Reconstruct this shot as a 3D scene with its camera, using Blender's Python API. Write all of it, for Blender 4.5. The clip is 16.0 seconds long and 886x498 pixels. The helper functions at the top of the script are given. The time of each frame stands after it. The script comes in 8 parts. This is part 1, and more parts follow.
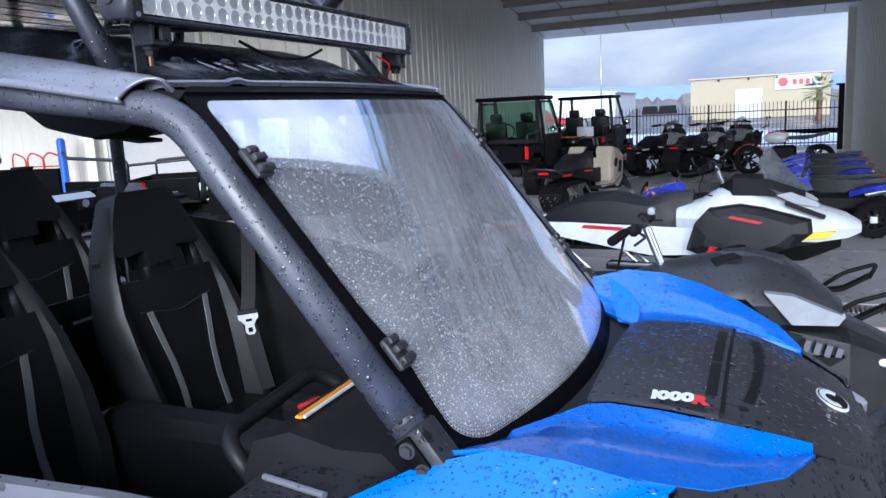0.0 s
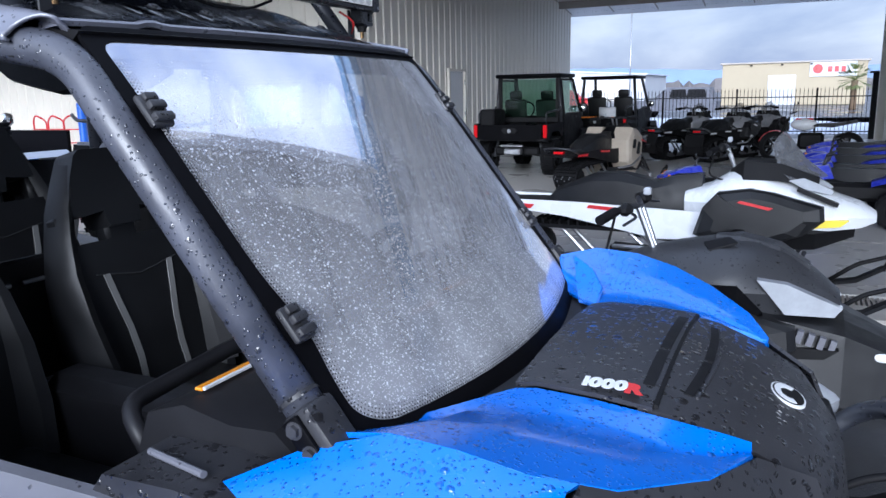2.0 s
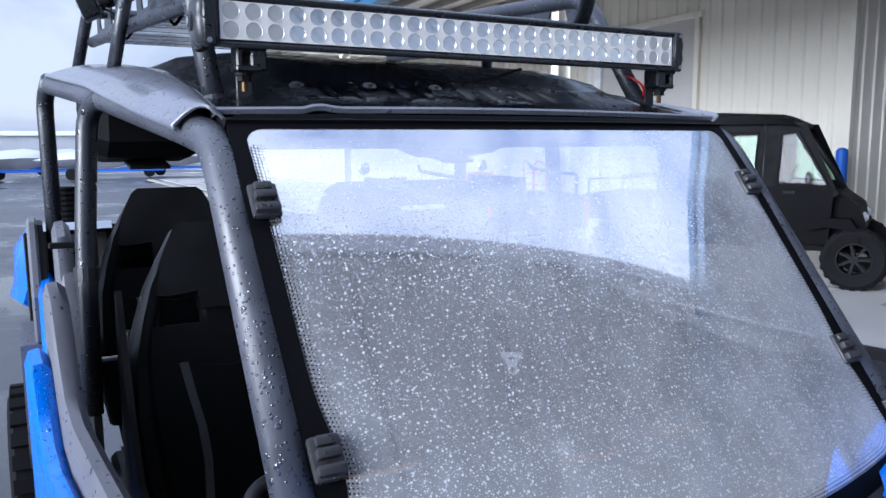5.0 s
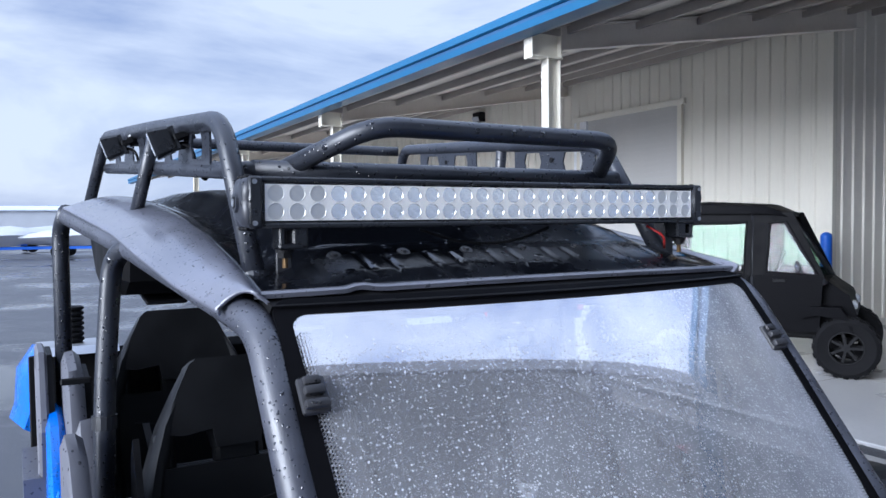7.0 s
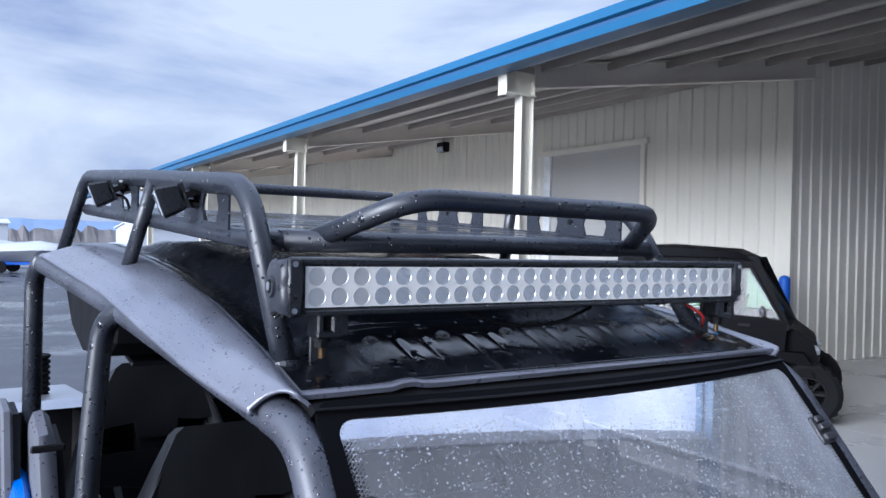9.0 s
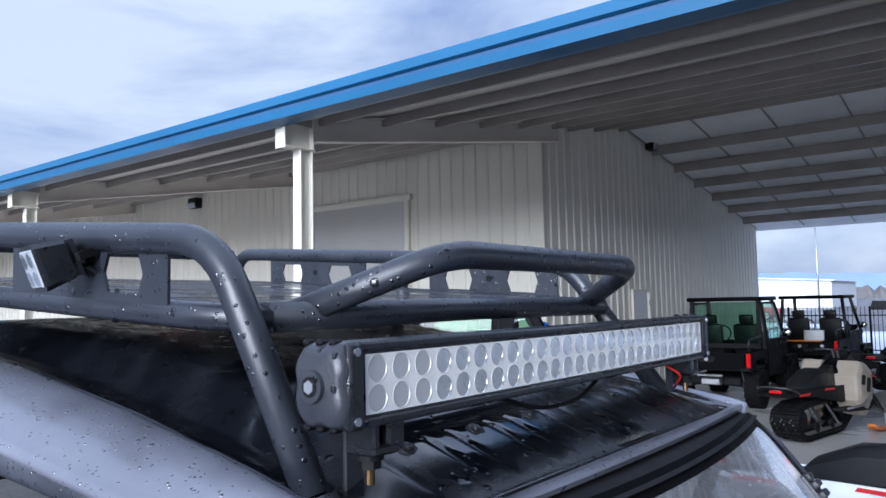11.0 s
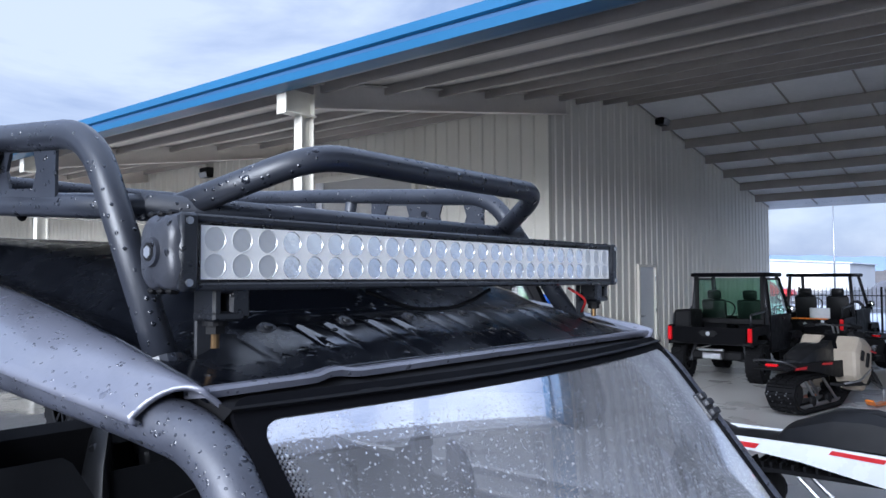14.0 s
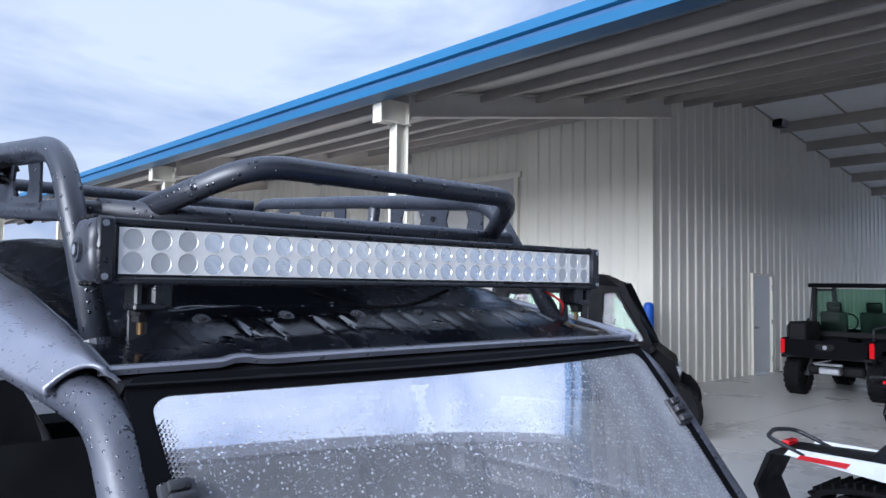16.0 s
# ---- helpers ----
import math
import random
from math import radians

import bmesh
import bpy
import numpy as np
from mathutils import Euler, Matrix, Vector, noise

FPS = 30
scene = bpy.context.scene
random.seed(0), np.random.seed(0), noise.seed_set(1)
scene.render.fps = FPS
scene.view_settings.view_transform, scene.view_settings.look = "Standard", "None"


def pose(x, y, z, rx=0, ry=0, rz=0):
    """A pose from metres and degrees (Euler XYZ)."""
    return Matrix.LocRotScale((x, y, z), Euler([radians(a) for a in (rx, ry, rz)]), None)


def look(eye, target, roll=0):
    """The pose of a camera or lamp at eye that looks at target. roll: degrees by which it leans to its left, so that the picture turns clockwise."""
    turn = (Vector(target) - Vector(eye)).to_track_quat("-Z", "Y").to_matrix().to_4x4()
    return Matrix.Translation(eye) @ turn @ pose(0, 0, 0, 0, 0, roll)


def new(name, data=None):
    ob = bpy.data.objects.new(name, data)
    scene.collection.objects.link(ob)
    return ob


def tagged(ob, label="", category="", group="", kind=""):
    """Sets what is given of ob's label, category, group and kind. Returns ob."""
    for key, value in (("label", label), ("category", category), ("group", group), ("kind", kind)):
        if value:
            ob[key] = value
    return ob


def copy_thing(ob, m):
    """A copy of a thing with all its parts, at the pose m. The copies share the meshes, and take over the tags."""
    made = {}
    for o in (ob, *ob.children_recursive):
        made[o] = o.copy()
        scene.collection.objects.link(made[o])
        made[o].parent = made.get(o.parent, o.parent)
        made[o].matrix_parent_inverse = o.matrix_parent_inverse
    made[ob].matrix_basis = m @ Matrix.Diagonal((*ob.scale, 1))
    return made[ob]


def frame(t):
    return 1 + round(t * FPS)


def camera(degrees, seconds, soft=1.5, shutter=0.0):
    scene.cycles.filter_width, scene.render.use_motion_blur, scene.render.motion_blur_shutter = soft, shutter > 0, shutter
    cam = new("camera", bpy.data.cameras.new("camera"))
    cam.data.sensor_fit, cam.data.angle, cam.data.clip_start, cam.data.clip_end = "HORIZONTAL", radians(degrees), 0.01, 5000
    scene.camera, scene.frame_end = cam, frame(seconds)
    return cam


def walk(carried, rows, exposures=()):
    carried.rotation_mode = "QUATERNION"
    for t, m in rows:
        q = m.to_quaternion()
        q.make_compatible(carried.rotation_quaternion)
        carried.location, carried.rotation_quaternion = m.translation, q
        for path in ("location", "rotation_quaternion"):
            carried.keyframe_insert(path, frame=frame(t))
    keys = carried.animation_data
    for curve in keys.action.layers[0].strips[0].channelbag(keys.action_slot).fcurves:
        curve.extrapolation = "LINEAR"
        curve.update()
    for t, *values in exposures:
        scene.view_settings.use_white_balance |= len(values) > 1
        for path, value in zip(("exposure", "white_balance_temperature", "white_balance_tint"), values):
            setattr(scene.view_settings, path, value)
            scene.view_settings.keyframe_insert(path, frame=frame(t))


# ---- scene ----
cam = camera(61.1, 16.0)
PATH = [
    (0, (0.309, 0.441, 1.615), (-0.501, 2.236, 1.268), -2.9),
    (0.5, (0.345, 0.463, 1.601), (-0.423, 2.279, 1.266), -2.2),
    (1, (0.37, 0.501, 1.597), (-0.376, 2.324, 1.247), -1.2),
    (1.5, (0.388, 0.551, 1.589), (-0.387, 2.357, 1.218), -1.0),
    (2, (0.424, 0.614, 1.57), (-0.437, 2.373, 1.167), -1.1),
    (2.5, (0.472, 0.712, 1.539), (-0.454, 2.425, 1.084), -0.8),
    (3, (0.48, 0.85, 1.53), (-0.506, 2.523, 1.053), 2.2),
    (3.5, (0.468, 1.017, 1.528), (-0.733, 2.537, 1.031), 3.8),
    (4, (0.508, 1.134, 1.538), (-0.994, 2.359, 1.044), 1.9),
    (4.5, (0.607, 1.215, 1.594), (-1.084, 2.21, 1.207), -0.3),
    (5, (0.63, 1.2, 1.632), (-1.12, 2.13, 1.363), -0.5),
    (7.5, (0.567, 1.099, 1.855), (-1.171, 2.087, 1.795), -0.7),
    (8, (0.554, 1.078, 1.88), (-1.169, 2.092, 1.821), 0.0),
    (10.5, (-0.059, 0.946, 1.948), (-1.504, 2.319, 2.113), 0.3),
    (11, (-0.151, 0.906, 1.937), (-1.384, 2.474, 2.081), -1.2),
    (11.5, (-0.161, 0.9, 1.915), (-1.27, 2.559, 2.042), -1.4),
    (12, (-0.117, 0.904, 1.897), (-1.214, 2.572, 2.02), -0.9),
    (12.5, (-0.06, 0.941, 1.864), (-1.201, 2.579, 1.981), -0.8),
    (13, (-0.021, 0.987, 1.841), (-1.214, 2.588, 1.95), -0.6),
    (13.5, (0.006, 1.008, 1.826), (-1.228, 2.579, 1.923), -0.4),
    (14, (0.064, 0.987, 1.818), (-1.206, 2.53, 1.901), -0.2),
    (14.5, (0.161, 0.937, 1.82), (-1.148, 2.447, 1.893), 0.0),
    (15, (0.238, 0.968, 1.817), (-1.121, 2.434, 1.887), 0.2),
    (15.5, (0.281, 1.076, 1.811), (-1.137, 2.485, 1.886), 0.5),
    (16, (0.339, 1.138, 1.809), (-1.153, 2.467, 1.907), 0.7),
]
walk(cam, [(t, look(eye, target, roll)) for t, eye, target, roll in PATH],
     exposures=[(0.0, 0.07, 5960, 14), (8.2, 0.05, 5960, 14), (10.4, -0.05, 5900, 14), (12.0, 0.07, 5960, 14), (16.0, 0.07, 5960, 14)])
SKY, CLOUD, SUN, ZENITH = 0.12, 1.05, 6.2, 2.0

# ---- world, sun, exposure ----
SUN_DIR = Vector((0.22, -0.93, 0.28)).normalized()
world = bpy.data.worlds.new("overcast_sky")
scene.world = world
world.use_nodes = True
_n, _l = world.node_tree.nodes, world.node_tree.links
_n.clear()
_out = _n.new("ShaderNodeOutputWorld")
_sky = _n.new("ShaderNodeTexSky")
_sky.sky_type = 'NISHITA'
_sky.sun_disc = False
_sky.sun_elevation = math.asin(SUN_DIR.z)
_sky.sun_rotation = math.atan2(SUN_DIR.x, SUN_DIR.y)
_sky.air_density, _sky.dust_density, _sky.ozone_density = 1.0, 1.5, 2.0
_b1 = _n.new("ShaderNodeBackground")
_b1.inputs[1].default_value = SKY
_l.new(_sky.outputs[0], _b1.inputs[0])
_tc = _n.new("ShaderNodeTexCoord")
_mp = _n.new("ShaderNodeMapping")
_mp.inputs["Scale"].default_value = (1.0, 1.0, 3.2)
_mp.inputs["Rotation"].default_value = (0.25, 0.1, 0.6)
_l.new(_tc.outputs["Generated"], _mp.inputs[0])
_nz = _n.new("ShaderNodeTexNoise")
_nz.inputs["Scale"].default_value = 2.2
_nz.inputs["Detail"].default_value = 7
_nz.inputs["Roughness"].default_value = 0.55
_nz.inputs["Distortion"].default_value = 0.4
_l.new(_mp.outputs[0], _nz.inputs[0])
_cr = _n.new("ShaderNodeValToRGB")
_cr.color_ramp.elements[0].position = 0.34
_cr.color_ramp.elements[1].position = 0.62
_cr.color_ramp.elements[0].color = (0.27, 0.375, 0.64, 1)
_cr.color_ramp.elements[1].color = (0.78, 0.875, 1.0, 1)
_l.new(_nz.outputs[0], _cr.inputs[0])
_b2 = _n.new("ShaderNodeBackground")
_sd = _n.new("ShaderNodeSeparateXYZ")
_l.new(_tc.outputs["Generated"], _sd.inputs[0])
_glow = _n.new("ShaderNodeMapRange")
_glow.interpolation_type = 'SMOOTHSTEP'
for _i, _v in ((1, 0.33), (2, 0.64), (3, CLOUD), (4, CLOUD * ZENITH)):
    _glow.inputs[_i].default_value = _v
_l.new(_sd.outputs[2], _glow.inputs[0])
_l.new(_glow.outputs[0], _b2.inputs[1])
_l.new(_cr.outputs[0], _b2.inputs[0])
_mx = _n.new("ShaderNodeMixShader")
_mx.inputs[0].default_value = 0.82
_l.new(_b1.outputs[0], _mx.inputs[1])
_l.new(_b2.outputs[0], _mx.inputs[2])
_l.new(_mx.outputs[0], _out.inputs[0])

sun_data = bpy.data.lights.new("sun", "SUN")
sun_data.energy, sun_data.angle, sun_data.color = SUN, radians(38), (0.90, 0.955, 1.0)
sun = new("sun", sun_data)
sun.matrix_world = look(SUN_DIR * 40, (0, 0, 0))

# ---- materials ----
def _nodes(name):
    m = bpy.data.materials.new(name)
    m.use_nodes = True
    t = m.node_tree
    return m, t.nodes, t.links, t.nodes["Principled BSDF"]


def _mix(n, l, a, b, fac):
    x = n.new("ShaderNodeMix")
    x.data_type = 'RGBA'
    for sock, v in ((6, a), (7, b), (0, fac)):
        if isinstance(v, (tuple, list)):
            x.inputs[sock].default_value = (*v[:3], 1)
        elif isinstance(v, (int, float)):
            x.inputs[sock].default_value = v
        else:
            l.new(v, x.inputs[sock])
    return x.outputs[2]


def _noise(n, l, coord, scale, detail=4, rough=0.55, stretch=None):
    if stretch:
        mp = n.new("ShaderNodeMapping")
        mp.inputs["Scale"].default_value = stretch
        l.new(coord, mp.inputs[0])
        coord = mp.outputs[0]
    t = n.new("ShaderNodeTexNoise")
    t.inputs["Scale"].default_value, t.inputs["Detail"].default_value, t.inputs["Roughness"].default_value = scale, detail, rough
    l.new(coord, t.inputs[0])
    return t.outputs[0]


def _range(n, l, v, a, b, lo=0.0, hi=1.0):
    r = n.new("ShaderNodeMapRange")
    l.new(v, r.inputs[0])
    for i, x in zip((1, 2, 3, 4), (a, b, lo, hi)):
        r.inputs[i].default_value = x
    return r.outputs[0]


def _math(n, l, op, a, b=0.0):
    m = n.new("ShaderNodeMath")
    m.operation = op
    for i, v in ((0, a), (1, b)):
        if isinstance(v, (int, float)):
            m.inputs[i].default_value = v
        else:
            l.new(v, m.inputs[i])
    return m.outputs[0]


def _drops(n, l, coord, scale, share):
    """Height of rain beads: round caps in a share of the cells of a random net."""
    v = n.new("ShaderNodeTexVoronoi")
    v.inputs["Scale"].default_value = scale
    l.new(coord, v.inputs[0])
    cap = _range(n, l, v.outputs["Distance"], 0.42, 0.12)
    sep = n.new("ShaderNodeSeparateColor")
    l.new(v.outputs["Color"], sep.inputs[0])
    keep = _math(n, l, 'LESS_THAN', sep.outputs[0], share)
    size = _range(n, l, sep.outputs[1], 0.0, 1.0, 0.35, 1.0)
    return _math(n, l, 'MULTIPLY', _math(n, l, 'MULTIPLY', cap, keep), size)


def surface(name, col, rough=0.5, metal=0.0, vary=0.12, scale=4.0, grain=60.0, bump=0.15, dist=0.002, wet=0.0, drops=0.0,
            drop_scale=90.0, coat=0.0, stretch=None, island=0.0, spec=0.5, tint=None, bead_dark=0.4):
    """A surface with stains at one scale, grain at another, fine relief, and where asked rain beads and wet patches."""
    m, n, l, p = _nodes(name)
    tc = n.new("ShaderNodeTexCoord").outputs["Object"]
    big = _noise(n, l, tc, scale, 5, 0.6, stretch)
    small = _noise(n, l, tc, grain, 3, 0.6, stretch)
    dark = tuple(c * (1 - vary) for c in col)
    light = tuple(min(1.0, c * (1 + vary)) for c in (tint or col))
    c = _mix(n, l, dark, light, _range(n, l, big, 0.3, 0.7))
    c = _mix(n, l, c, dark, _range(n, l, small, 0.5, 0.85, 0.0, 0.6))
    if island:
        info = n.new("ShaderNodeObjectInfo")
        hsv = n.new("ShaderNodeHueSaturation")
        l.new(c, hsv.inputs["Color"])
        l.new(_range(n, l, info.outputs["Random"], 0, 1, 1 - island, 1 + island), hsv.inputs["Value"])
        c = hsv.outputs[0]
    r = _range(n, l, big, 0.3, 0.7, max(0.02, rough - 0.1), min(1.0, rough + 0.1))
    h = _math(n, l, 'MULTIPLY', small, bump)
    if wet:
        pool = _range(n, l, _noise(n, l, tc, scale * 0.5, 6, 0.62), 0.62 - wet * 0.3, 0.70 - wet * 0.3)
        r = _math(n, l, 'MULTIPLY', r, _range(n, l, pool, 0, 1, 1.0, 0.22))
        h = _math(n, l, 'MULTIPLY', h, _range(n, l, pool, 0, 1, 1.0, 0.25))
        c = _mix(n, l, c, tuple(x * 0.55 for x in col), _math(n, l, 'MULTIPLY', pool, 0.7))
    if drops:
        warp = n.new("ShaderNodeVectorMath")
        warp.operation = 'MULTIPLY_ADD'
        nz = n.new("ShaderNodeTexNoise")
        nz.inputs["Scale"].default_value = drop_scale * 0.9
        l.new(tc, nz.inputs[0])
        l.new(nz.outputs["Color"], warp.inputs[0])
        warp.inputs[1].default_value = (0.7 / drop_scale,) * 3
        l.new(tc, warp.inputs[2])
        tc = warp.outputs[0]
        bead = _drops(n, l, tc, drop_scale, drops)
        bead2 = _drops(n, l, tc, drop_scale * 0.45, drops * 0.3)
        bead = _math(n, l, 'MAXIMUM', bead, bead2)
        c = _mix(n, l, c, tuple(x * bead_dark for x in col), _range(n, l, bead, 0.02, 0.25, 0.0, 0.8))
        h = _math(n, l, 'ADD', h, _math(n, l, 'MULTIPLY', bead, 2.2))
        r = _math(n, l, 'MULTIPLY', r, _range(n, l, bead, 0.0, 0.2, 1.0, 0.12))
    b = n.new("ShaderNodeBump")
    b.inputs["Strength"].default_value, b.inputs["Distance"].default_value = 1.0, dist
    l.new(h, b.inputs["Height"])
    l.new(b.outputs[0], p.inputs["Normal"])
    l.new(c, p.inputs["Base Color"])
    l.new(r, p.inputs["Roughness"])
    p.inputs["Metallic"].default_value = metal
    p.inputs["Specular IOR Level"].default_value = spec
    if coat:
        p.inputs["Coat Weight"].default_value, p.inputs["Coat Roughness"].default_value = coat, 0.08
    return m


def clear(name, tint=(0.9, 0.95, 0.95), base=0.06, rough=0.0):
    """A thin pane: it lets light straight through and mirrors by Fresnel."""
    m, n, l, p = _nodes(name)
    n.remove(p)
    tr, gl, fr, mx = (n.new("ShaderNodeBsdfTransparent"), n.new("ShaderNodeBsdfGlossy"), n.new("ShaderNodeLayerWeight"), n.new("ShaderNodeMixShader"))
    tr.inputs[0].default_value = (*tint, 1)
    gl.inputs["Roughness"].default_value = rough
    l.new(_math(n, l, 'ADD', _math(n, l, 'MULTIPLY', _math(n, l, 'POWER', fr.outputs["Facing"], 4.0), 0.5), base), mx.inputs[0])
    l.new(tr.outputs[0], mx.inputs[1])
    l.new(gl.outputs[0], mx.inputs[2])
    l.new(mx.outputs[0], n["Material Output"].inputs[0])
    return m


def windscreen_glass(name):
    """Clear polycarbonate under a film of water, fogged from inside and covered in rain beads, both thinned at the top
    where mirrored sky hides them.
    """
    m, n, l, p = _nodes(name)
    n.remove(p)
    tc = n.new("ShaderNodeTexCoord").outputs["Object"]
    sep = n.new("ShaderNodeSeparateXYZ")
    l.new(tc, sep.inputs[0])
    # less bead and haze cover high on the near side imitates the bright sky reflection
    low = _math(n, l, 'MAXIMUM', _range(n, l, sep.outputs[2], 1.70, 1.42), _range(n, l, sep.outputs[1], 0.02, 0.34))
    dense = _range(n, l, _noise(n, l, tc, 4.0, 4, 0.6), 0.32, 0.62, 0.6, 1.0)
    bead = _math(n, l, 'MAXIMUM', _drops(n, l, tc, 260.0, 0.24), _drops(n, l, tc, 165.0, 0.20))
    fine = _math(n, l, 'MULTIPLY', _drops(n, l, tc, 400.0, 0.40), dense)
    rain = _math(n, l, 'MAXIMUM', bead, _math(n, l, 'MULTIPLY', fine, 0.7))
    rain = _math(n, l, 'MULTIPLY', rain, _range(n, l, low, 0, 1, 0.25, 1.0))
    patch = _range(n, l, _noise(n, l, tc, 3.2, 5, 0.62), 0.36, 0.64)
    fog = _range(n, l, sep.outputs[1], -0.45, 0.45, 0.36, 0.60)
    edge = _range(n, l, _math(n, l, 'ABSOLUTE', sep.outputs[1]), 0.44, 0.56, 0.0, 0.14)
    foot = _range(n, l, sep.outputs[2], 1.34, 1.06, 0.0, 0.16)
    streak = _range(n, l, _noise(n, l, tc, 14.0, 4, 0.6, (0.35, 1.6, 0.35)), 0.3, 0.7, 0.92, 1.06)
    haze = _math(n, l, 'ADD', _math(n, l, 'ADD', fog, edge), foot)
    haze = _math(n, l, 'MULTIPLY', haze, _math(n, l, 'MULTIPLY', _range(n, l, patch, 0, 1, 0.8, 1.15), streak))
    haze = _math(n, l, 'MULTIPLY', haze, _range(n, l, low, 0, 1, 0.45, 1.0))
    haze = _math(n, l, 'MINIMUM', _math(n, l, 'ADD', haze, _math(n, l, 'MULTIPLY', rain, 1.3)), 0.97)
    bp = n.new("ShaderNodeBump")
    bp.inputs["Strength"].default_value, bp.inputs["Distance"].default_value = 0.09, 0.002
    l.new(rain, bp.inputs["Height"])
    tr, gl, fr, df, tl = (n.new("ShaderNodeBsdfTransparent"), n.new("ShaderNodeBsdfGlossy"), n.new("ShaderNodeLayerWeight"),
                          n.new("ShaderNodeBsdfDiffuse"), n.new("ShaderNodeBsdfTranslucent"))
    tr.inputs[0].default_value = (0.66, 0.68, 0.73, 1)
    gl.inputs["Color"].default_value = (0.92, 0.93, 1.0, 1)
    gl.inputs["Roughness"].default_value = 0.03
    l.new(bp.outputs[0], gl.inputs["Normal"])
    df.inputs[0].default_value = (0.90, 0.92, 0.97, 1)
    tl.inputs[0].default_value = (0.86, 0.88, 0.93, 1)
    m1, m2, m3 = (n.new("ShaderNodeMixShader") for _ in range(3))
    m3.inputs[0].default_value = 0.2
    l.new(df.outputs[0], m3.inputs[1])
    l.new(tl.outputs[0], m3.inputs[2])
    l.new(haze, m1.inputs[0])
    l.new(tr.outputs[0], m1.inputs[1])
    l.new(m3.outputs[0], m1.inputs[2])
    shine = _math(n, l, 'ADD', _math(n, l, 'MULTIPLY', _math(n, l, 'POWER', fr.outputs["Facing"], 3.0), 0.5), 0.46)
    l.new(_math(n, l, 'MULTIPLY', shine, _range(n, l, haze, 0.45, 0.95, 1.0, 0.6)), m2.inputs[0])
    l.new(m1.outputs[0], m2.inputs[1])
    l.new(gl.outputs[0], m2.inputs[2])
    l.new(m2.outputs[0], n["Material Output"].inputs[0])
    return m


def tinted(name, col, cover):
    """Smoked translucent plastic."""
    m = surface(name, col, 0.25, vary=0.1, scale=8)
    m.node_tree.nodes["Principled BSDF"].inputs["Alpha"].default_value = cover
    return m


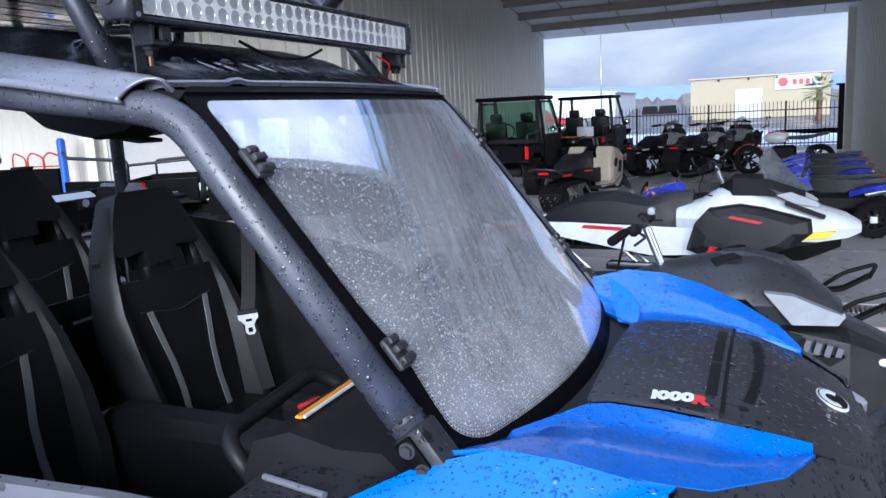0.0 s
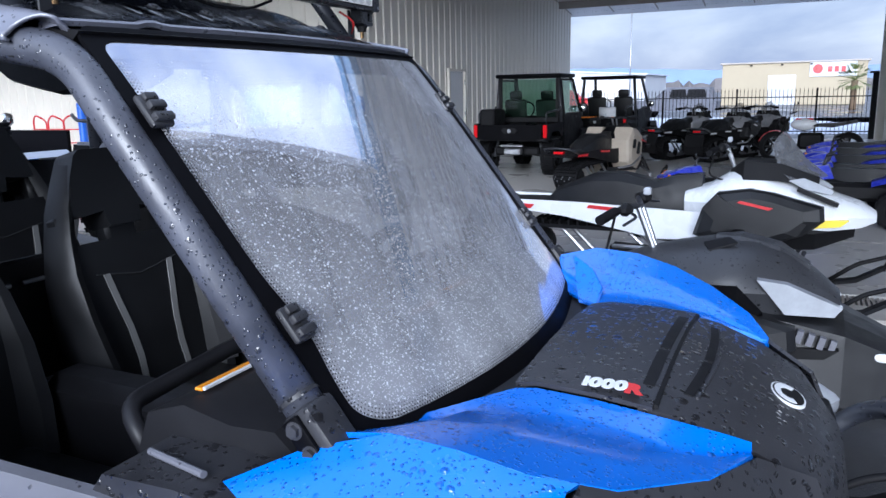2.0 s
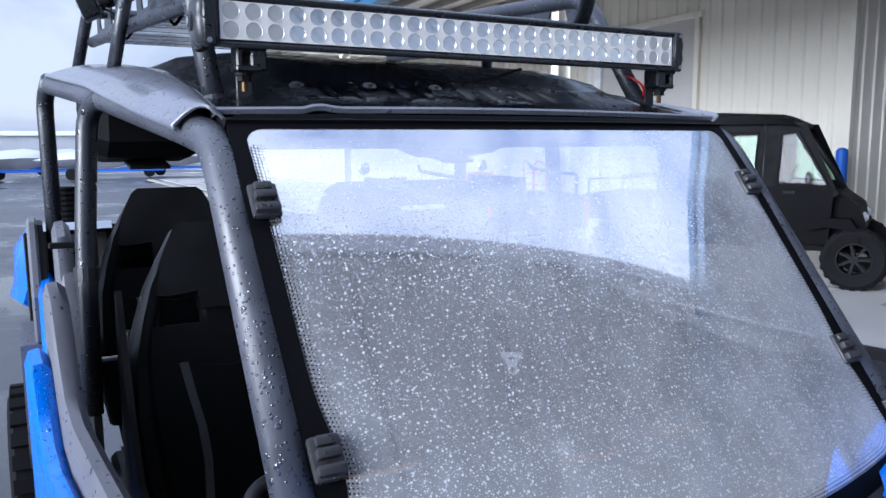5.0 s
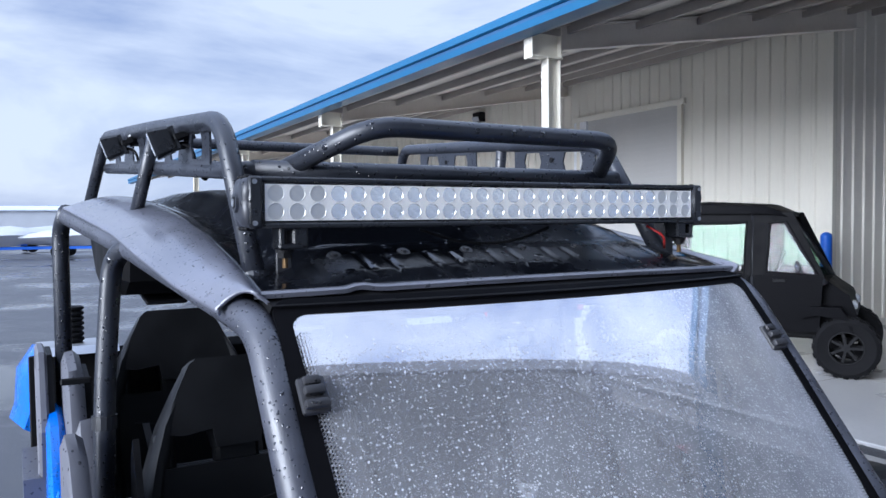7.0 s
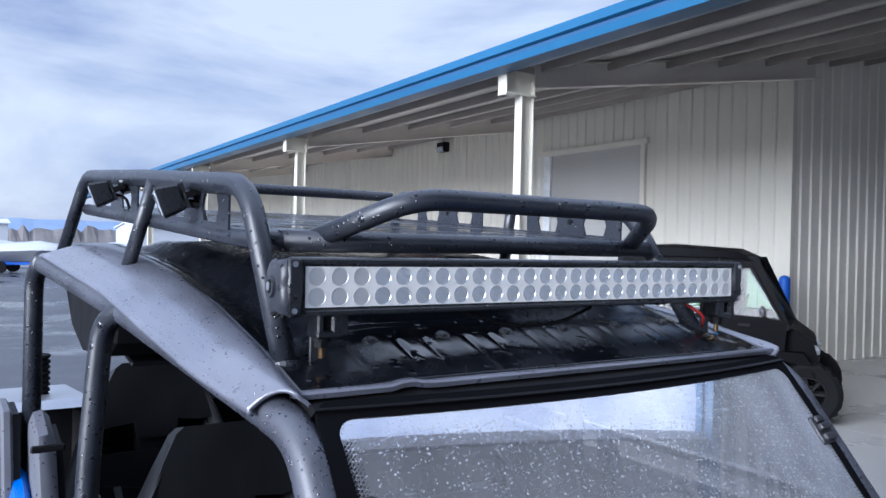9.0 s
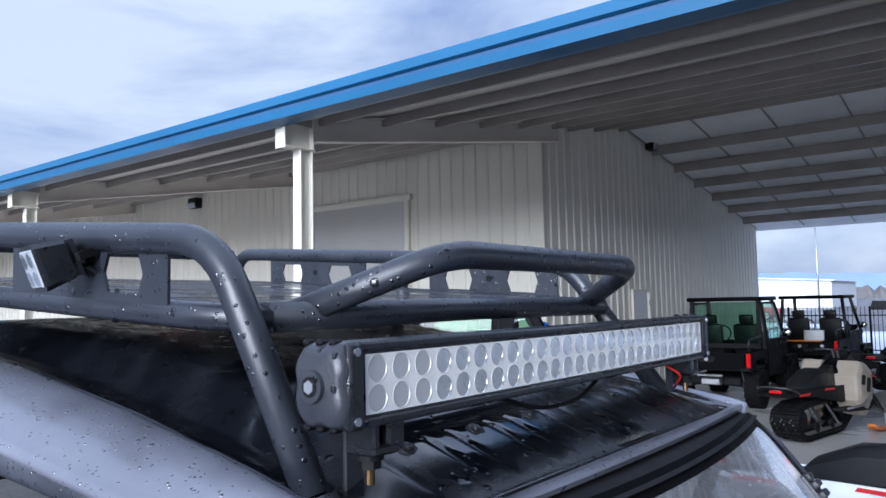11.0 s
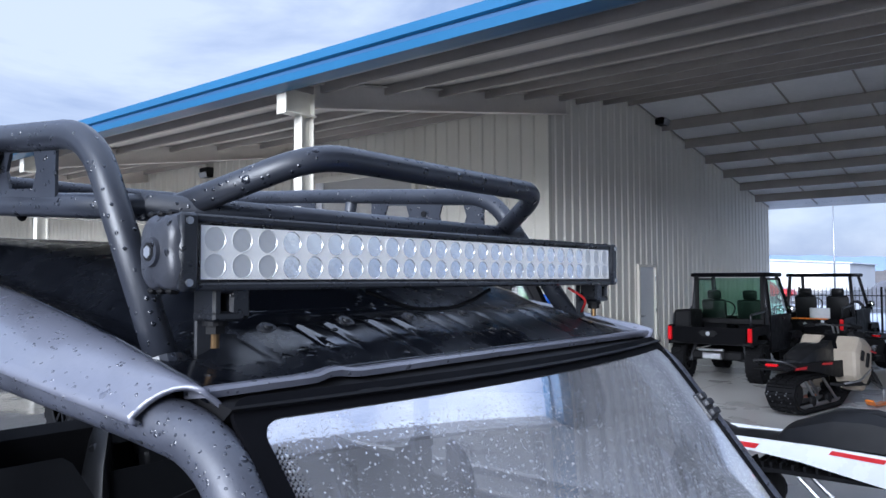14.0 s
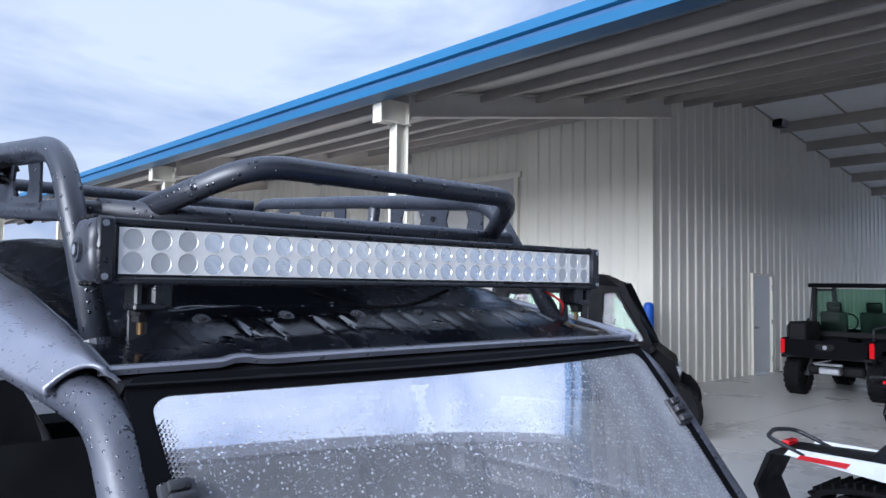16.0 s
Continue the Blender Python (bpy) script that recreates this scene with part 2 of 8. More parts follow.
MAT = dict(
    asphalt=surface("wet_asphalt", (0.06, 0.062, 0.07), 0.42, vary=0.25, scale=0.5, grain=120, bump=0.6, dist=0.005, wet=0.35),
    concrete=surface("sealed_concrete", (0.55, 0.54, 0.525), 0.30, vary=0.12, scale=0.5, grain=25, bump=0.06, dist=0.001),
    kerb=surface("bare_concrete", (0.40, 0.38, 0.35), 0.8, vary=0.2, scale=2.0, grain=60, bump=0.4),
    siding=surface("cream_painted_steel", (0.66, 0.63, 0.55), 0.5, vary=0.06, scale=0.7, grain=30, bump=0.05, stretch=(1, 1, 0.25)),
    siding_white=surface("white_painted_steel", (0.82, 0.78, 0.70), 0.42, vary=0.06, scale=0.7, grain=30, bump=0.05, stretch=(1, 1, 0.25)),
    door_white=surface("white_door_paint", (0.74, 0.75, 0.77), 0.45, vary=0.05, scale=1.5),
    column=surface("cream_column_paint", (0.74, 0.70, 0.60), 0.5, vary=0.07, scale=2.0, grain=30),
    soffit=surface("grey_roof_steel", (0.66, 0.61, 0.55), 0.55, vary=0.12, scale=0.5, grain=20),
    insul=surface("white_roof_blanket", (0.90, 0.90, 0.91), 0.6, vary=0.10, scale=0.8, grain=14, bump=0.5, dist=0.01),
    purlin=surface("grey_purlin_steel", (0.36, 0.33, 0.30), 0.5, vary=0.15, scale=1.0, grain=30),
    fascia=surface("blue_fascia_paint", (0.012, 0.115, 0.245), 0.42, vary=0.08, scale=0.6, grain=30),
    # fascia blue again, with the shade of the gutter groove in the colour
    fascia_shaded=surface("shaded_gutter", (0.03, 0.10, 0.22), 0.5, vary=0.1, scale=0.6),
    tube=surface("black_powder_coated_tube", (0.021, 0.024, 0.033), 0.40, vary=0.25, scale=9, grain=220, bump=0.12, dist=0.0008, drops=0.20, drop_scale=125, spec=0.8, bead_dark=0.6),
    tube_plain=surface("black_powder_coat", (0.02, 0.021, 0.025), 0.42, vary=0.2, scale=9, grain=220, bump=0.12, dist=0.0006),
    roof=surface("black_moulded_plastic_wet", (0.006, 0.007, 0.010), 0.30, vary=0.25, scale=6, grain=160, bump=0.10, dist=0.0012, wet=0.55, drops=0.10, drop_scale=70, spec=0.62),
    deck=surface("wet_black_deck_paint", (0.016, 0.017, 0.022), 0.26, vary=0.2, scale=7, grain=200, bump=0.08, dist=0.0008, wet=0.4, drops=0.12, drop_scale=110, spec=0.8),
    # black trim; part of its sky sheen is put into the grey-lavender base colour
    edge=surface("satin_black_trim_wet", (0.15, 0.155, 0.19), 0.36, vary=0.2, scale=8, grain=200, bump=0.10, dist=0.0008, drops=0.12, drop_scale=170, spec=0.9, coat=0.5, bead_dark=0.7),
    plastic=surface("charcoal_textured_plastic", (0.010, 0.010, 0.012), 0.50, vary=0.15, scale=6, grain=420, bump=0.35, dist=0.0006, spec=0.3),
    plastic_wet=surface("charcoal_plastic_with_rain", (0.026, 0.026, 0.030), 0.50, vary=0.2, scale=7, grain=420, bump=0.30, dist=0.0012, drops=0.55, drop_scale=75),
    greytrim=surface("grey_moulded_plastic", (0.125, 0.127, 0.147), 0.5, vary=0.12, scale=6, grain=380, bump=0.25, dist=0.0006, drops=0.10),
    blue=surface("bright_blue_body_plastic", (0.002, 0.165, 0.74), 0.24, vary=0.05, scale=5, grain=200, bump=0.02, dist=0.0016, drops=0.42, drop_scale=150, coat=0.4, bead_dark=0.66),
    black=surface("matt_black_plastic", (0.007, 0.007, 0.008), 0.6, vary=0.2, scale=8, grain=300, bump=0.2, dist=0.0005, spec=0.2),
    bodyblack=surface("dark_charcoal_body", (0.0035, 0.0035, 0.0045), 0.5, vary=0.15, scale=6, grain=200, bump=0.1, dist=0.0005, spec=0.05),
    vinyl=surface("black_seat_vinyl", (0.010, 0.0105, 0.012), 0.46, vary=0.2, scale=7, grain=500, bump=0.3, dist=0.0005, spec=0.28),
    vinyl_edge=surface("black_bolster_vinyl", (0.010, 0.0105, 0.012), 0.42, vary=0.2, scale=7, grain=500, bump=0.3, dist=0.0005, spec=0.3),
    stripe=surface("grey_seat_piping", (0.20, 0.20, 0.20), 0.6, vary=0.1, scale=9, grain=300),
    belt=surface("black_webbing", (0.016, 0.016, 0.018), 0.7, vary=0.2, scale=20, grain=600, bump=0.5, dist=0.0006),
    white=surface("white_gloss_plastic", (0.76, 0.78, 0.80), 0.28, vary=0.04, scale=5, grain=100, coat=0.3),
    red=surface("red_plastic", (0.55, 0.02, 0.025), 0.32, vary=0.08, scale=6),
    sled_black=surface("satin_black_sled_panel", (0.011, 0.0115, 0.013), 0.42, vary=0.2, scale=8, grain=240, bump=0.15, dist=0.0006, spec=0.4),
    orange=surface("orange_plastic", (0.75, 0.20, 0.02), 0.35, vary=0.08, scale=6),
    yellow=surface("yellow_plastic", (0.80, 0.62, 0.02), 0.4, vary=0.06, scale=6),
    lime=surface("lime_yellow_plastic", (0.62, 0.78, 0.05), 0.4, vary=0.06, scale=6),
    tan=surface("tan_plastic", (0.36, 0.31, 0.25), 0.45, vary=0.08, scale=6, grain=120),
    racing_blue=surface("royal_blue_plastic", (0.02, 0.035, 0.42), 0.3, vary=0.06, scale=6, coat=0.3),
    steel=surface("bare_steel", (0.55, 0.55, 0.56), 0.28, metal=1.0, vary=0.12, scale=14, grain=200),
    alu=surface("dull_aluminium", (0.50, 0.51, 0.53), 0.42, metal=1.0, vary=0.12, scale=10, grain=150),
    chrome=surface("chrome", (0.8, 0.8, 0.82), 0.08, metal=1.0, vary=0.03, scale=6),
    rubber=surface("black_rubber", (0.008, 0.008, 0.009), 0.8, vary=0.25, scale=9, grain=160, bump=0.4, spec=0.12),
    brass=surface("brass", (0.16, 0.10, 0.05), 0.45, metal=1.0, vary=0.2, scale=20),
    led_white=surface("white_reflector_panel", (0.97, 0.95, 0.90), 0.35, vary=0.03, scale=30, grain=200),
    reflector=surface("polished_reflector", (0.90, 0.89, 0.86), 0.16, metal=0.9, vary=0.04, scale=40),
    reflector_soft=surface("frosted_reflector", (0.74, 0.73, 0.70), 0.38, metal=0.6, vary=0.05, scale=60, grain=500, bump=0.3, dist=0.0006),
    # dark ground mirrored low in the spot cups, as a flat colour
    chip=surface("emitter_shade", (0.10, 0.10, 0.10), 0.3, vary=0.2, scale=60),
    housing=surface("black_anodised_housing", (0.014, 0.015, 0.018), 0.30, vary=0.2, scale=20, grain=240, bump=0.15, dist=0.0005, drops=0.06, drop_scale=90),
    steel_dark=surface("dark_header_steel", (0.07, 0.065, 0.06), 0.5, vary=0.15, scale=1.0, grain=30),
    roll_grey=surface("grey_roll_door_steel", (0.46, 0.45, 0.43), 0.5, vary=0.08, scale=1.2, grain=30),
    tube_cage=surface("satin_charcoal_cage_tube", (0.056, 0.060, 0.078), 0.46, vary=0.4, scale=9, grain=220, bump=0.12, dist=0.0008, drops=0.30, drop_scale=170, spec=0.9, coat=0.08, bead_dark=0.62),
    graphite=surface("dark_grey_cast_end", (0.035, 0.037, 0.045), 0.34, vary=0.2, scale=18, grain=240, bump=0.2, drops=0.08),
    decal=surface("white_decal", (0.72, 0.73, 0.74), 0.5, vary=0.06, scale=30, grain=300),
    decal_red=surface("red_decal", (0.62, 0.03, 0.03), 0.5, vary=0.06, scale=30),
    snow=surface("old_snow", (0.66, 0.71, 0.80), 0.7, vary=0.12, scale=0.2, grain=3, bump=0.6, dist=0.05),
    # distance haze is mixed into the hills' base colour as blue
    hill=surface("haze_blue_hills", (0.20, 0.28, 0.42), 0.95, vary=0.15, scale=0.004, grain=0.03),
    woods=surface("bare_winter_woods", (0.16, 0.145, 0.14), 0.95, vary=0.3, scale=0.05, grain=0.6),
    far_cream=surface("cream_block_wall", (0.40, 0.34, 0.24), 0.8, vary=0.06, scale=0.3, grain=4),
    far_white=surface("white_metal_siding", (0.55, 0.57, 0.60), 0.6, vary=0.06, scale=0.3, grain=4),
    bark=surface("palm_bark", (0.16, 0.11, 0.07), 0.9, vary=0.3, scale=6, grain=40, bump=0.8, dist=0.02),
    clip=surface("worn_black_rubber", (0.03, 0.03, 0.034), 0.5, vary=0.3, scale=30, grain=240, bump=0.3, dist=0.0008, drops=0.2, drop_scale=160),
    frond=surface("palm_leaf", (0.10, 0.13, 0.035), 0.6, vary=0.3, scale=2, grain=20),
    tail=surface("red_lamp_lens", (0.65, 0.01, 0.015), 0.15, vary=0.05, scale=9, coat=0.6),
    paint_blue=surface("blue_bollard_sleeve", (0.01, 0.10, 0.50), 0.4, vary=0.05, scale=3),
    amber=surface("amber_lens", (0.85, 0.30, 0.02), 0.2, vary=0.05, scale=9, coat=0.5),
    glass=clear("clear_window", (0.52, 0.72, 0.60), 0.03),
    smoke=tinted("smoked_screen", (0.15, 0.155, 0.165), 0.62),
    sled_hood=surface("charcoal_sled_hood", (0.032, 0.033, 0.037), 0.42, vary=0.15, scale=6, grain=200, bump=0.15, dist=0.0006, drops=0.1, drop_scale=120),
    sled_grey=surface("pale_grey_sled_plastic", (0.26, 0.265, 0.28), 0.4, vary=0.12, scale=6, grain=120),
    lens=clear("lamp_lens", (0.99, 0.99, 0.99), 0.03),
    windscreen=windscreen_glass("rain_beaded_windscreen"),
    foil=surface("headlamp_lens", (0.40, 0.42, 0.45), 0.12, vary=0.1, scale=12, coat=0.6),
)

# ---- mesh kit ----
def empty(name, m, label="", category="", group="", kind=""):
    ob = new(name)
    ob.matrix_world = m
    return tagged(ob, label, category, group, kind)


def part(name, bm, material, parent=None, label="", smooth=False):
    """Links a bmesh as one mesh object under a thing or a part."""
    me = bpy.data.meshes.new(name)
    bmesh.ops.recalc_face_normals(bm, faces=bm.faces)
    bm.to_mesh(me)
    bm.free()
    me.materials.append(MAT[material])
    if smooth:
        for f in me.polygons:
            f.use_smooth = True
        if smooth != 2:
            me.set_sharp_from_angle(angle=radians(38))
    ob = new(name, me)
    if parent:
        ob.parent = parent
    if label:
        ob["label"] = label
    return ob


def B():
    return bmesh.new()


def box(bm, c, s, bevel=0.0, rot=None, seg=1):
    """A box at centre c with sizes s, its edges rounded by bevel."""
    r = bmesh.ops.create_cube(bm, size=1.0)
    vs = r["verts"]
    bmesh.ops.scale(bm, vec=s, verts=vs)
    if bevel:
        es = list({e for v in vs for e in v.link_edges})
        rb = bmesh.ops.bevel(bm, geom=es, offset=min(bevel, min(s) * 0.49), segments=seg, affect='EDGES', profile=0.5)
        vs = list({v for f in rb["faces"] for v in f.verts} | {v for v in vs if v.is_valid})
    m = Matrix.Translation(c)
    if rot:
        m = m @ Euler([radians(a) for a in rot]).to_matrix().to_4x4()
    bmesh.ops.transform(bm, matrix=m, verts=vs)
    return bm


def cyl(bm, a, b, r, r2=None, seg=16, caps=True):
    """A round bar from a to b."""
    a, b = Vector(a), Vector(b)
    d = b - a
    res = bmesh.ops.create_cone(bm, cap_ends=caps, segments=seg, radius1=r, radius2=r if r2 is None else r2, depth=d.length)
    m = Matrix.Translation((a + b) / 2) @ d.to_track_quat("Z", "Y").to_matrix().to_4x4()
    bmesh.ops.transform(bm, matrix=m, verts=res["verts"])
    return bm


def ball(bm, c, r, seg=14, squash=(1, 1, 1)):
    res = bmesh.ops.create_uvsphere(bm, u_segments=seg, v_segments=max(6, seg // 2), radius=r)
    bmesh.ops.transform(bm, matrix=Matrix.Translation(c) @ Matrix.Diagonal((*squash, 1)), verts=res["verts"])
    return bm


def bend(pts, radius, n=5):
    """The polyline with its inner corners rounded."""
    pts = [Vector(p) for p in pts]
    out = [pts[0]]
    for a, p, b in zip(pts, pts[1:], pts[2:]):
        u, v = (a - p), (b - p)
        k = min(radius, u.length * 0.45, v.length * 0.45)
        s, e = p + u.normalized() * k, p + v.normalized() * k
        for i in range(n + 1):
            t = i / n
            out.append(s * (1 - t) ** 2 + p * 2 * t * (1 - t) + e * t ** 2)
    out.append(pts[-1])
    return out


def sweep(bm, pts, r, seg=12, closed=False, flat=1.0):
    """A tube along the points; r may be a number or a list."""
    pts = [Vector(p) for p in pts]
    n = len(pts)
    rs = r if isinstance(r, (list, tuple)) else [r] * n
    t0 = (pts[1] - pts[0]).normalized()
    up = Vector((0, 0, 1)) if abs(t0.z) < 0.9 else Vector((0, 1, 0))
    u = t0.cross(up).normalized()
    rings, prev = [], t0
    for i, p in enumerate(pts):
        t = (pts[min(i + 1, n - 1)] - pts[max(i - 1, 0)])
        if closed:
            t = pts[(i + 1) % n] - pts[i - 1]
        t.normalize()
        u = prev.rotation_difference(t) @ u
        prev = t
        v = t.cross(u).normalized()
        rings.append([bm.verts.new(p + (u * math.cos(a) + v * math.sin(a) * flat) * rs[i]) for a in (2 * math.pi * k / seg for k in range(seg))])
    pairs = list(zip(rings, rings[1:])) + ([(rings[-1], rings[0])] if closed else [])
    for a, b in pairs:
        for k in range(seg):
            bm.faces.new((a[k], a[(k + 1) % seg], b[(k + 1) % seg], b[k]))
    if not closed:
        bm.faces.new(rings[0][::-1])
        bm.faces.new(rings[-1])
    return bm


def loft(bm, rings, caps=True, loop=True):
    """Skins rings of equally many points."""
    vs = [[bm.verts.new(p) for p in r] for r in rings]
    m = len(vs[0])
    for a, b in zip(vs, vs[1:]):
        for k in range(m if loop else m - 1):
            bm.faces.new((a[k], a[(k + 1) % m], b[(k + 1) % m], b[k]))
    if caps and loop:
        bm.faces.new(vs[0][::-1])
        bm.faces.new(vs[-1])
    return bm


def slab(bm, poly, axis, a, b):
    """A flat outline pushed from a to b along an axis. poly: pairs in the two other axes, in order."""
    def at(p, w):
        q = list(p)
        q.insert(axis, w)
        return q
    return loft(bm, [[at(p, a) for p in poly], [at(p, b) for p in poly]])


def shell(bm, rings, thick, loop=False):
    """An open sheet through rings, given thickness."""
    vs = [[bm.verts.new(p) for p in r] for r in rings]
    fs = []
    for a, b in zip(vs, vs[1:]):
        for k in range(len(a) - 1):
            fs.append(bm.faces.new((a[k], a[k + 1], b[k + 1], b[k])))
    bmesh.ops.recalc_face_normals(bm, faces=fs)
    bmesh.ops.solidify(bm, geom=fs, thickness=thick)
    return bm


def soften(bm, width, seg=2, angle=30):
    es = [e for e in bm.edges if len(e.link_faces) == 2 and e.calc_face_angle(0) > radians(angle)]
    bmesh.ops.bevel(bm, geom=es, offset=width, segments=seg, affect='EDGES', profile=0.5, clamp_overlap=True)
    return bm


def text(name, body, size, m, material, parent=None, label="", depth=0.001, spacing=1.0, bold=0.0):
    """Lettering in the built-in font, as a mesh."""
    cu = bpy.data.curves.new(name, 'FONT')
    cu.body, cu.size, cu.extrude, cu.space_character = body, size, depth, spacing
    cu.offset = bold
    tmp = bpy.data.objects.new(name, cu)
    me = bpy.data.meshes.new_from_object(tmp)
    bpy.data.objects.remove(tmp)
    me.materials.clear()
    me.materials.append(MAT[material])
    ob = new(name, me)
    if parent:
        ob.parent = parent
    ob.matrix_local = m
    if label:
        ob["label"] = label
    return ob


def lerp(a, b, t):
    return a + (b - a) * t

# ---- ground, building, distance ----
XB, YA, RIDGE, EAVE, FAR = -7.27, 13.05, 16.6, 6.35, 26.6
SLOPE, ZE = 0.166, 4.14


def roof_z(y):
    return ZE + SLOPE * ((y - EAVE) if y < RIDGE else (2 * RIDGE - EAVE - y))


bm = B()
bmesh.ops.create_grid(bm, x_segments=60, y_segments=60, size=2500)
for v in bm.verts:
    v.co.z = -0.03
ground = tagged(part("ground", bm, "asphalt"), "wet dark asphalt lot reaching the horizon", "ground", kind="structure")

bm = B()
box(bm, (-18, 16.95, -0.06), (52, 19.9, 0.12), 0.01)
floor = tagged(part("floor", bm, "concrete"), "smooth grey sealed concrete slab with dull reflections", "floor", kind="structure")
bm = B()
box(bm, (-18, 6.52, -0.065), (52, 0.38, 0.13), 0.012)
tagged(part("kerb", bm, "kerb"), "pale bare concrete edge strip along the slab", "kerb", kind="structure")
drain = empty("drain_channel", pose(0, 6.86, 0.0), "long dark steel drain grate set between asphalt and slab", "drain", kind="structure")
bm = B()
box(bm, (-18, 0, -0.05), (52, 0.26, 0.02))
part("channel", bm, "black", drain)
for k in range(150):
    bm = B() if k == 0 else None
    if k == 0:
        box(bm, (0, 0, -0.012), (0.016, 0.25, 0.02))
        bar0 = part("bar", bm, "purlin", drain)
        bar0.location = (-2.4, 0, 0)
    else:
        o = bar0.copy()
        scene.collection.objects.link(o)
        o.location = (-2.4 + 0.034 * k, 0, 0)
bm = B()
for x in (-4.6, 0.0):
    box(bm, (x, 16.9, 0.0006), (0.012, 19.4, 0.0012))
for y in (9.3, 14.6, 20.0):
    box(bm, (-18, y, 0.0006), (51.5, 0.012, 0.0012))
tagged(part("floor_joint", bm, "purlin"), "thin dark saw-cut joints in the slab", "joint", kind="structure")


def ribbed(bm, a, b, z0, ztop, normal, pitch=0.305, depth=0.024, thick=0.03):
    """Steel siding from a to b: flat pans and upright ribs, the top following ztop(point)."""
    a, b, nrm = Vector(a), Vector(b), Vector(normal)
    d = (b - a)
    n = max(1, round(d.length / pitch))
    d = d / n
    prof = ((0.0, 0.0), (0.60, 0.0), (0.68, 1.0), (0.86, 1.0), (0.94, 0.0))
    cols = [(a + d * (i + f), h) for i in range(n) for f, h in prof] + [(b, 0.0)]
    lo, hi = [], []
    for p, h in cols:
        q = p + nrm * depth * h
        lo.append(bm.verts.new((q.x, q.y, z0)))
        hi.append(bm.verts.new((q.x, q.y, ztop(p))))
    for i in range(len(cols) - 1):
        bm.faces.new((lo[i], lo[i + 1], hi[i + 1], hi[i]))
    for p, q in ((a, b),):
        back = [bm.verts.new((w.x - nrm.x * thick, w.y - nrm.y * thick, z)) for w in (p, q) for z in (z0, ztop(w))]
        bm.faces.new((back[0], back[1], back[3], back[2]))
    return bm


# front wall with the roll-up door opening
DX0, DX1, DZ = -13.85, -10.62, 4.16
wall_front = empty("wall_front", pose(0, 0, 0), "cream ribbed steel front wall under the canopy", "wall", kind="structure")
for x0, x1, zb in ((-45, DX0, 0), (DX0, DX1, DZ), (DX1, XB, 0)):
    bm = B()
    ribbed(bm, (x0, YA, 0), (x1, YA, 0), zb, lambda p: roof_z(YA) - 0.02, (0, -1, 0))
    part("siding", bm, "siding", wall_front)
bm = B()
box(bm, (XB - 0.03, YA - 0.03, 2.6), (0.12, 0.12, 5.2), 0.004)
part("corner_trim", bm, "siding", wall_front)
roll = empty("door_1", pose(0, YA + 0.02, 0), "closed grey-white slatted roll-up door in the front wall", "door", kind="structure")
for k in range(34):
    if k == 0:
        bm = B()
        slab(bm, [(-0.03, 0), (0.0, 0.02), (0.0, 0.105), (-0.03, 0.122)], 0, DX0 + 0.02, DX1 - 0.02)
        s0 = part("slat", bm, "roll_grey", roll)
    else:
        o = s0.copy()
        scene.collection.objects.link(o)
        o.location.z = 0.1225 * k
bm = B()
for x in (DX0, DX1):
    box(bm, (x, -0.06, DZ / 2), (0.12, 0.09, DZ), 0.005)
box(bm, ((DX0 + DX1) / 2, -0.06, DZ + 0.06), (DX1 - DX0 + 0.24, 0.09, 0.12), 0.005)
part("door_frame", bm, "siding", roll)

# side wall of the breezeway with the man door
wall_side = empty("wall_side", pose(0, 0, 0), "off-white ribbed steel wall along the open breezeway", "wall", kind="structure")
D0, D1, DH = 16.72, 17.62, 2.13
for y0, y1, zb in ((YA, D0, 0), (D0, D1, DH), (D1, FAR, 0)):
    bm = B()
    ribbed(bm, (XB, y0, 0), (XB, y1, 0), zb, lambda p: roof_z(p.y) - 0.02, (1, 0, 0))
    part("siding", bm, "siding_white", wall_side)
man = empty("door_2", pose(XB, 0, 0), "closed pale grey steel man door with a white frame", "door", kind="structure")
bm = B()
box(bm, (0.0, (D0 + D1) / 2, DH / 2), (0.045, D1 - D0 - 0.1, DH - 0.06), 0.004)
part("door_leaf", bm, "door_white", man)
bm = B()
for y in (D0, D1):
    box(bm, (0.02, y, DH / 2), (0.11, 0.06, DH), 0.004)
box(bm, (0.02, (D0 + D1) / 2, DH), (0.11, D1 - D0 + 0.06, 0.06), 0.004)
part("door_frame", bm, "siding_white", man)
bm = B()
cyl(bm, (0.03, D0 + 0.12, 1.0), (0.09, D0 + 0.12, 1.0), 0.025)
box(bm, (0.085, D0 + 0.17, 1.0), (0.02, 0.12, 0.02), 0.006)
part("door_handle", bm, "steel", man, "steel lever handle")
for z in (0.3, 1.1, 1.85):
    bm = B()
    cyl(bm, (0.06, D1 - 0.03, z - 0.06), (0.06, D1 - 0.03, z + 0.06), 0.012)
    part("hinge", bm, "steel", man)

# far right wall of the breezeway and the closed back of the building
XC = 2.35
wall_right = empty("wall_right", pose(0, 0, 0), "grey-white ribbed steel wall at the open end of the breezeway", "wall", kind="structure")
bm = B()
ribbed(bm, (XC, FAR, 0), (XC, 15.4, 0), 0, lambda p: roof_z(p.y) - 0.02, (-1, 0, 0))
part("siding", bm, "siding_white", wall_right)
bm = B()
box(bm, (XC - 0.12, FAR - 0.02, 2.1), (0.24, 0.22, 4.2), 0.006)
part("end_post", bm, "column", wall_right)
bm = B()
box(bm, (XC + 0.03, 20.9, 2.1), (0.02, 11.0, 4.2))
part("backing", bm, "siding_white", wall_right)
bm = B()
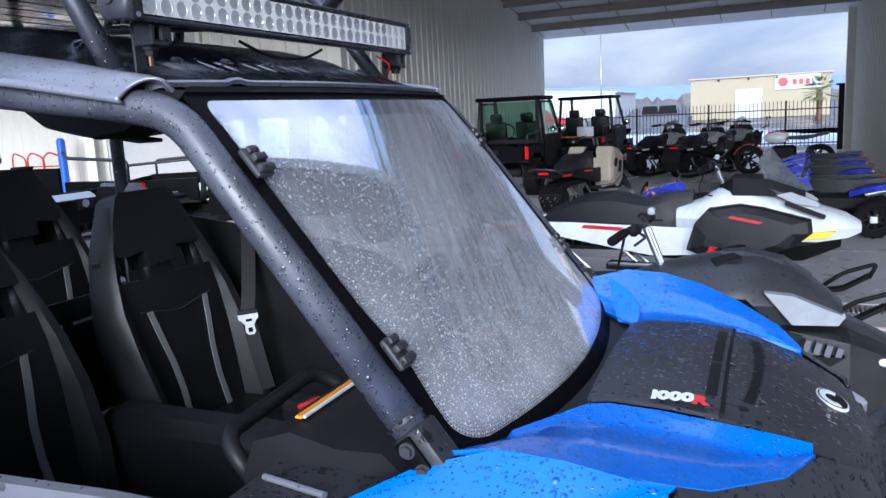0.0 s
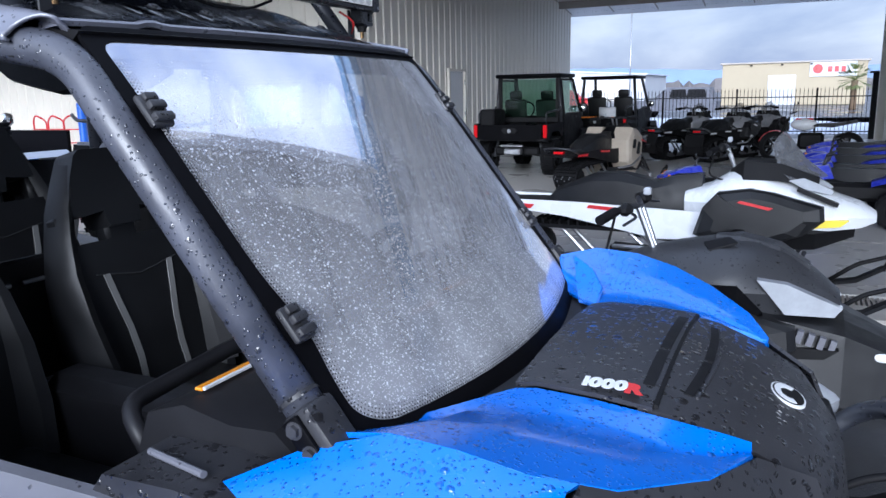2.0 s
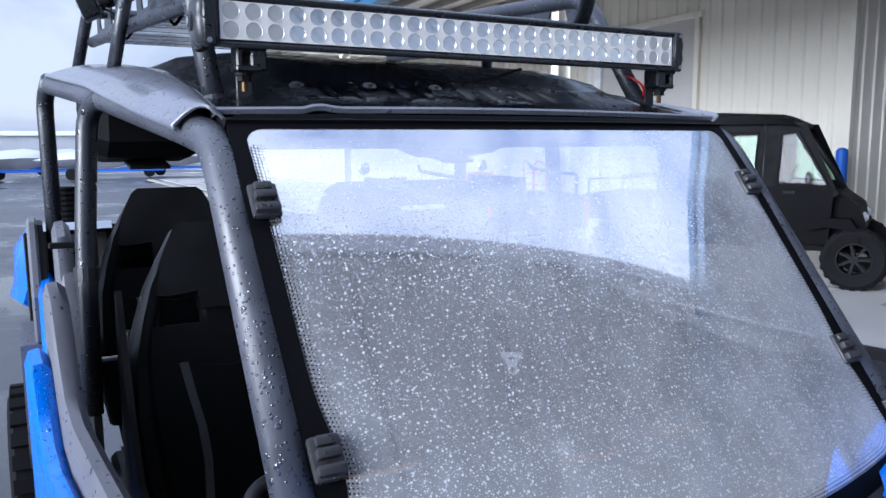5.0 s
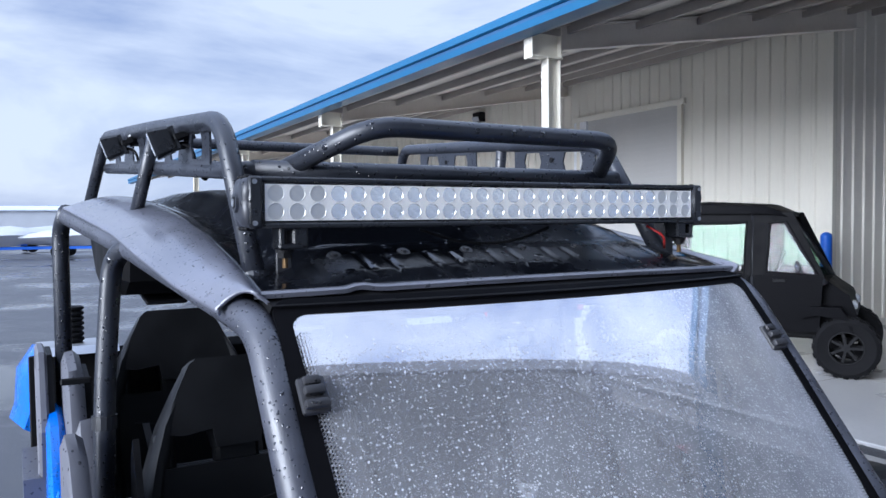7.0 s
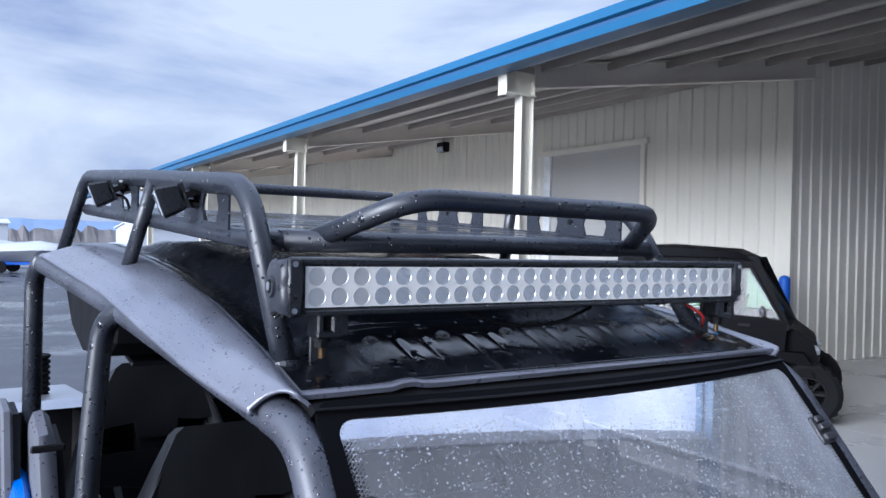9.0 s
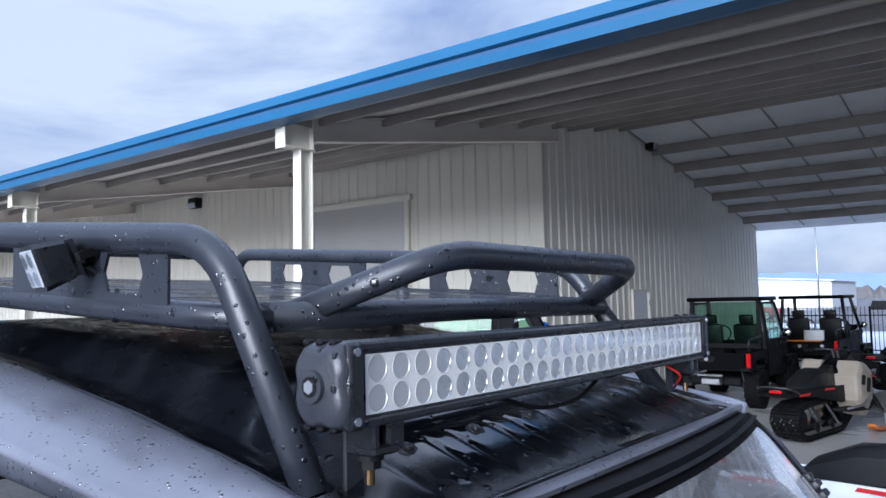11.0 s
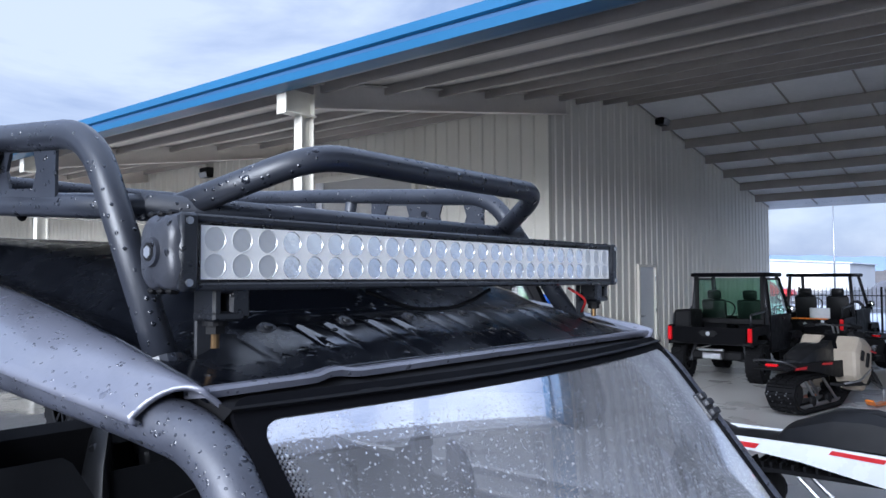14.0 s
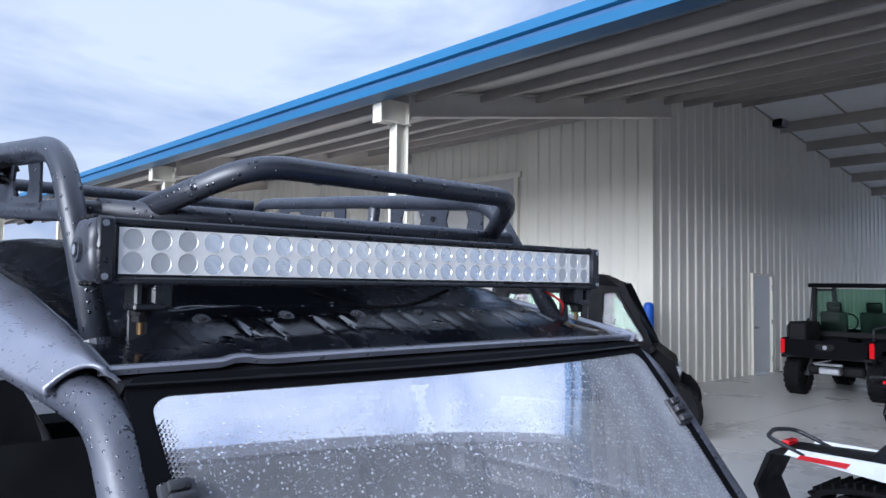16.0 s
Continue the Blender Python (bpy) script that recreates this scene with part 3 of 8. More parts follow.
box(bm, ((XB + XC) / 2, FAR, 4.42), (XC - XB + 0.2, 0.22, 0.36), 0.01)
box(bm, ((XB + XC) / 2, FAR, 4.22), (XC - XB + 0.2, 0.30, 0.03), 0.004)
tagged(part("beam", bm, "steel_dark"), "dark steel header beam over the open far end", "beam", kind="structure")

# roof: steel sheet over the near slope, white blanket on the far slope
bm = B()
slab(bm, [(EAVE, ZE + 0.005), (RIDGE, roof_z(RIDGE)), (RIDGE, roof_z(RIDGE) + 0.10), (EAVE, ZE + 0.10)], 0, -45, 14)
tagged(part("ceiling", bm, "soffit"), "grey steel underside of the canopy roof", "ceiling", kind="structure")
bm = B()
slab(bm, [(RIDGE, roof_z(RIDGE)), (FAR + 0.4, roof_z(FAR + 0.4)), (FAR + 0.4, roof_z(FAR + 0.4) + 0.1), (RIDGE, roof_z(RIDGE) + 0.1)], 0, -45, 14)
tagged(part("ceiling", bm, "insul"), "white insulation blanket under the far roof slope", "ceiling", kind="structure")


def purlin(y, x0, x1, h=0.20):
    bm = B()
    z = roof_z(y)
    s = 0.05
    prof = [(y - s, z), (y + 0.006, z), (y + 0.006, z - h), (y + s, z - h), (y + s, z - h - 0.006), (y - 0.0, z - h - 0.006), (y - 0.0, z - 0.006), (y - s, z - 0.006)]
    slab(bm, prof, 0, x0, x1)
    return tagged(part("purlin", bm, "purlin"), "long grey steel purlin under the roof sheet", "purlin", "roof purlins", "structure")


for k in range(9):
    purlin(7.15 + 1.15 * k, -44, 13, 0.12)
for k in range(6):
    purlin(18.1 + 1.4 * k, XB + 0.05, 13, 0.22)
bm = B()
for k in range(7):
    x = XB + 0.02 + 1.45 * k
    slab(bm, [(RIDGE + 0.2, roof_z(RIDGE + 0.2) - 0.004), (FAR, roof_z(FAR) - 0.004), (FAR, roof_z(FAR) - 0.03), (RIDGE + 0.2, roof_z(RIDGE + 0.2) - 0.03)], 0, x, x + 0.03)
tagged(part("strap", bm, "purlin"), "dark straps across the insulation blanket", "strap", kind="structure")


def frame_beam(x, y0, y1, d0=0.30, d1=0.34, mat="soffit"):
    """A sloping I-beam under the roof."""
    o = empty("rafter", pose(x, 0, 0), "painted steel rafter beam sloping up to the ridge", "beam", "rafters", "structure")
    bm = B()
    za, zb = roof_z(y0) - 0.02, roof_z(y1) - 0.02
    slab(bm, [(y0, za), (y1, zb), (y1, zb - d1), (y0, za - d0)], 0, -0.008, 0.008)
    part("web", bm, mat, o)
    for off0, off1 in ((0, 0), (-d0, -d1)):
        bm = B()
        slab(bm, [(y0, za + off0), (y1, zb + off1), (y1, zb + off1 - 0.014), (y0, za + off0 - 0.014)], 0, -0.085, 0.085)
        part("flange", bm, mat, o)
    return o


def column(x):
    o = empty("column", pose(x, 6.9, 0), "cream painted steel I-column holding the canopy beam", "column", "canopy columns", "structure")
    bm = B()
    box(bm, (0, 0, 1.9), (0.010, 0.18, 3.8))
    part("web", bm, "column", o)
    for y in (-0.09, 0.09):
        bm = B()
        box(bm, (0, y, 1.9), (0.14, 0.014, 3.8), 0.002)
        part("flange", bm, "column", o)
    bm = B()
    box(bm, (0, 0.0, 3.81), (0.18, 0.24, 0.02))
    part("cap_plate", bm, "column", o)
    bm = B()
    box(bm, (0, -0.34, 3.955), (0.17, 0.018, 0.33), 0.002)
    box(bm, (0, -0.11, 3.96), (0.012, 0.44, 0.29))
    box(bm, (0, -0.11, 3.815), (0.17, 0.46, 0.016), 0.002)
    box(bm, (0, 0.10, 3.955), (0.16, 0.014, 0.27))
    part("haunch", bm, "column", o)
    return o


for x in (-6.98, -14.35, -21.7, -29.0):
    frame_beam(x, 7.06, YA if x < -7 else YA + 0.1)
    column(x)
frame_beam(9.6, 7.0, FAR)

fas = empty("fascia", pose(0, 0, 0), "bright blue metal eave fascia with a stepped gutter", "fascia", kind="structure")
bm = B()
slab(bm, [(6.30, 4.30), (6.34, 4.315), (6.40, 4.31), (6.40, 4.19), (6.32, 4.185), (6.29, 4.20)], 0, -45, 14)
part("upper_strip", bm, "fascia", fas)
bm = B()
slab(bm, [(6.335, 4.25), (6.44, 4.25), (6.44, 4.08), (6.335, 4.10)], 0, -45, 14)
part("gutter_back", bm, "fascia_shaded", fas)
bm = B()
slab(bm, [(6.31, 4.135), (6.334, 4.14), (6.56, 4.125), (6.56, 4.035), (6.50, 4.03), (6.32, 4.05)], 0, -45, 14)
part("lower_strip", bm, "fascia", fas)


def floodlight(m):
    o = empty("wall_light", m, "black wall-pack light with a clear lens on the siding", "wall light", "wall lights")
    bm = B()
    box(bm, (0, -0.11, 0), (0.40, 0.22, 0.28), 0.02)
    part("housing", bm, "black", o)
    bm = B()
    box(bm, (0.0, -0.225, -0.07), (0.34, 0.06, 0.16), 0.02, (25, 0, 0))
    part("lens", bm, "foil", o, "clear prismatic lens")
    return o


floodlight(pose(-18.35, YA, 4.85))
floodlight(pose(XB, 18.0, 5.62, 0, 0, 90))
bol = empty("bollard", pose(-7.0, 12.45, 0), "bright blue plastic bollard sleeve by the wall corner", "bollard")
bm = B()
cyl(bm, (0, 0, 0), (0, 0, 1.5), 0.09, seg=20)
ball(bm, (0, 0, 1.5), 0.09, 20, (1, 1, 0.8))
part("sleeve", bm, "paint_blue", bol, smooth=True)

# iron fence beyond the far end
fence = empty("fence", pose(0, 27.9, 0), "black iron picket fence at the edge of the lot", "fence")
for x in (-11.5, -9.1, -6.7, -4.3, -1.9, 0.5, 2.9):
    bm = B()
    box(bm, (x, 0, 0.78), (0.06, 0.06, 1.56), 0.004)
    part("post", bm, "black", fence)
for z in (0.18, 1.28):
    bm = B()
    box(bm, (-4.3, 0, z), (14.4, 0.035, 0.035))
    part("rail", bm, "black", fence)
pk = None
for k in range(120):
    x = -11.4 + 0.12 * k
    if pk is None:
        bm = B()
        box(bm, (0, 0, 0.78), (0.018, 0.018, 1.40))
        cyl(bm, (0, 0, 1.48), (0, 0, 1.58), 0.013, 0.001, 4)
        pk = part("picket", bm, "black", fence)
        pk.location.x = x
    else:
        o = pk.copy()
        scene.collection.objects.link(o)
        o.location.x = x

# far lot: snow, woods, hills
bm = B()
random.seed(5)
for (x, y, sx, sy) in ((-14, 37.5, 84, 18.5), (-30, 54, 42, 12), (9, 41, 22, 10), (-60, 24, 16, 22), (-85, 60, 40, 30), (-75, -8, 28, 12)):
    ring = [bm.verts.new((x + sx * 0.5 * math.cos(a) * random.uniform(0.75, 1.1), y + sy * 0.5 * math.sin(a) * random.uniform(0.86, 1.06), -0.02)) for a in (2 * math.pi * i / 26 for i in range(26))]
    top = [bm.verts.new((x + (v.co.x - x) * 0.9, y + (v.co.y - y) * 0.9, 0.06)) for v in ring]
    for i in range(26):
        bm.faces.new((ring[i], ring[(i + 1) % 26], top[(i + 1) % 26], top[i]))
    bm.faces.new(top)
tagged(part("snow_patch", bm, "snow"), "thin old snow lying in patches on the far lot", "snow", kind="stuff")


def ridge(name, mat, dist, hmin, hmax, step, label, cat, seed, jag=0.25):
    bm = B()
    n = int(360 / step)
    random.seed(seed)
    pts = []
    for i in range(n):
        a = 2 * math.pi * i / n
        h = lerp(hmin, hmax, 0.5 + 0.5 * noise.noise((math.cos(a) * 3 + seed, math.sin(a) * 3, 0.3))) * (1 + random.uniform(-jag, jag))
        pts.append((a, h))
    lo = [bm.verts.new((dist * math.cos(a), dist * math.sin(a), -1)) for a, h in pts]
    hi = [bm.verts.new((dist * 1.04 * math.cos(a), dist * 1.04 * math.sin(a), max(0.5, h))) for a, h in pts]
    bk = [bm.verts.new((dist * 1.1 * math.cos(a), dist * 1.1 * math.sin(a), -1)) for a, h in pts]
    for i in range(n):
        j = (i + 1) % n
        bm.faces.new((lo[i], lo[j], hi[j], hi[i]))
        bm.faces.new((hi[i], hi[j], bk[j], bk[i]))
    return tagged(part(name, bm, mat), label, cat, kind="stuff")


ridge("far_hills", "hill", 2100, 10, 85, 0.8, "low hills on the horizon with haze blue in their colour", "hills", 3, 0.04)
ridge("far_woods", "woods", 420, 3, 8, 0.35, "brown leafless winter trees along the horizon", "trees", 8, 0.35)

# unseen forward canopy wing, added so the windscreen mirrors a dark edge below the sky
bm = B()
slab(bm, [(0.56, -2.52), (0.88, 6.32), (12.0, 6.32), (12.0, -2.52)], 2, ZE + 0.09, ZE + 0.19)
tagged(part("ceiling", bm, "soffit"), "grey steel underside of an unseen canopy wing added for the windscreen reflection", "ceiling", kind="structure")
wing = empty("fascia_wing", pose(0, 0, 0), "grey painted steel fascia along the added unseen canopy wing", "fascia", kind="structure")
bm = B()
slab(bm, [(0.52, -2.52), (0.84, 6.32), (0.88, 6.32), (0.56, -2.52)], 2, ZE - 0.06, ZE + 0.20)
part("fascia_board", bm, "purlin", wing)
bm = B()
box(bm, (6.2, -2.55, ZE + 0.05), (11.6, 0.05, 0.26), 0.004)
part("fascia_board", bm, "purlin", wing)
for k in range(7):
    bm = B()
    box(bm, (6.45, -1.9 + 1.3 * k, ZE + 0.03), (11.0, 0.06, 0.12), 0.004)
    tagged(part("purlin", bm, "purlin"), "grey steel purlin under the added unseen canopy wing", "purlin", "wing purlins", "structure")

# ---- the blue side-by-side ----
CAR = pose(-0.273, 2.05, 0, 0, 0, 0.7)
car = empty("side_by_side", CAR, "blue and black four-seat off-road side-by-side, wet with rain", "off-road vehicle")


def both(f):
    """Runs f for the car's right and left side."""
    for s in (-1, 1):
        f(s)


# windscreen: glass, printed black border, clips
def gp(u, y, off=0.0):
    """A point of the screen: u runs up the slope from the cowl in metres, off lifts it off the glass."""
    nx, nz = 0.79, 0.613
    q = (y / 0.56) ** 2
    return (0.175 - 0.613 * u - 0.33 * max(0.0, u - 0.66) ** 2 + nx * off - 0.03 * q + (0.045 - 0.030 * u) * (1 - q), y, 1.028 + 0.79 * u + nz * off)


def screen_ring(w0, w1, u0, u1, r, bulge=0.0, n=8, m=22):
    """A rounded outline on the screen as (u, y) pairs: half widths w0 at the foot and w1 at the head, corner radius r."""
    def wide(u):
        return lerp(w0, w1, (u - u0) / (u1 - u0)) - bulge * math.exp(-((u - 0.24) / 0.07) ** 2)

    half = []
    for k in range(m + 1):
        half.append((u0 - 0.010 * (1 - (k / m) ** 2), (w0 - r * 1.5) * k / m))
    for k in range(1, n + 1):
        a = 0.5 * math.pi * k / n
        half.append((u0 + r - r * math.cos(a), w0 - r * 1.5 + r * 1.5 * math.sin(a)))
    for k in range(1, m + 1):
        u = lerp(u0 + r, u1 - 0.03, k / m)
        half.append((u, wide(u)))
    for k in range(1, n + 1):
        a = 0.5 * math.pi * k / n
        half.append((u1 - 0.03 + 0.03 * math.sin(a), w1 - 0.03 + 0.03 * math.cos(a)))
    for k in range(1, m + 1):
        half.append((u1, (w1 - 0.03) * (1 - k / m)))
    return half + [(u, -y) for u, y in half[-2:0:-1]]


OUTER, CLEAR = screen_ring(0.580, 0.574, 0.012, 0.836, 0.075), screen_ring(0.540, 0.549, 0.052, 0.806, 0.055, 0.014)
bm = B()
rows = []
for i in range(25):
    u = lerp(0.030, 0.826, i / 24)
    w = 0.566 if u > 0.07 else lerp(0.50, 0.566, math.sqrt((u - 0.030) / 0.04))
    rows.append([bm.verts.new(gp(u, lerp(-w, w, j / 24))) for j in range(25)])
for a, b in zip(rows, rows[1:]):
    for j in range(24):
        bm.faces.new((a[j], a[j + 1], b[j + 1], b[j]))
screen = part("windscreen", bm, "windscreen", car, "clear rain-beaded and fogged windscreen", smooth=2)
screen.visible_shadow = False
bm = B()
sides = [[bm.verts.new(gp(u, y, off)) for u, y in ring] for ring, off in ((CLEAR, 0.002), (OUTER, 0.002), (OUTER, -0.005), (CLEAR, -0.004))]
for a, b in zip(sides, sides[1:] + sides[:1]):
    for i in range(len(a)):
        j = (i + 1) % len(a)
        bm.faces.new((a[i], a[j], b[j], b[i]))
part("border", bm, "bodyblack", screen, "black printed border")
bm = B()
for row in range(5):
    ring = screen_ring(0.5375 - 0.0054 * row, 0.5465 - 0.0054 * row, 0.0545 + 0.0054 * row, 0.80, 0.055, 0.014)
    pts = [Vector(gp(u, y, 0.0026)) for u, y in ring if u < 0.775]
    walked, step, nxt = 0.0, 0.0066, 0.0033 * (row % 2)
    for a, b in zip(pts, pts[1:]):
        d = (b - a).length
        if d > 0.06:
            continue
        while nxt < walked + d:
            c = a.lerp(b, (nxt - walked) / d)
            r = 0.0020 - 0.00036 * row
            bm.faces.new([bm.verts.new((c.x - 0.613 * r * math.sin(q), c.y + r * math.cos(q), c.z + 0.79 * r * math.sin(q))) for q in (math.pi * k / 3 for k in range(6))])
            nxt += step
        walked += d
part("dot_fade", bm, "black", screen, "fading black dots along the border")["kind"] = "stuff"


def clip(s, u):
    """A moulded rubber hinge clip: a base, two knuckles and a bolt head."""
    bm = B()
    c = Vector(gp(u, s * (0.549 if s < 0 else 0.535), 0.012 if s < 0 else 0.004))
    up, out = Vector((-0.613, 0, 0.79)), Vector((0.79, 0, 0.613))
    box(bm, c, (0.014, 0.046, 0.062), 0.006, (0, -38, 0), 2)
    for du, w, h in ((-0.018, 0.040, 0.016), (0.004, 0.034, 0.018), (0.022, 0.028, 0.010)):
        box(bm, c + up * du + out * 0.009, (h, w, 0.015), 0.004, (0, -38, 0), 2)
    part("clip", bm, "clip", screen, "black rubber screen clip", smooth=True)


for s in (-1, 1):
    for u in (0.250, 0.655):
        clip(s, u)


# cage tubes
def cage(s):
    bm = B()
    path = bend([(0.090, s * 0.590, 1.060), (-0.372, s * 0.588, 1.643), (-0.50, s * 0.608, 1.668), (-1.22, s * 0.690, 1.765), (-1.93, s * 0.780, 1.845)], 0.13, 8)
    sweep(bm, path, 0.0315, 18)
    part("cage_tube", bm, "tube_cage", car, "thick black front cage tube beaded with rain", smooth=2)
    bm = B()
    sweep(bm, bend([(-1.10, s * 0.66, 1.775), (-1.225, s * 0.722, 1.74), (-1.222, s * 0.748, 1.40), (-1.20, s * 0.760, 0.95)], 0.09), 0.026, 14)
    part("cage_tube", bm, "tube", car, smooth=2)
    bm = B()
    cyl(bm, (-1.2165, s * 0.7505, 1.335), (-1.214, s * 0.7515, 1.300), 0.030, seg=14)
    part("tube_collar", bm, "tube_plain", car)
    bm = B()
    sweep(bm, bend([(-1.90, s * 0.782, 1.86), (-1.98, s * 0.800, 1.80), (-1.98, s * 0.800, 0.95)], 0.06), 0.027, 12)
    part("cage_tube", bm, "tube", car, smooth=2)
    # pillar foot
    bm = B()
    box(bm, (0.078, s * 0.596, 1.086), (0.060, 0.066, 0.100), 0.010, (0, -38, 0), 2)
    cyl(bm, (0.0335, s * 0.5895, 1.130), (0.0290, s * 0.5893, 1.1355), 0.0345, seg=20)
    part("pillar_foot", bm, "plastic_wet", car, "black bolted pillar foot", smooth=True)
    bm = B()
    box(bm, (0.066, s * 0.632, 1.090), (0.034, 0.010, 0.070), 0.006, (0, -38, 0), 2)
    part("foot_plate", bm, "bodyblack", car, smooth=True)
    for k, (x, z) in enumerate(((0.056, 1.104), (0.082, 1.072))):
        bm = B()
        cyl(bm, (x, s * 0.636, z), (x, s * 0.645, z), 0.010, seg=6)
        cyl(bm, (x, s * 0.634, z), (x, s * 0.638, z), 0.014, seg=16)
        part("bolt", bm, "clip", car)


both(cage)

# roof: moulded black panel rising to the rear, fluted behind the front lip, with rounded side mouldings
def along(x, table):
    """Straight steps between (x, value) pairs, x falling."""
    for (a, va), (b, vb) in zip(table, table[1:]):
        if x >= b:
            return lerp(va, vb, (a - x) / (a - b))
    return table[-1][1]


LOW_Y = [(-0.38, 0.630), (-0.44, 0.645), (-0.62, 0.684), (-0.90, 0.705), (-1.23, 0.724), (-1.60, 0.765), (-1.88, 0.800), (-1.95, 0.775)]
LOW_Z = [(-0.38, 1.660), (-0.44, 1.671), (-0.62, 1.706), (-0.90, 1.748), (-1.23, 1.796), (-1.60, 1.840), (-1.88, 1.876), (-1.95, 1.820)]
CREASE_Y = [(-0.38, 0.580), (-0.50, 0.576), (-0.90, 0.560), (-1.30, 0.560), (-1.95, 0.600)]
RISE = [(-0.38, 0.032), (-0.50, 0.038), (-0.90, 0.046), (-1.50, 0.046), (-1.88, 0.032), (-1.95, 0.040)]
CENTRE = [(-0.38, 1.702), (-0.405, 1.706), (-0.45, 1.727), (-0.53, 1.756), (-0.62, 1.774), (-0.80, 1.818), (-1.20, 1.874), (-1.60, 1.906), (-1.95, 1.900)]
SCREWS = [-0.40 + 0.15 * k for k in range(6)]


def smooth_step(a, b, v):
    t = max(0.0, min(1.0, (v - a) / (b - a)))
    return t * t * (3 - 2 * t)


def roof_z_at(x, y):
    """Height of the roof panel."""
    c = along(x, CREASE_Y)
    v = min(1.0, abs(y) / c)
    edge = along(x, LOW_Z) + along(x, RISE)
    z = lerp(edge, along(x, CENTRE), 1 - smooth_step(0.62, 1.0, v))
    z -= 0.014 * math.exp(-((v - 0.90) / 0.05) ** 2) * smooth_step(0.42, 0.60, -x)
    step = smooth_step(0.60, 0.68, -x + 0.16 * max(0.0, v - 0.72))
    z += 0.016 * step * (1 - smooth_step(0.74, 0.84, v))
    band = smooth_step(0.425, 0.465, -x) * (1 - smooth_step(0.548, 0.566, -x))
    if band > 0:
        near = min(abs(abs(y - q) - 0.047) for q in SCREWS)
        z -= 0.0030 * band * math.exp(-(near / 0.0065) ** 2)
    z -= 0.005 * smooth_step(0.552, 0.572, -x) * (1 - smooth_step(0.59, 0.615, -x)) * (1 - smooth_step(0.70, 0.80, v))
    return z


bm = B()
xs = [lerp(-0.40, -0.62, i / 40) for i in range(41)] + [lerp(-0.62, -1.95, i / 34) for i in range(1, 35)]
shell(bm, [[(x, lerp(-1, 1, k / 200) * along(x, CREASE_Y), roof_z_at(x, lerp(-1, 1, k / 200) * along(x, CREASE_Y))) for k in range(201)] for x in xs], 0.014)
roof_panel = part("roof_panel", bm, "roof", car, "glossy wet black moulded roof panel with shallow flutes", smooth=2)
for y in SCREWS:
    z = roof_z_at(-0.525, y)
    bm = B()
    cyl(bm, (-0.527, y, z - 0.003), (-0.524, y, z + 0.002), 0.016, 0.013, 18)
    cyl(bm, (-0.527, y, z), (-0.5245, y, z + 0.006), 0.008, 0.006, 12)
    part("screw", bm, "clip", roof_panel, smooth=True)


def roof_edge(s):
    """A broad rounded moulding that hoods the cage tube along the roof side, its front end flaring over the pillar."""
    bm = B()
    rings = []
    for i in range(40):
        t = (i / 39) ** 1.5
        ring = []
        for k in range(17):
            f = max(0.0, (k - 3) / 11)
            x = lerp(-0.386 - 0.056 * smooth_step(0.10, 1.0, f), -1.95, t)
            yl, zl, yc = along(x, LOW_Y), along(x, LOW_Z), along(x, CREASE_Y)
            zc = zl + along(x, RISE)
            puff = 0.014 + 0.007 * math.exp(-((x + 0.42) / 0.06) ** 2)
            if k < 3:
                y, z = ((yc - 0.020, zc - 0.016), (yc - 0.011, zc - 0.012), (yc - 0.002, zc - 0.003))[k]
            elif k < 14:
                y, z = lerp(yc + 0.006, yl, f), lerp(zc + 0.002, zl, f) + puff * math.sin(math.pi * min(1.0, f) ** 0.85)
            else:
                y, z = ((yl + 0.001, zl + 0.002), (yl + 0.001, zl - 0.006), (yl - 0.006, zl - 0.010))[k - 14]
            ring.append((x, s * y, z))
        rings.append(ring)
    shell(bm, rings, 0.006)
    part("roof_edge", bm, "edge", car, "satin black roof edge moulding with rain beads", smooth=2)
    bm = B()
    loft(bm, [[(x, s * y, z) for y, z in ((0.545, z0 - 0.05), (0.545, z0), (0.585, z0 - 0.006), (0.625, z0 - 0.022), (0.628, z0 - 0.05))] for x, z0 in ((-0.452, 1.690), (-0.52, 1.704), (-0.66, 1.730))])
    part("edge_filler", bm, "black", car)


both(roof_edge)


def lip_at(y):
    q = (y / 0.58) ** 2
    return -0.364 - 0.030 * q, 1.708 - 0.006 * q + 0.005 * math.exp(-((y + 0.405) / 0.022) ** 4)


bm = B()
rings = []
for k in range(65):
    y = lerp(-0.582, 0.582, k / 64)
    x, z = lip_at(y)
    rings.append([(x - 0.050, y, z - 0.006), (x - 0.022, y, z - 0.004), (x - 0.010, y, z), (x - 0.001, y, z - 0.001), (x + 0.002, y, z - 0.005), (x - 0.001, y, z - 0.013), (x - 0.010, y, z - 0.013), (x - 0.05, y, z - 0.018)])
loft(bm, rings)
part("roof_lip", bm, "edge", car, "raised satin black drip lip along the roof front", smooth=True)
bm = B()
rings = []
for k in range(33):
    y = lerp(-0.575, 0.575, k / 32)
    x, z = lip_at(y)
    g = gp(0.815, y, -0.010)
    rings.append([(x - 0.012, y, z - 0.016), (g[0] + 0.012, y, g[2] + 0.014), (g[0] - 0.01, y, g[2] - 0.004), (x - 0.06, y, z - 0.030), (x - 0.055, y, z - 0.016)])
loft(bm, rings)
part("header_shroud", bm, "black", car, smooth=True)
bm = B()
box(bm, (-0.450, 0, 1.655), (0.05, 1.06, 0.05), 0.015)
part("header_bar", bm, "black", car)

# hood
def strip(name, rings, mat, label="", th=0.008):
    bm = B()
    shell(bm, rings, th)
    return part(name, bm, mat, car, label, smooth=True)


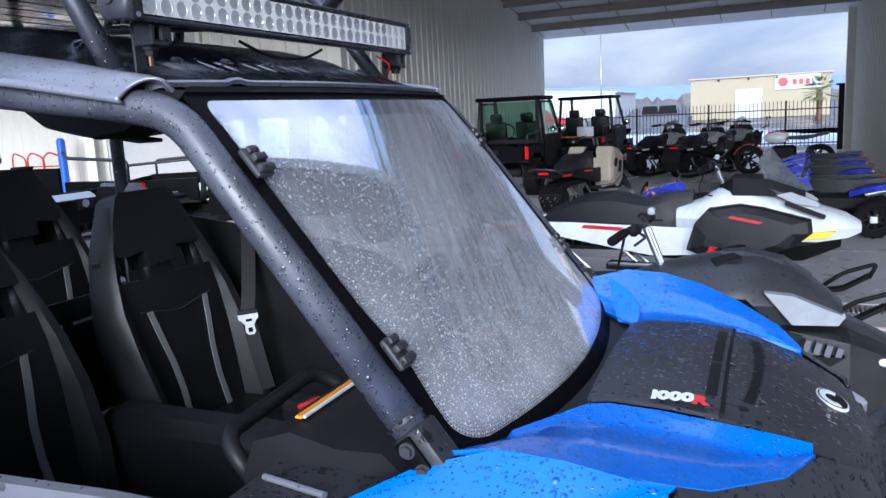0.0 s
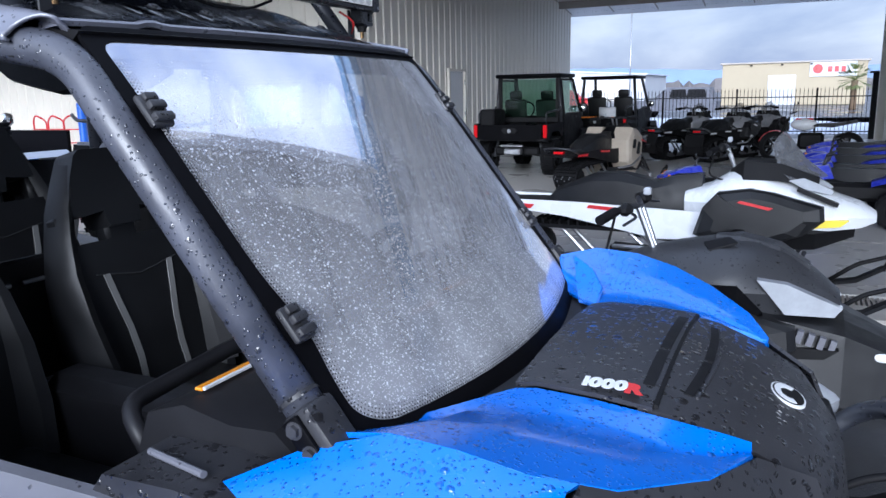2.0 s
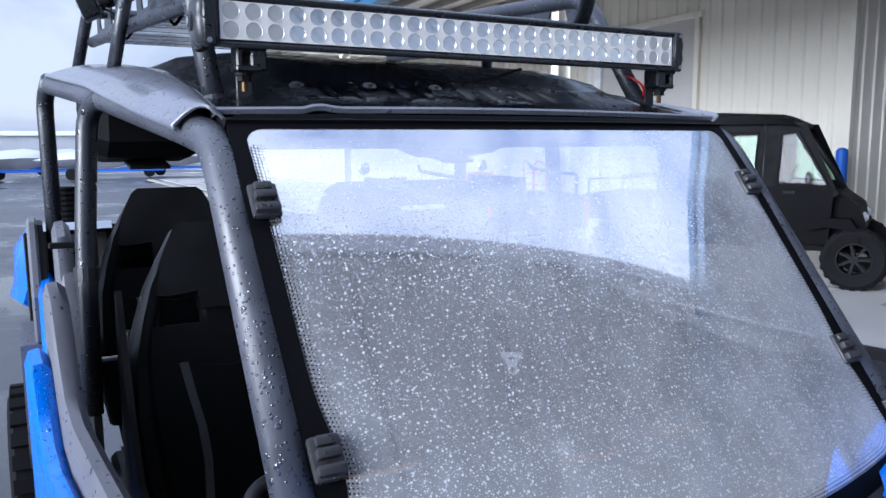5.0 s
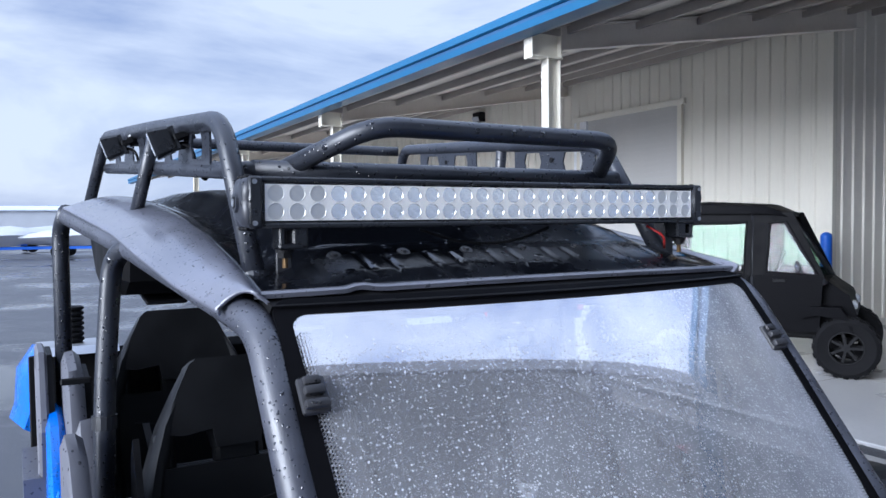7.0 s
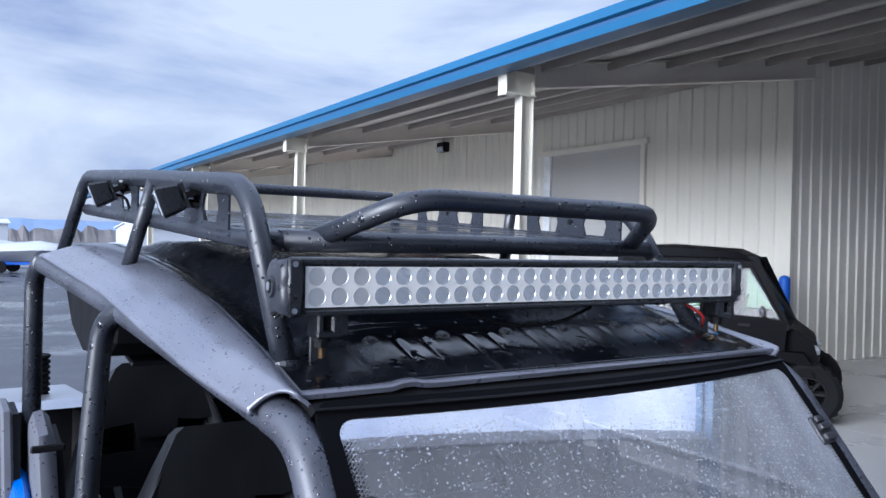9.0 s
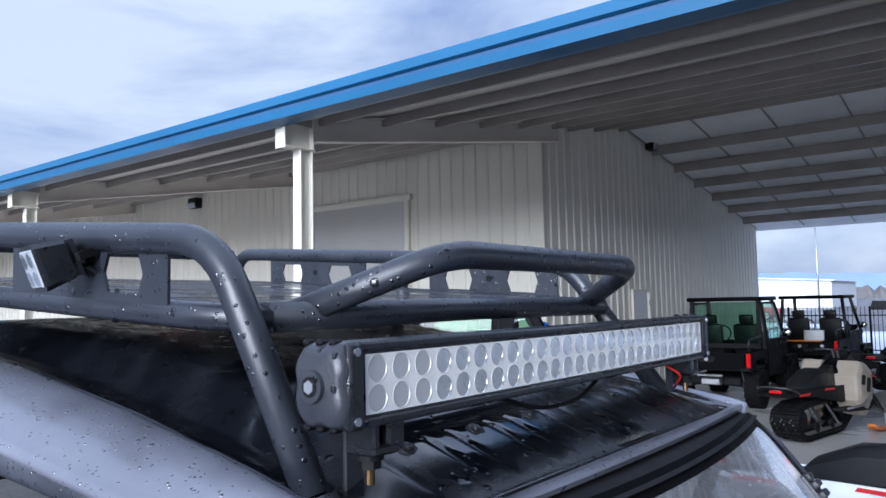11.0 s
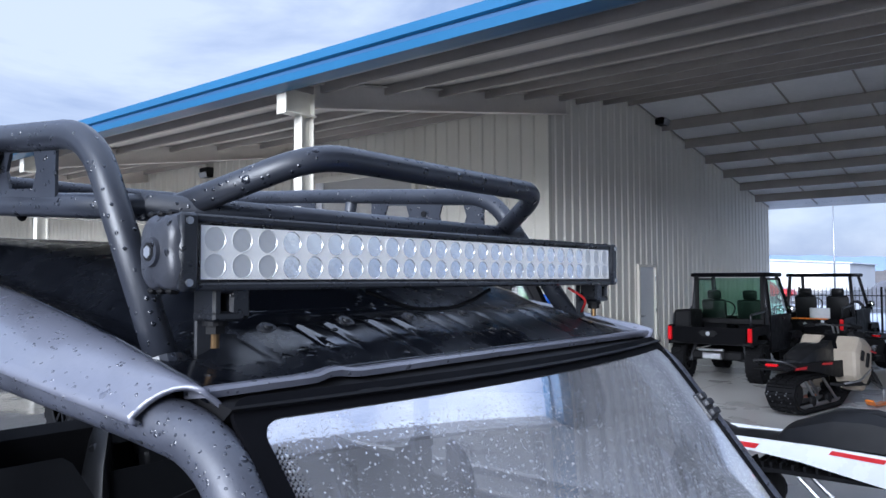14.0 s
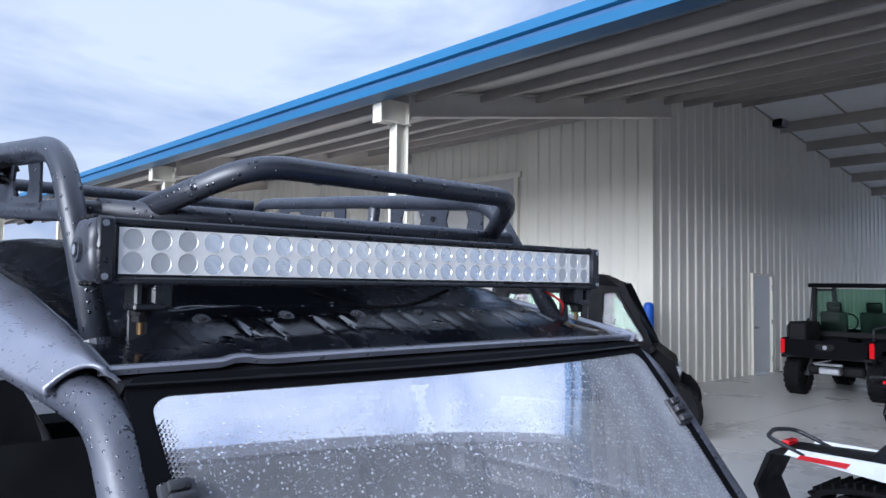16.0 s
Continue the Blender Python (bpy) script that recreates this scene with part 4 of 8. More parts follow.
PANEL = [(0.258, 0.271, 1.074, 1.090), (0.30, 0.274, 1.082, 1.098), (0.40, 0.280, 1.080, 1.098), (0.495, 0.284, 1.072, 1.090)]
strip("hood_panel", [[(x, lerp(-w, w, k / 12), lerp(ze, zc, 1 - (2 * k / 12 - 1) ** 2)) for k in range(13)] for x, w, ze, zc in PANEL], "plastic_wet", "charcoal hood lid spotted with rain")
NOSE = [(0.503, 0.285, 1.070, 1.088), (0.58, 0.275, 1.056, 1.070), (0.66, 0.268, 1.026, 1.036), (0.74, 0.250, 0.985, 0.998), (0.79, 0.225, 0.92, 0.935), (0.81, 0.20, 0.80, 0.81)]
strip("nose_panel", [[(x - 0.03 * (2 * k / 12 - 1) ** 2, lerp(-w, w, k / 12), lerp(ze, zc, 1 - (2 * k / 12 - 1) ** 2)) for k in range(13)] for x, w, ze, zc in NOSE], "plastic_wet", "charcoal front nose panel")


def fender(s):
    edge = [(0.145, 0.43, 1.058), (0.260, 0.276, 1.066), (0.30, 0.279, 1.073), (0.40, 0.285, 1.071), (0.50, 0.290, 1.062), (0.60, 0.276, 1.044), (0.645, 0.266, 1.032)]
    crest = [(0.085, 0.585, 1.085), (0.19, 0.600, 1.110), (0.30, 0.610, 1.110), (0.40, 0.605, 1.092), (0.50, 0.555, 1.068), (0.60, 0.43, 1.043), (0.648, 0.300, 1.028)]
    if s > 0:
        crest = [(x, y - 0.01, z + 0.034 - 0.09 * max(0.0, x - 0.19)) if x < 0.55 else (x, y, z) for x, y, z in crest]
    across = lambda f, dip: [tuple(lerp(a[i], b[i], f) - (dip if i == 2 else 0) for i in range(3)) for a, b in zip(edge, crest)]
    if s > 0:
        strip("wing_facet", [[(0.165, 0.445, 1.150), (0.225, 0.400, 1.128), (0.262, 0.345, 1.098)], [(0.185, 0.395, 1.082), (0.228, 0.350, 1.080), (0.262, 0.318, 1.078)], [(0.205, 0.345, 1.052), (0.235, 0.312, 1.060), (0.262, 0.290, 1.068)]], "blue", "inner blue facet of the hood wing", 0.006)
    strip("hood_wing", [[(x, s * y, z) for x, y, z in r] for r in (edge, across(0.2, 0.010), across(0.38, 0.018), across(0.43, 0.010), across(0.7, 0.006), crest)], "blue", "bright blue hood wing with rain beads")
    low = [(-0.30, 0.80, 0.88), (-0.14, 0.81, 0.90), (0.0, 0.825, 0.93), (0.14, 0.83, 0.95), (0.25, 0.82, 0.965), (0.34, 0.78, 0.98), (0.44, 0.640, 1.045)]
    top = [(-0.20, 0.745, 0.965), (-0.04, 0.690, 1.030), (0.07, 0.630, 1.078), (0.19, 0.600, 1.109), (0.30, 0.610, 1.109), (0.37, 0.607, 1.097), (0.455, 0.580, 1.080)]
    mid2 = [tuple(lerp(a[i], b[i], 0.5) + (0.020 if i == 2 else 0) for i in range(3)) for a, b in zip(top, low)]
    strip("fender", [[(x, s * y, z) for x, y, z in r] for r in (top, mid2, low)], "blue", "bright blue front fender")
    flare = [(-0.02, 0.80, 0.90), (0.14, 0.83, 0.95), (0.25, 0.82, 0.965), (0.34, 0.78, 0.98), (0.44, 0.640, 1.046), (0.456, 0.578, 1.082), (0.50, 0.555, 1.070), (0.60, 0.43, 1.045), (0.655, 0.295, 1.026), (0.74, 0.245, 0.985)]
    arch = [(-0.06, 0.84, 0.80), (0.15, 0.88, 0.86), (0.29, 0.88, 0.88), (0.42, 0.84, 0.88), (0.48, 0.80, 0.89), (0.54, 0.74, 0.90), (0.62, 0.60, 0.90), (0.70, 0.45, 0.89), (0.76, 0.34, 0.87), (0.79, 0.27, 0.86)]
    low2 = [(x * 1.01, y * 1.0, z - 0.25) for x, y, z in arch]
    strip("fender_flare", [[(x, s * y, z - 0.004) for x, y, z in r] for r in (flare, arch, low2)], "plastic_wet", "charcoal wheel flare and headlamp surround")


both(fender)
bm = B()
rings = []
for k in range(21):
    y = lerp(-0.64, 0.64, k / 20)
    q = (y / 0.64) ** 2
    rings.append([(0.145 - 0.10 * q, y, 1.025 + 0.030 * q), (0.275 - 0.16 * q, y, 1.040 + 0.02 * q), (0.275 - 0.16 * q, y, 1.0), (0.10 - 0.10 * q, y, 0.98)])
loft(bm, rings)
part("cowl", bm, "plastic", car, "charcoal cowl under the screen", smooth=True)
text("lettering", "1", 0.042, pose(0.371, -0.275, 1.0905, 6, 0, 1.5), "decal", car, "white hood numeral", 0.0006, 1.0, bold=0.0025)
text("lettering", "000", 0.042, pose(0.387, -0.2745, 1.0902, 6, 0, 1.5), "decal", car, "white hood numerals", 0.0006, 1.0, bold=0.0025)
text("lettering", "R", 0.042, pose(0.4475, -0.273, 1.0877, 6, 3, 1.5), "decal_red", car, "red R hood lettering", 0.0006, bold=0.003)

# hood details
def hood_z(x, y):
    """Height of the lid and nose panels."""
    rows = PANEL + NOSE
    for (xa, wa, ea, ca), (xb, wb, eb, cb) in zip(rows, rows[1:]):
        if x <= xb:
            t = max(0.0, (x - xa) / (xb - xa))
            w, e, c = lerp(wa, wb, t), lerp(ea, eb, t), lerp(ca, cb, t)
            return lerp(e, c, 1 - min(1.0, (y / w) ** 2))
    return rows[-1][2]


def ribbon(name, x, y0, y1, w, mat, lift=0.0015, lean=0.0):
    """A flat strip across the hood that follows its crown."""
    bm = B()
    rings = []
    for k in range(13):
        y = lerp(y0, y1, k / 12)
        xx = x + lean * y - 0.03 * (y / 0.28) ** 2 * (1 if x > 0.51 else 0)
        rings.append([(xx - w / 2, y, hood_z(x - w / 2, y) - 0.006), (xx - w / 2, y, hood_z(x - w / 2, y) + lift), (xx + w / 2, y, hood_z(x + w / 2, y) + lift), (xx + w / 2, y, hood_z(x + w / 2, y) - 0.006)])
    loft(bm, rings)
    return part(name, bm, mat, car)


ribbon("hood_joint", 0.499, -0.274, 0.274, 0.007, "black", 0.0008)
for y0, y1 in ((-0.215, -0.055), (-0.045, 0.205)):
    ribbon("vent_slot", 0.477, y0, y1, 0.020, "black")
    ribbon("vent_slot", 0.556, y0 * 0.94, y1 * 0.94, 0.016, "black")
ribbon("vent_rib", 0.571, -0.205, 0.205, 0.005, "plastic_wet", 0.004)


def oval(kx, ky, lo, hi, cut_a=0.0, cut_b=6.2832, x0=0.693, y0=-0.015):
    """A flat oval or oval arc lying on the sloping nose."""
    tilt = lambda x: 1.014 - 0.42 * (x - 0.70)
    arc = [lerp(cut_a, cut_b, i / 32) for i in range(33)]
    ring = [(x0 + kx * math.cos(a), y0 + ky * math.sin(a)) for a in (arc[:-1] if cut_b > 6.28 and cut_a == 0 else arc)]
    if not (cut_b > 6.28 and cut_a == 0):
        ring += [(x0 + kx * 0.55 * math.cos(a), y0 + ky * 0.55 * math.sin(a)) for a in reversed(arc)]
    return loft(B(), [[(x, y, tilt(x) + h) for x, y in ring] for h in (lo, hi)])


badge = part("badge", oval(0.030, 0.044, -0.004, 0.0065), "decal", car, "white-rimmed oval front badge")
part("badge_field", oval(0.0272, 0.0410, 0.002, 0.0073), "black", badge)
part("emblem", oval(0.024, 0.037, 0.002, 0.0082, 1.2, 5.4), "decal", badge)
# front bumper tubes
bm = B()
sweep(bm, bend([(0.60, 0.40, 0.62), (0.86, 0.40, 0.86), (0.93, 0.28, 0.90), (0.93, -0.28, 0.90), (0.86, -0.40, 0.86), (0.60, -0.40, 0.62)], 0.10), 0.021, 12)
part("bumper", bm, "tube", car, "black tubular front bumper", smooth=2)
bm = B()
box(bm, (0.66, 0, 0.72), (0.26, 0.62, 0.42), 0.05, None, 2)
part("grille", bm, "black", car, smooth=True)
for s in (-1, 1):
    bm = B()
    box(bm, (0.73, s * 0.36, 0.86), (0.10, 0.16, 0.07), 0.025, (0, 20, s * -30), 2)
    part("headlight", bm, "foil", car, "clear angular headlamp", smooth=True)


# LED light bar
bar = empty("light_bar", CAR @ pose(-0.455, -0.029, 1.852), "long black LED light bar with twin rows of lamps", "light bar")
HW = 0.534
bm = B()
slab(bm, [(0.0, -0.040), (0.0, -0.036), (-0.012, 0.044), (-0.02, 0.047), (-0.062, 0.038), (-0.070, 0.0), (-0.062, -0.038), (-0.012, -0.044)], 1, -HW - 0.004, HW + 0.004)
part("housing", bm, "housing", bar, "black finned aluminium housing")
bm = B()
for k in range(9):
    box(bm, (-0.066, 0, -0.034 + 0.0085 * k), (0.022, 2 * HW, 0.0028))
part("fin", bm, "housing", bar)
bm = B()
box(bm, (0.002, 0, 0.0405), (0.010, 2 * HW + 0.02, 0.010), 0.003)
box(bm, (0.002, 0, -0.0405), (0.010, 2 * HW + 0.02, 0.010), 0.003)
for s in (-1, 1):
    box(bm, (0.002, s * (HW + 0.004), 0), (0.010, 0.012, 0.088), 0.003)
part("bezel", bm, "housing", bar, smooth=True)
bm = B()
PW = (2 * HW - 0.012) / 27
for i in range(27):
    for r in (-1, 1):
        cy, cz = -HW + 0.006 + PW * (i + 0.5), r * 0.0160
        hole, rim = [], []
        for k in range(24):
            a = 2 * math.pi * k / 24
            ca, sa = math.cos(a), math.sin(a)
            q = 1 / max(abs(ca), abs(sa))
            hole.append(bm.verts.new((0.004, cy + 0.0146 * ca, cz + 0.0146 * sa)))
            rim.append(bm.verts.new((0.004, cy + PW / 2 * ca * q, cz + 0.0162 * sa * q)))
        for k in range(24):
            bm.faces.new((hole[k], hole[k - 1], rim[k - 1], rim[k]))
box(bm, (-0.016, 0, 0), (0.006, 2 * HW - 0.004, 0.066))
panel = part("reflector_panel", bm, "led_white", bar, "white reflector panel")


def cup_mesh(deep, hub):
    """A bowl of facets with a small hub."""
    rings = []
    for rad, xx in ((0.0152, 0.0004), (0.0150, 0.0016), (0.0144, 0.0010), (0.0130, -0.35 * deep), (0.0098, -0.76 * deep), (hub, -deep), (hub * 0.8, -deep + 0.0012), (0.0012, -deep + 0.002)):
        rings.append([(xx + 0.003, rad * math.cos(a), rad * math.sin(a)) for a in (2 * math.pi * k / 18 for k in range(18))])
    return loft(B(), rings)


cup0 = None
P27 = (2 * HW - 0.012) / 27
for i in range(27):
    for r in (-1, 1):
        y, z = -HW + 0.006 + P27 * (i + 0.5), r * 0.0160
        if cup0 is None:
            bm = cup_mesh(0.0085, 0.0050)
            cup0 = part("reflector_cup", bm, "reflector_soft", panel, "frosted round flood reflector", smooth=True)
            cup0.location = (0, y, z)
            cup1 = part("reflector_cup", cup_mesh(0.0115, 0.0042), "reflector", panel, "polished round spot reflector", smooth=True)
            cup1.location = (0, -HW + 0.006 + P27 * 3.5, z)
            # dark ball set low in the cup stands in for its dark lower reflection
            chip0 = part("emitter", ball(B(), (-0.0055, 0, -0.003), 0.0052, 10, (0.6, 1, 0.8)), "chip", panel, "dark LED chip with the cup's ground reflection in its colour", smooth=2)
            chip0.location = cup1.location
        else:
            if 3 <= i < 24:
                if (i, r) != (3, -1):
                    for src in (cup1, chip0):
                        o = src.copy()
                        scene.collection.objects.link(o)
                        o.location = (0, y, z)
                continue
            o = cup0.copy()
            scene.collection.objects.link(o)
            o.location = (0, y, z)
bm = B()
bm.faces.new([bm.verts.new((0.0062, y, z)) for y, z in ((-HW, -0.034), (HW, -0.034), (HW, 0.034), (-HW, 0.034))])
ln = part("lens", bm, "lens", bar, "clear front lens")
ln.visible_shadow = False


def led_end(s):
    """A cast end: fluted like a shell from the boss to the rim, notched along its edges."""
    bm = B()
    rings = []
    for dy, kx, fl in ((-0.004, 1.0, 0.0), (0.004, 1.02, 0.0), (0.008, 1.0, 0.2), (0.016, 0.96, 0.7), (0.022, 0.88, 1.0), (0.026, 0.70, 0.8)):
        ring = []
        for k in range(48):
            a = 2 * math.pi * k / 48
            ca, sa = math.cos(a), math.sin(a)
            q = (abs(ca) ** 5 + abs(sa) ** 5) ** -0.2
            w = q * kx * (1 - 0.085 * fl * (0.5 + 0.5 * math.cos(8 * a)))
            ring.append((-0.030 + 0.040 * w * ca, s * (HW + 0.008 + dy), 0.046 * w * sa))
        rings.append(ring)
    loft(bm, rings)
    end = part("end_cap", bm, "graphite", bar, "cast dark grey fluted end cap", smooth=True)
    bm = B()
    cyl(bm, (-0.034, s * (HW + 0.028), 0), (-0.034, s * (HW + 0.039), 0), 0.019, 0.017, 24)
    part("boss", bm, "graphite", end, smooth=True)
    bm = B()
    cyl(bm, (-0.034, s * (HW + 0.038), 0), (-0.034, s * (HW + 0.0395), 0), 0.011, seg=20)
    part("boss_recess", bm, "black", end)
    bm = B()
    cyl(bm, (-0.034, s * (HW + 0.037), 0), (-0.034, s * (HW + 0.0410), 0), 0.0075, seg=6)
    part("bolt", bm, "alu", end)
    bm = B()
    box(bm, (0.0045, s * (HW + 0.012), 0), (0.013, 0.024, 0.092), 0.004)
    part("corner_plate", bm, "housing", end, smooth=True)
    for z in (-0.036, 0.036):
        bm = B()
        cyl(bm, (0.009, s * (HW + 0.014), z), (0.0135, s * (HW + 0.014), z), 0.0045, seg=12)
        part("screw", bm, "alu", end)
    for x in (-0.056, -0.036, -0.016):
        for z in (-0.0455, 0.0455):
            bm = B()
            box(bm, (x, s * (HW + 0.018), z), (0.010, 0.016, 0.008), 0.003)
            part("notch", bm, "black", end)


both(led_end)


def led_mount(s):
    o = empty("light_bracket", CAR @ pose(-0.490, s * 0.505, 1.812), "black clamp bracket with a brass bolt under the light bar", "bracket", "light bar brackets")
    bm = B()
    box(bm, (0, 0.016 * s, -0.020), (0.044, 0.012, 0.044), 0.003)
    box(bm, (0, -0.018 * s, -0.020), (0.044, 0.030, 0.044), 0.004)
    box(bm, (0, 0, -0.004), (0.044, 0.044, 0.012), 0.003)
    box(bm, (0, 0, -0.038), (0.046, 0.046, 0.012), 0.003)
    part("clamp", bm, "housing", o)
    bm = B()
    box(bm, (-0.036, s * -0.004, -0.050), (0.006, 0.030, 0.105), 0.002)
    part("tab", bm, "tube_plain", o)
    bm = B()
    cyl(bm, (0, -0.005, -0.044), (0, -0.005, -0.060), 0.013, seg=6)
    cyl(bm, (0, -0.005, -0.044), (0, -0.005, -0.050), 0.016, seg=16)
    part("nut", bm, "black", o)
    bm = B()
    cyl(bm, (0, -0.005, -0.060), (0, -0.005, -0.078), 0.0055, seg=10)
    part("bolt", bm, "brass", o, "dull brass bolt end")
    bm = B()
    box(bm, (-0.046, s * -0.004, -0.100), (0.034, 0.03, 0.008), 0.003)
    part("foot", bm, "tube_plain", o)


both(led_mount)
wire = empty("wire", CAR @ pose(0, 0, 0), "thin black cable looping under the light bar", "cable")
bm = B()
sweep(bm, bend([(-0.50, 0.40, 1.80), (-0.47, 0.43, 1.775), (-0.50, 0.46, 1.745)], 0.02), 0.003, 6)
part("cable", bm, "decal_red", wire, "red wire", smooth=2)
bm = B()
sweep(bm, bend([(-0.50, 0.10, 1.80), (-0.49, 0.0, 1.770), (-0.50, -0.12, 1.768), (-0.51, -0.22, 1.80)], 0.05), 0.0035, 6)
part("cable", bm, "black", wire, smooth=2)

# roof rack
rack = empty("roof_rack", CAR @ pose(0, -0.033, 0) @ Matrix.Diagonal((1, 0.942, 1, 1)), "black tubular steel roof rack wet with rain", "roof rack")


def rack_side(s):
    bm = B()
    sweep(bm, bend([(-0.537, s * 0.553, 1.722), (-0.700 if s < 0 else -0.775, s * 0.567, 2.024 if s < 0 else 2.030), (-1.40, s * 0.600, 2.080), (-2.14, s * 0.64, 2.130), (-2.30, s * 0.700, 1.85)], 0.075, 7), 0.0215, 14)
    part("side_rail", bm, "tube", rack, smooth=2)
    bm = B()
    sweep(bm, [(-1.31, s * 0.598, 2.072), (-1.41, s * 0.645, 1.835)], 0.019, 12)
    part("leg", bm, "tube", rack, smooth=2)
    bm = B()
    sweep(bm, bend([(-0.655, s * 0.50, 1.922), (-0.74, s * 0.553, 1.926), (-1.40, s * 0.588, 1.972), (-2.18, s * 0.63, 2.02)], 0.05), 0.0185, 12)
    part("lower_rail", bm, "tube", rack, smooth=2)
    bm = B()
    cyl(bm, (-0.535, s * 0.553, 1.718), (-0.530, s * 0.553, 1.708), 0.030, seg=18)
    part("foot", bm, "tube", rack)

    def plate(x0, x1):
        n = 2
        bm = B()
        cell = (x1 - x0) / n
        yz = lambda x, k: (s * (lerp(0.566, 0.640, (x + 0.70) / -1.46) + 0.0), lerp(1.932, 2.026, (x + 0.70) / -1.46) + 0.088 * k)
        for c in range(n):
            a = x0 + cell * c
            W = cell / 2
            cx = a + W
            hx, h2 = abs(W) * 0.36, abs(W) * 0.46
            outer = [(-W, 0.5), (-W, 1), (W, 1), (W, 0.5), (W, 0), (-W, 0)]
            hexa = [(-h2, 0.5), (-hx, 0.82), (hx, 0.82), (h2, 0.5), (hx, 0.18), (-hx, 0.18)]
            sg = 1 if W > 0 else -1
            hexa = [(u * sg, v) for u, v in hexa]
            ov = [bm.verts.new((cx + u, *yz(cx + u, v))) for u, v in outer]
            hv = [bm.verts.new((cx + u, *yz(cx + u, v))) for u, v in hexa]
            fs = []
            for i in range(6):
                fs.append(bm.faces.new((ov[i], ov[(i + 1) % 6], hv[(i + 1) % 6], hv[i])))
        bmesh.ops.remove_doubles(bm, verts=bm.verts, dist=0.0005)
        bmesh.ops.recalc_face_normals(bm, faces=bm.faces)
        bmesh.ops.solidify(bm, geom=list(bm.faces), thickness=0.005)
        p = part("side_plate", bm, "tube", rack, "black steel plate with hexagonal cut-outs")
        bm = B()
        x = (x0 + x1) / 2
        y, z = yz(x, 0.55)
        cyl(bm, (x, y - 0.008 * s, z), (x, y + 0.014 * s, z), 0.009, seg=6)
        part("bolt", bm, "black", p)

    plate(-0.80, -1.22)
    plate(-1.48, -1.95)


both(rack_side)
bm = B()
sweep(bm, [(-0.665, -0.515, 1.923), (-0.690, 0, 1.926), (-0.665, 0.515, 1.923)], 0.0205, 14)
part("front_bar", bm, "tube", rack, smooth=2)
bm = B()
sweep(bm, bend([(-0.690, -0.440, 1.925), (-0.520, -0.302, 2.006), (-0.520, 0.366, 2.004), (-0.690, 0.470, 1.925)], 0.07, 7), 0.0205, 14)
part("hoop", bm, "tube", rack, "black front hoop rail", smooth=2)
bm = B()
sweep(bm, bend([(-2.17, -0.63, 2.125), (-2.22, -0.5, 2.13), (-2.22, 0.5, 2.13), (-2.17, 0.63, 2.125)], 0.06), 0.0205, 12)
part("rear_bar", bm, "tube", rack, smooth=2)
for k in range(9):
    x = -0.79 - 0.165 * k
    bm = B()
    box(bm, (x, 0, 1.934 + (-0.70 - x) * 0.064), (0.152, 2 * lerp(0.53, 0.60, k / 8), 0.016), 0.005, (0, 3.6, 0))
    part("deck_slat", bm, "deck", rack, "flat wet black deck slat")


def pod(x, y, z, yaw, pitch):
    o = empty("pod_light", CAR @ pose(x, y, z, 0, pitch, yaw), "small black square LED work lamp on the rack side", "work lamp", "rack work lamps")
    bm = B()
    loft(bm, [[(xx, h * a, h * b) for a, b in ((-1, -0.8), (-0.8, -1), (0.8, -1), (1, -0.8), (1, 0.8), (0.8, 1), (-0.8, 1), (-1, 0.8))] for xx, h in ((-0.028, 0.022), (-0.020, 0.029), (0.018, 0.034), (0.024, 0.034))])
    part("housing", bm, "housing", o)
    for k in range(5):
        bm = B()
        box(bm, (-0.020, -0.022 + 0.011 * k, 0), (0.026, 0.003, 0.054))
        part("fin", bm, "housing", o)
    bm = B()
    box(bm, (0.0255, 0, 0), (0.004, 0.058, 0.056), 0.003)
    face = part("lens", bm, "foil", o, "clear square lamp face")
    for a in (-1, 1):
        for b in (-1, 1):
            bm = B()
            cyl(bm, (0.0272, a * 0.014, b * 0.013), (0.0285, a * 0.014, b * 0.013), 0.011, seg=14)
            part("reflector_ring", bm, "chrome", face)
    bm = B()
    slab(bm, [(-0.030, -0.036), (-0.060, -0.030), (-0.060, 0.030), (-0.030, 0.036), (-0.026, 0.034), (-0.026, -0.034)], 2, -0.006, 0.006)
    cyl(bm, (-0.060, 0.0, -0.014), (-0.060, 0.0, 0.014), 0.014, seg=14)
    part("mount", bm, "black", o)
    bm = B()
    cyl(bm, (-0.060, 0.0, 0.013), (-0.060, 0.0, 0.020), 0.009, seg=6)
    part("bolt", bm, "alu", o)
    bm = B()
    sweep(bm, bend([(-0.028, 0.01, -0.012), (-0.055, 0.02, -0.030), (-0.050, 0.015, -0.085), (-0.056, 0.0, -0.115), (-0.075, -0.03, -0.10), (-0.10, -0.075, -0.075)], 0.025), 0.0042, 8)
    part("cable", bm, "black", o, smooth=2)


pod(-1.000, -0.632, 2.005, -100, 20)
pod(-1.60, -0.672, 2.045, -100, 20)

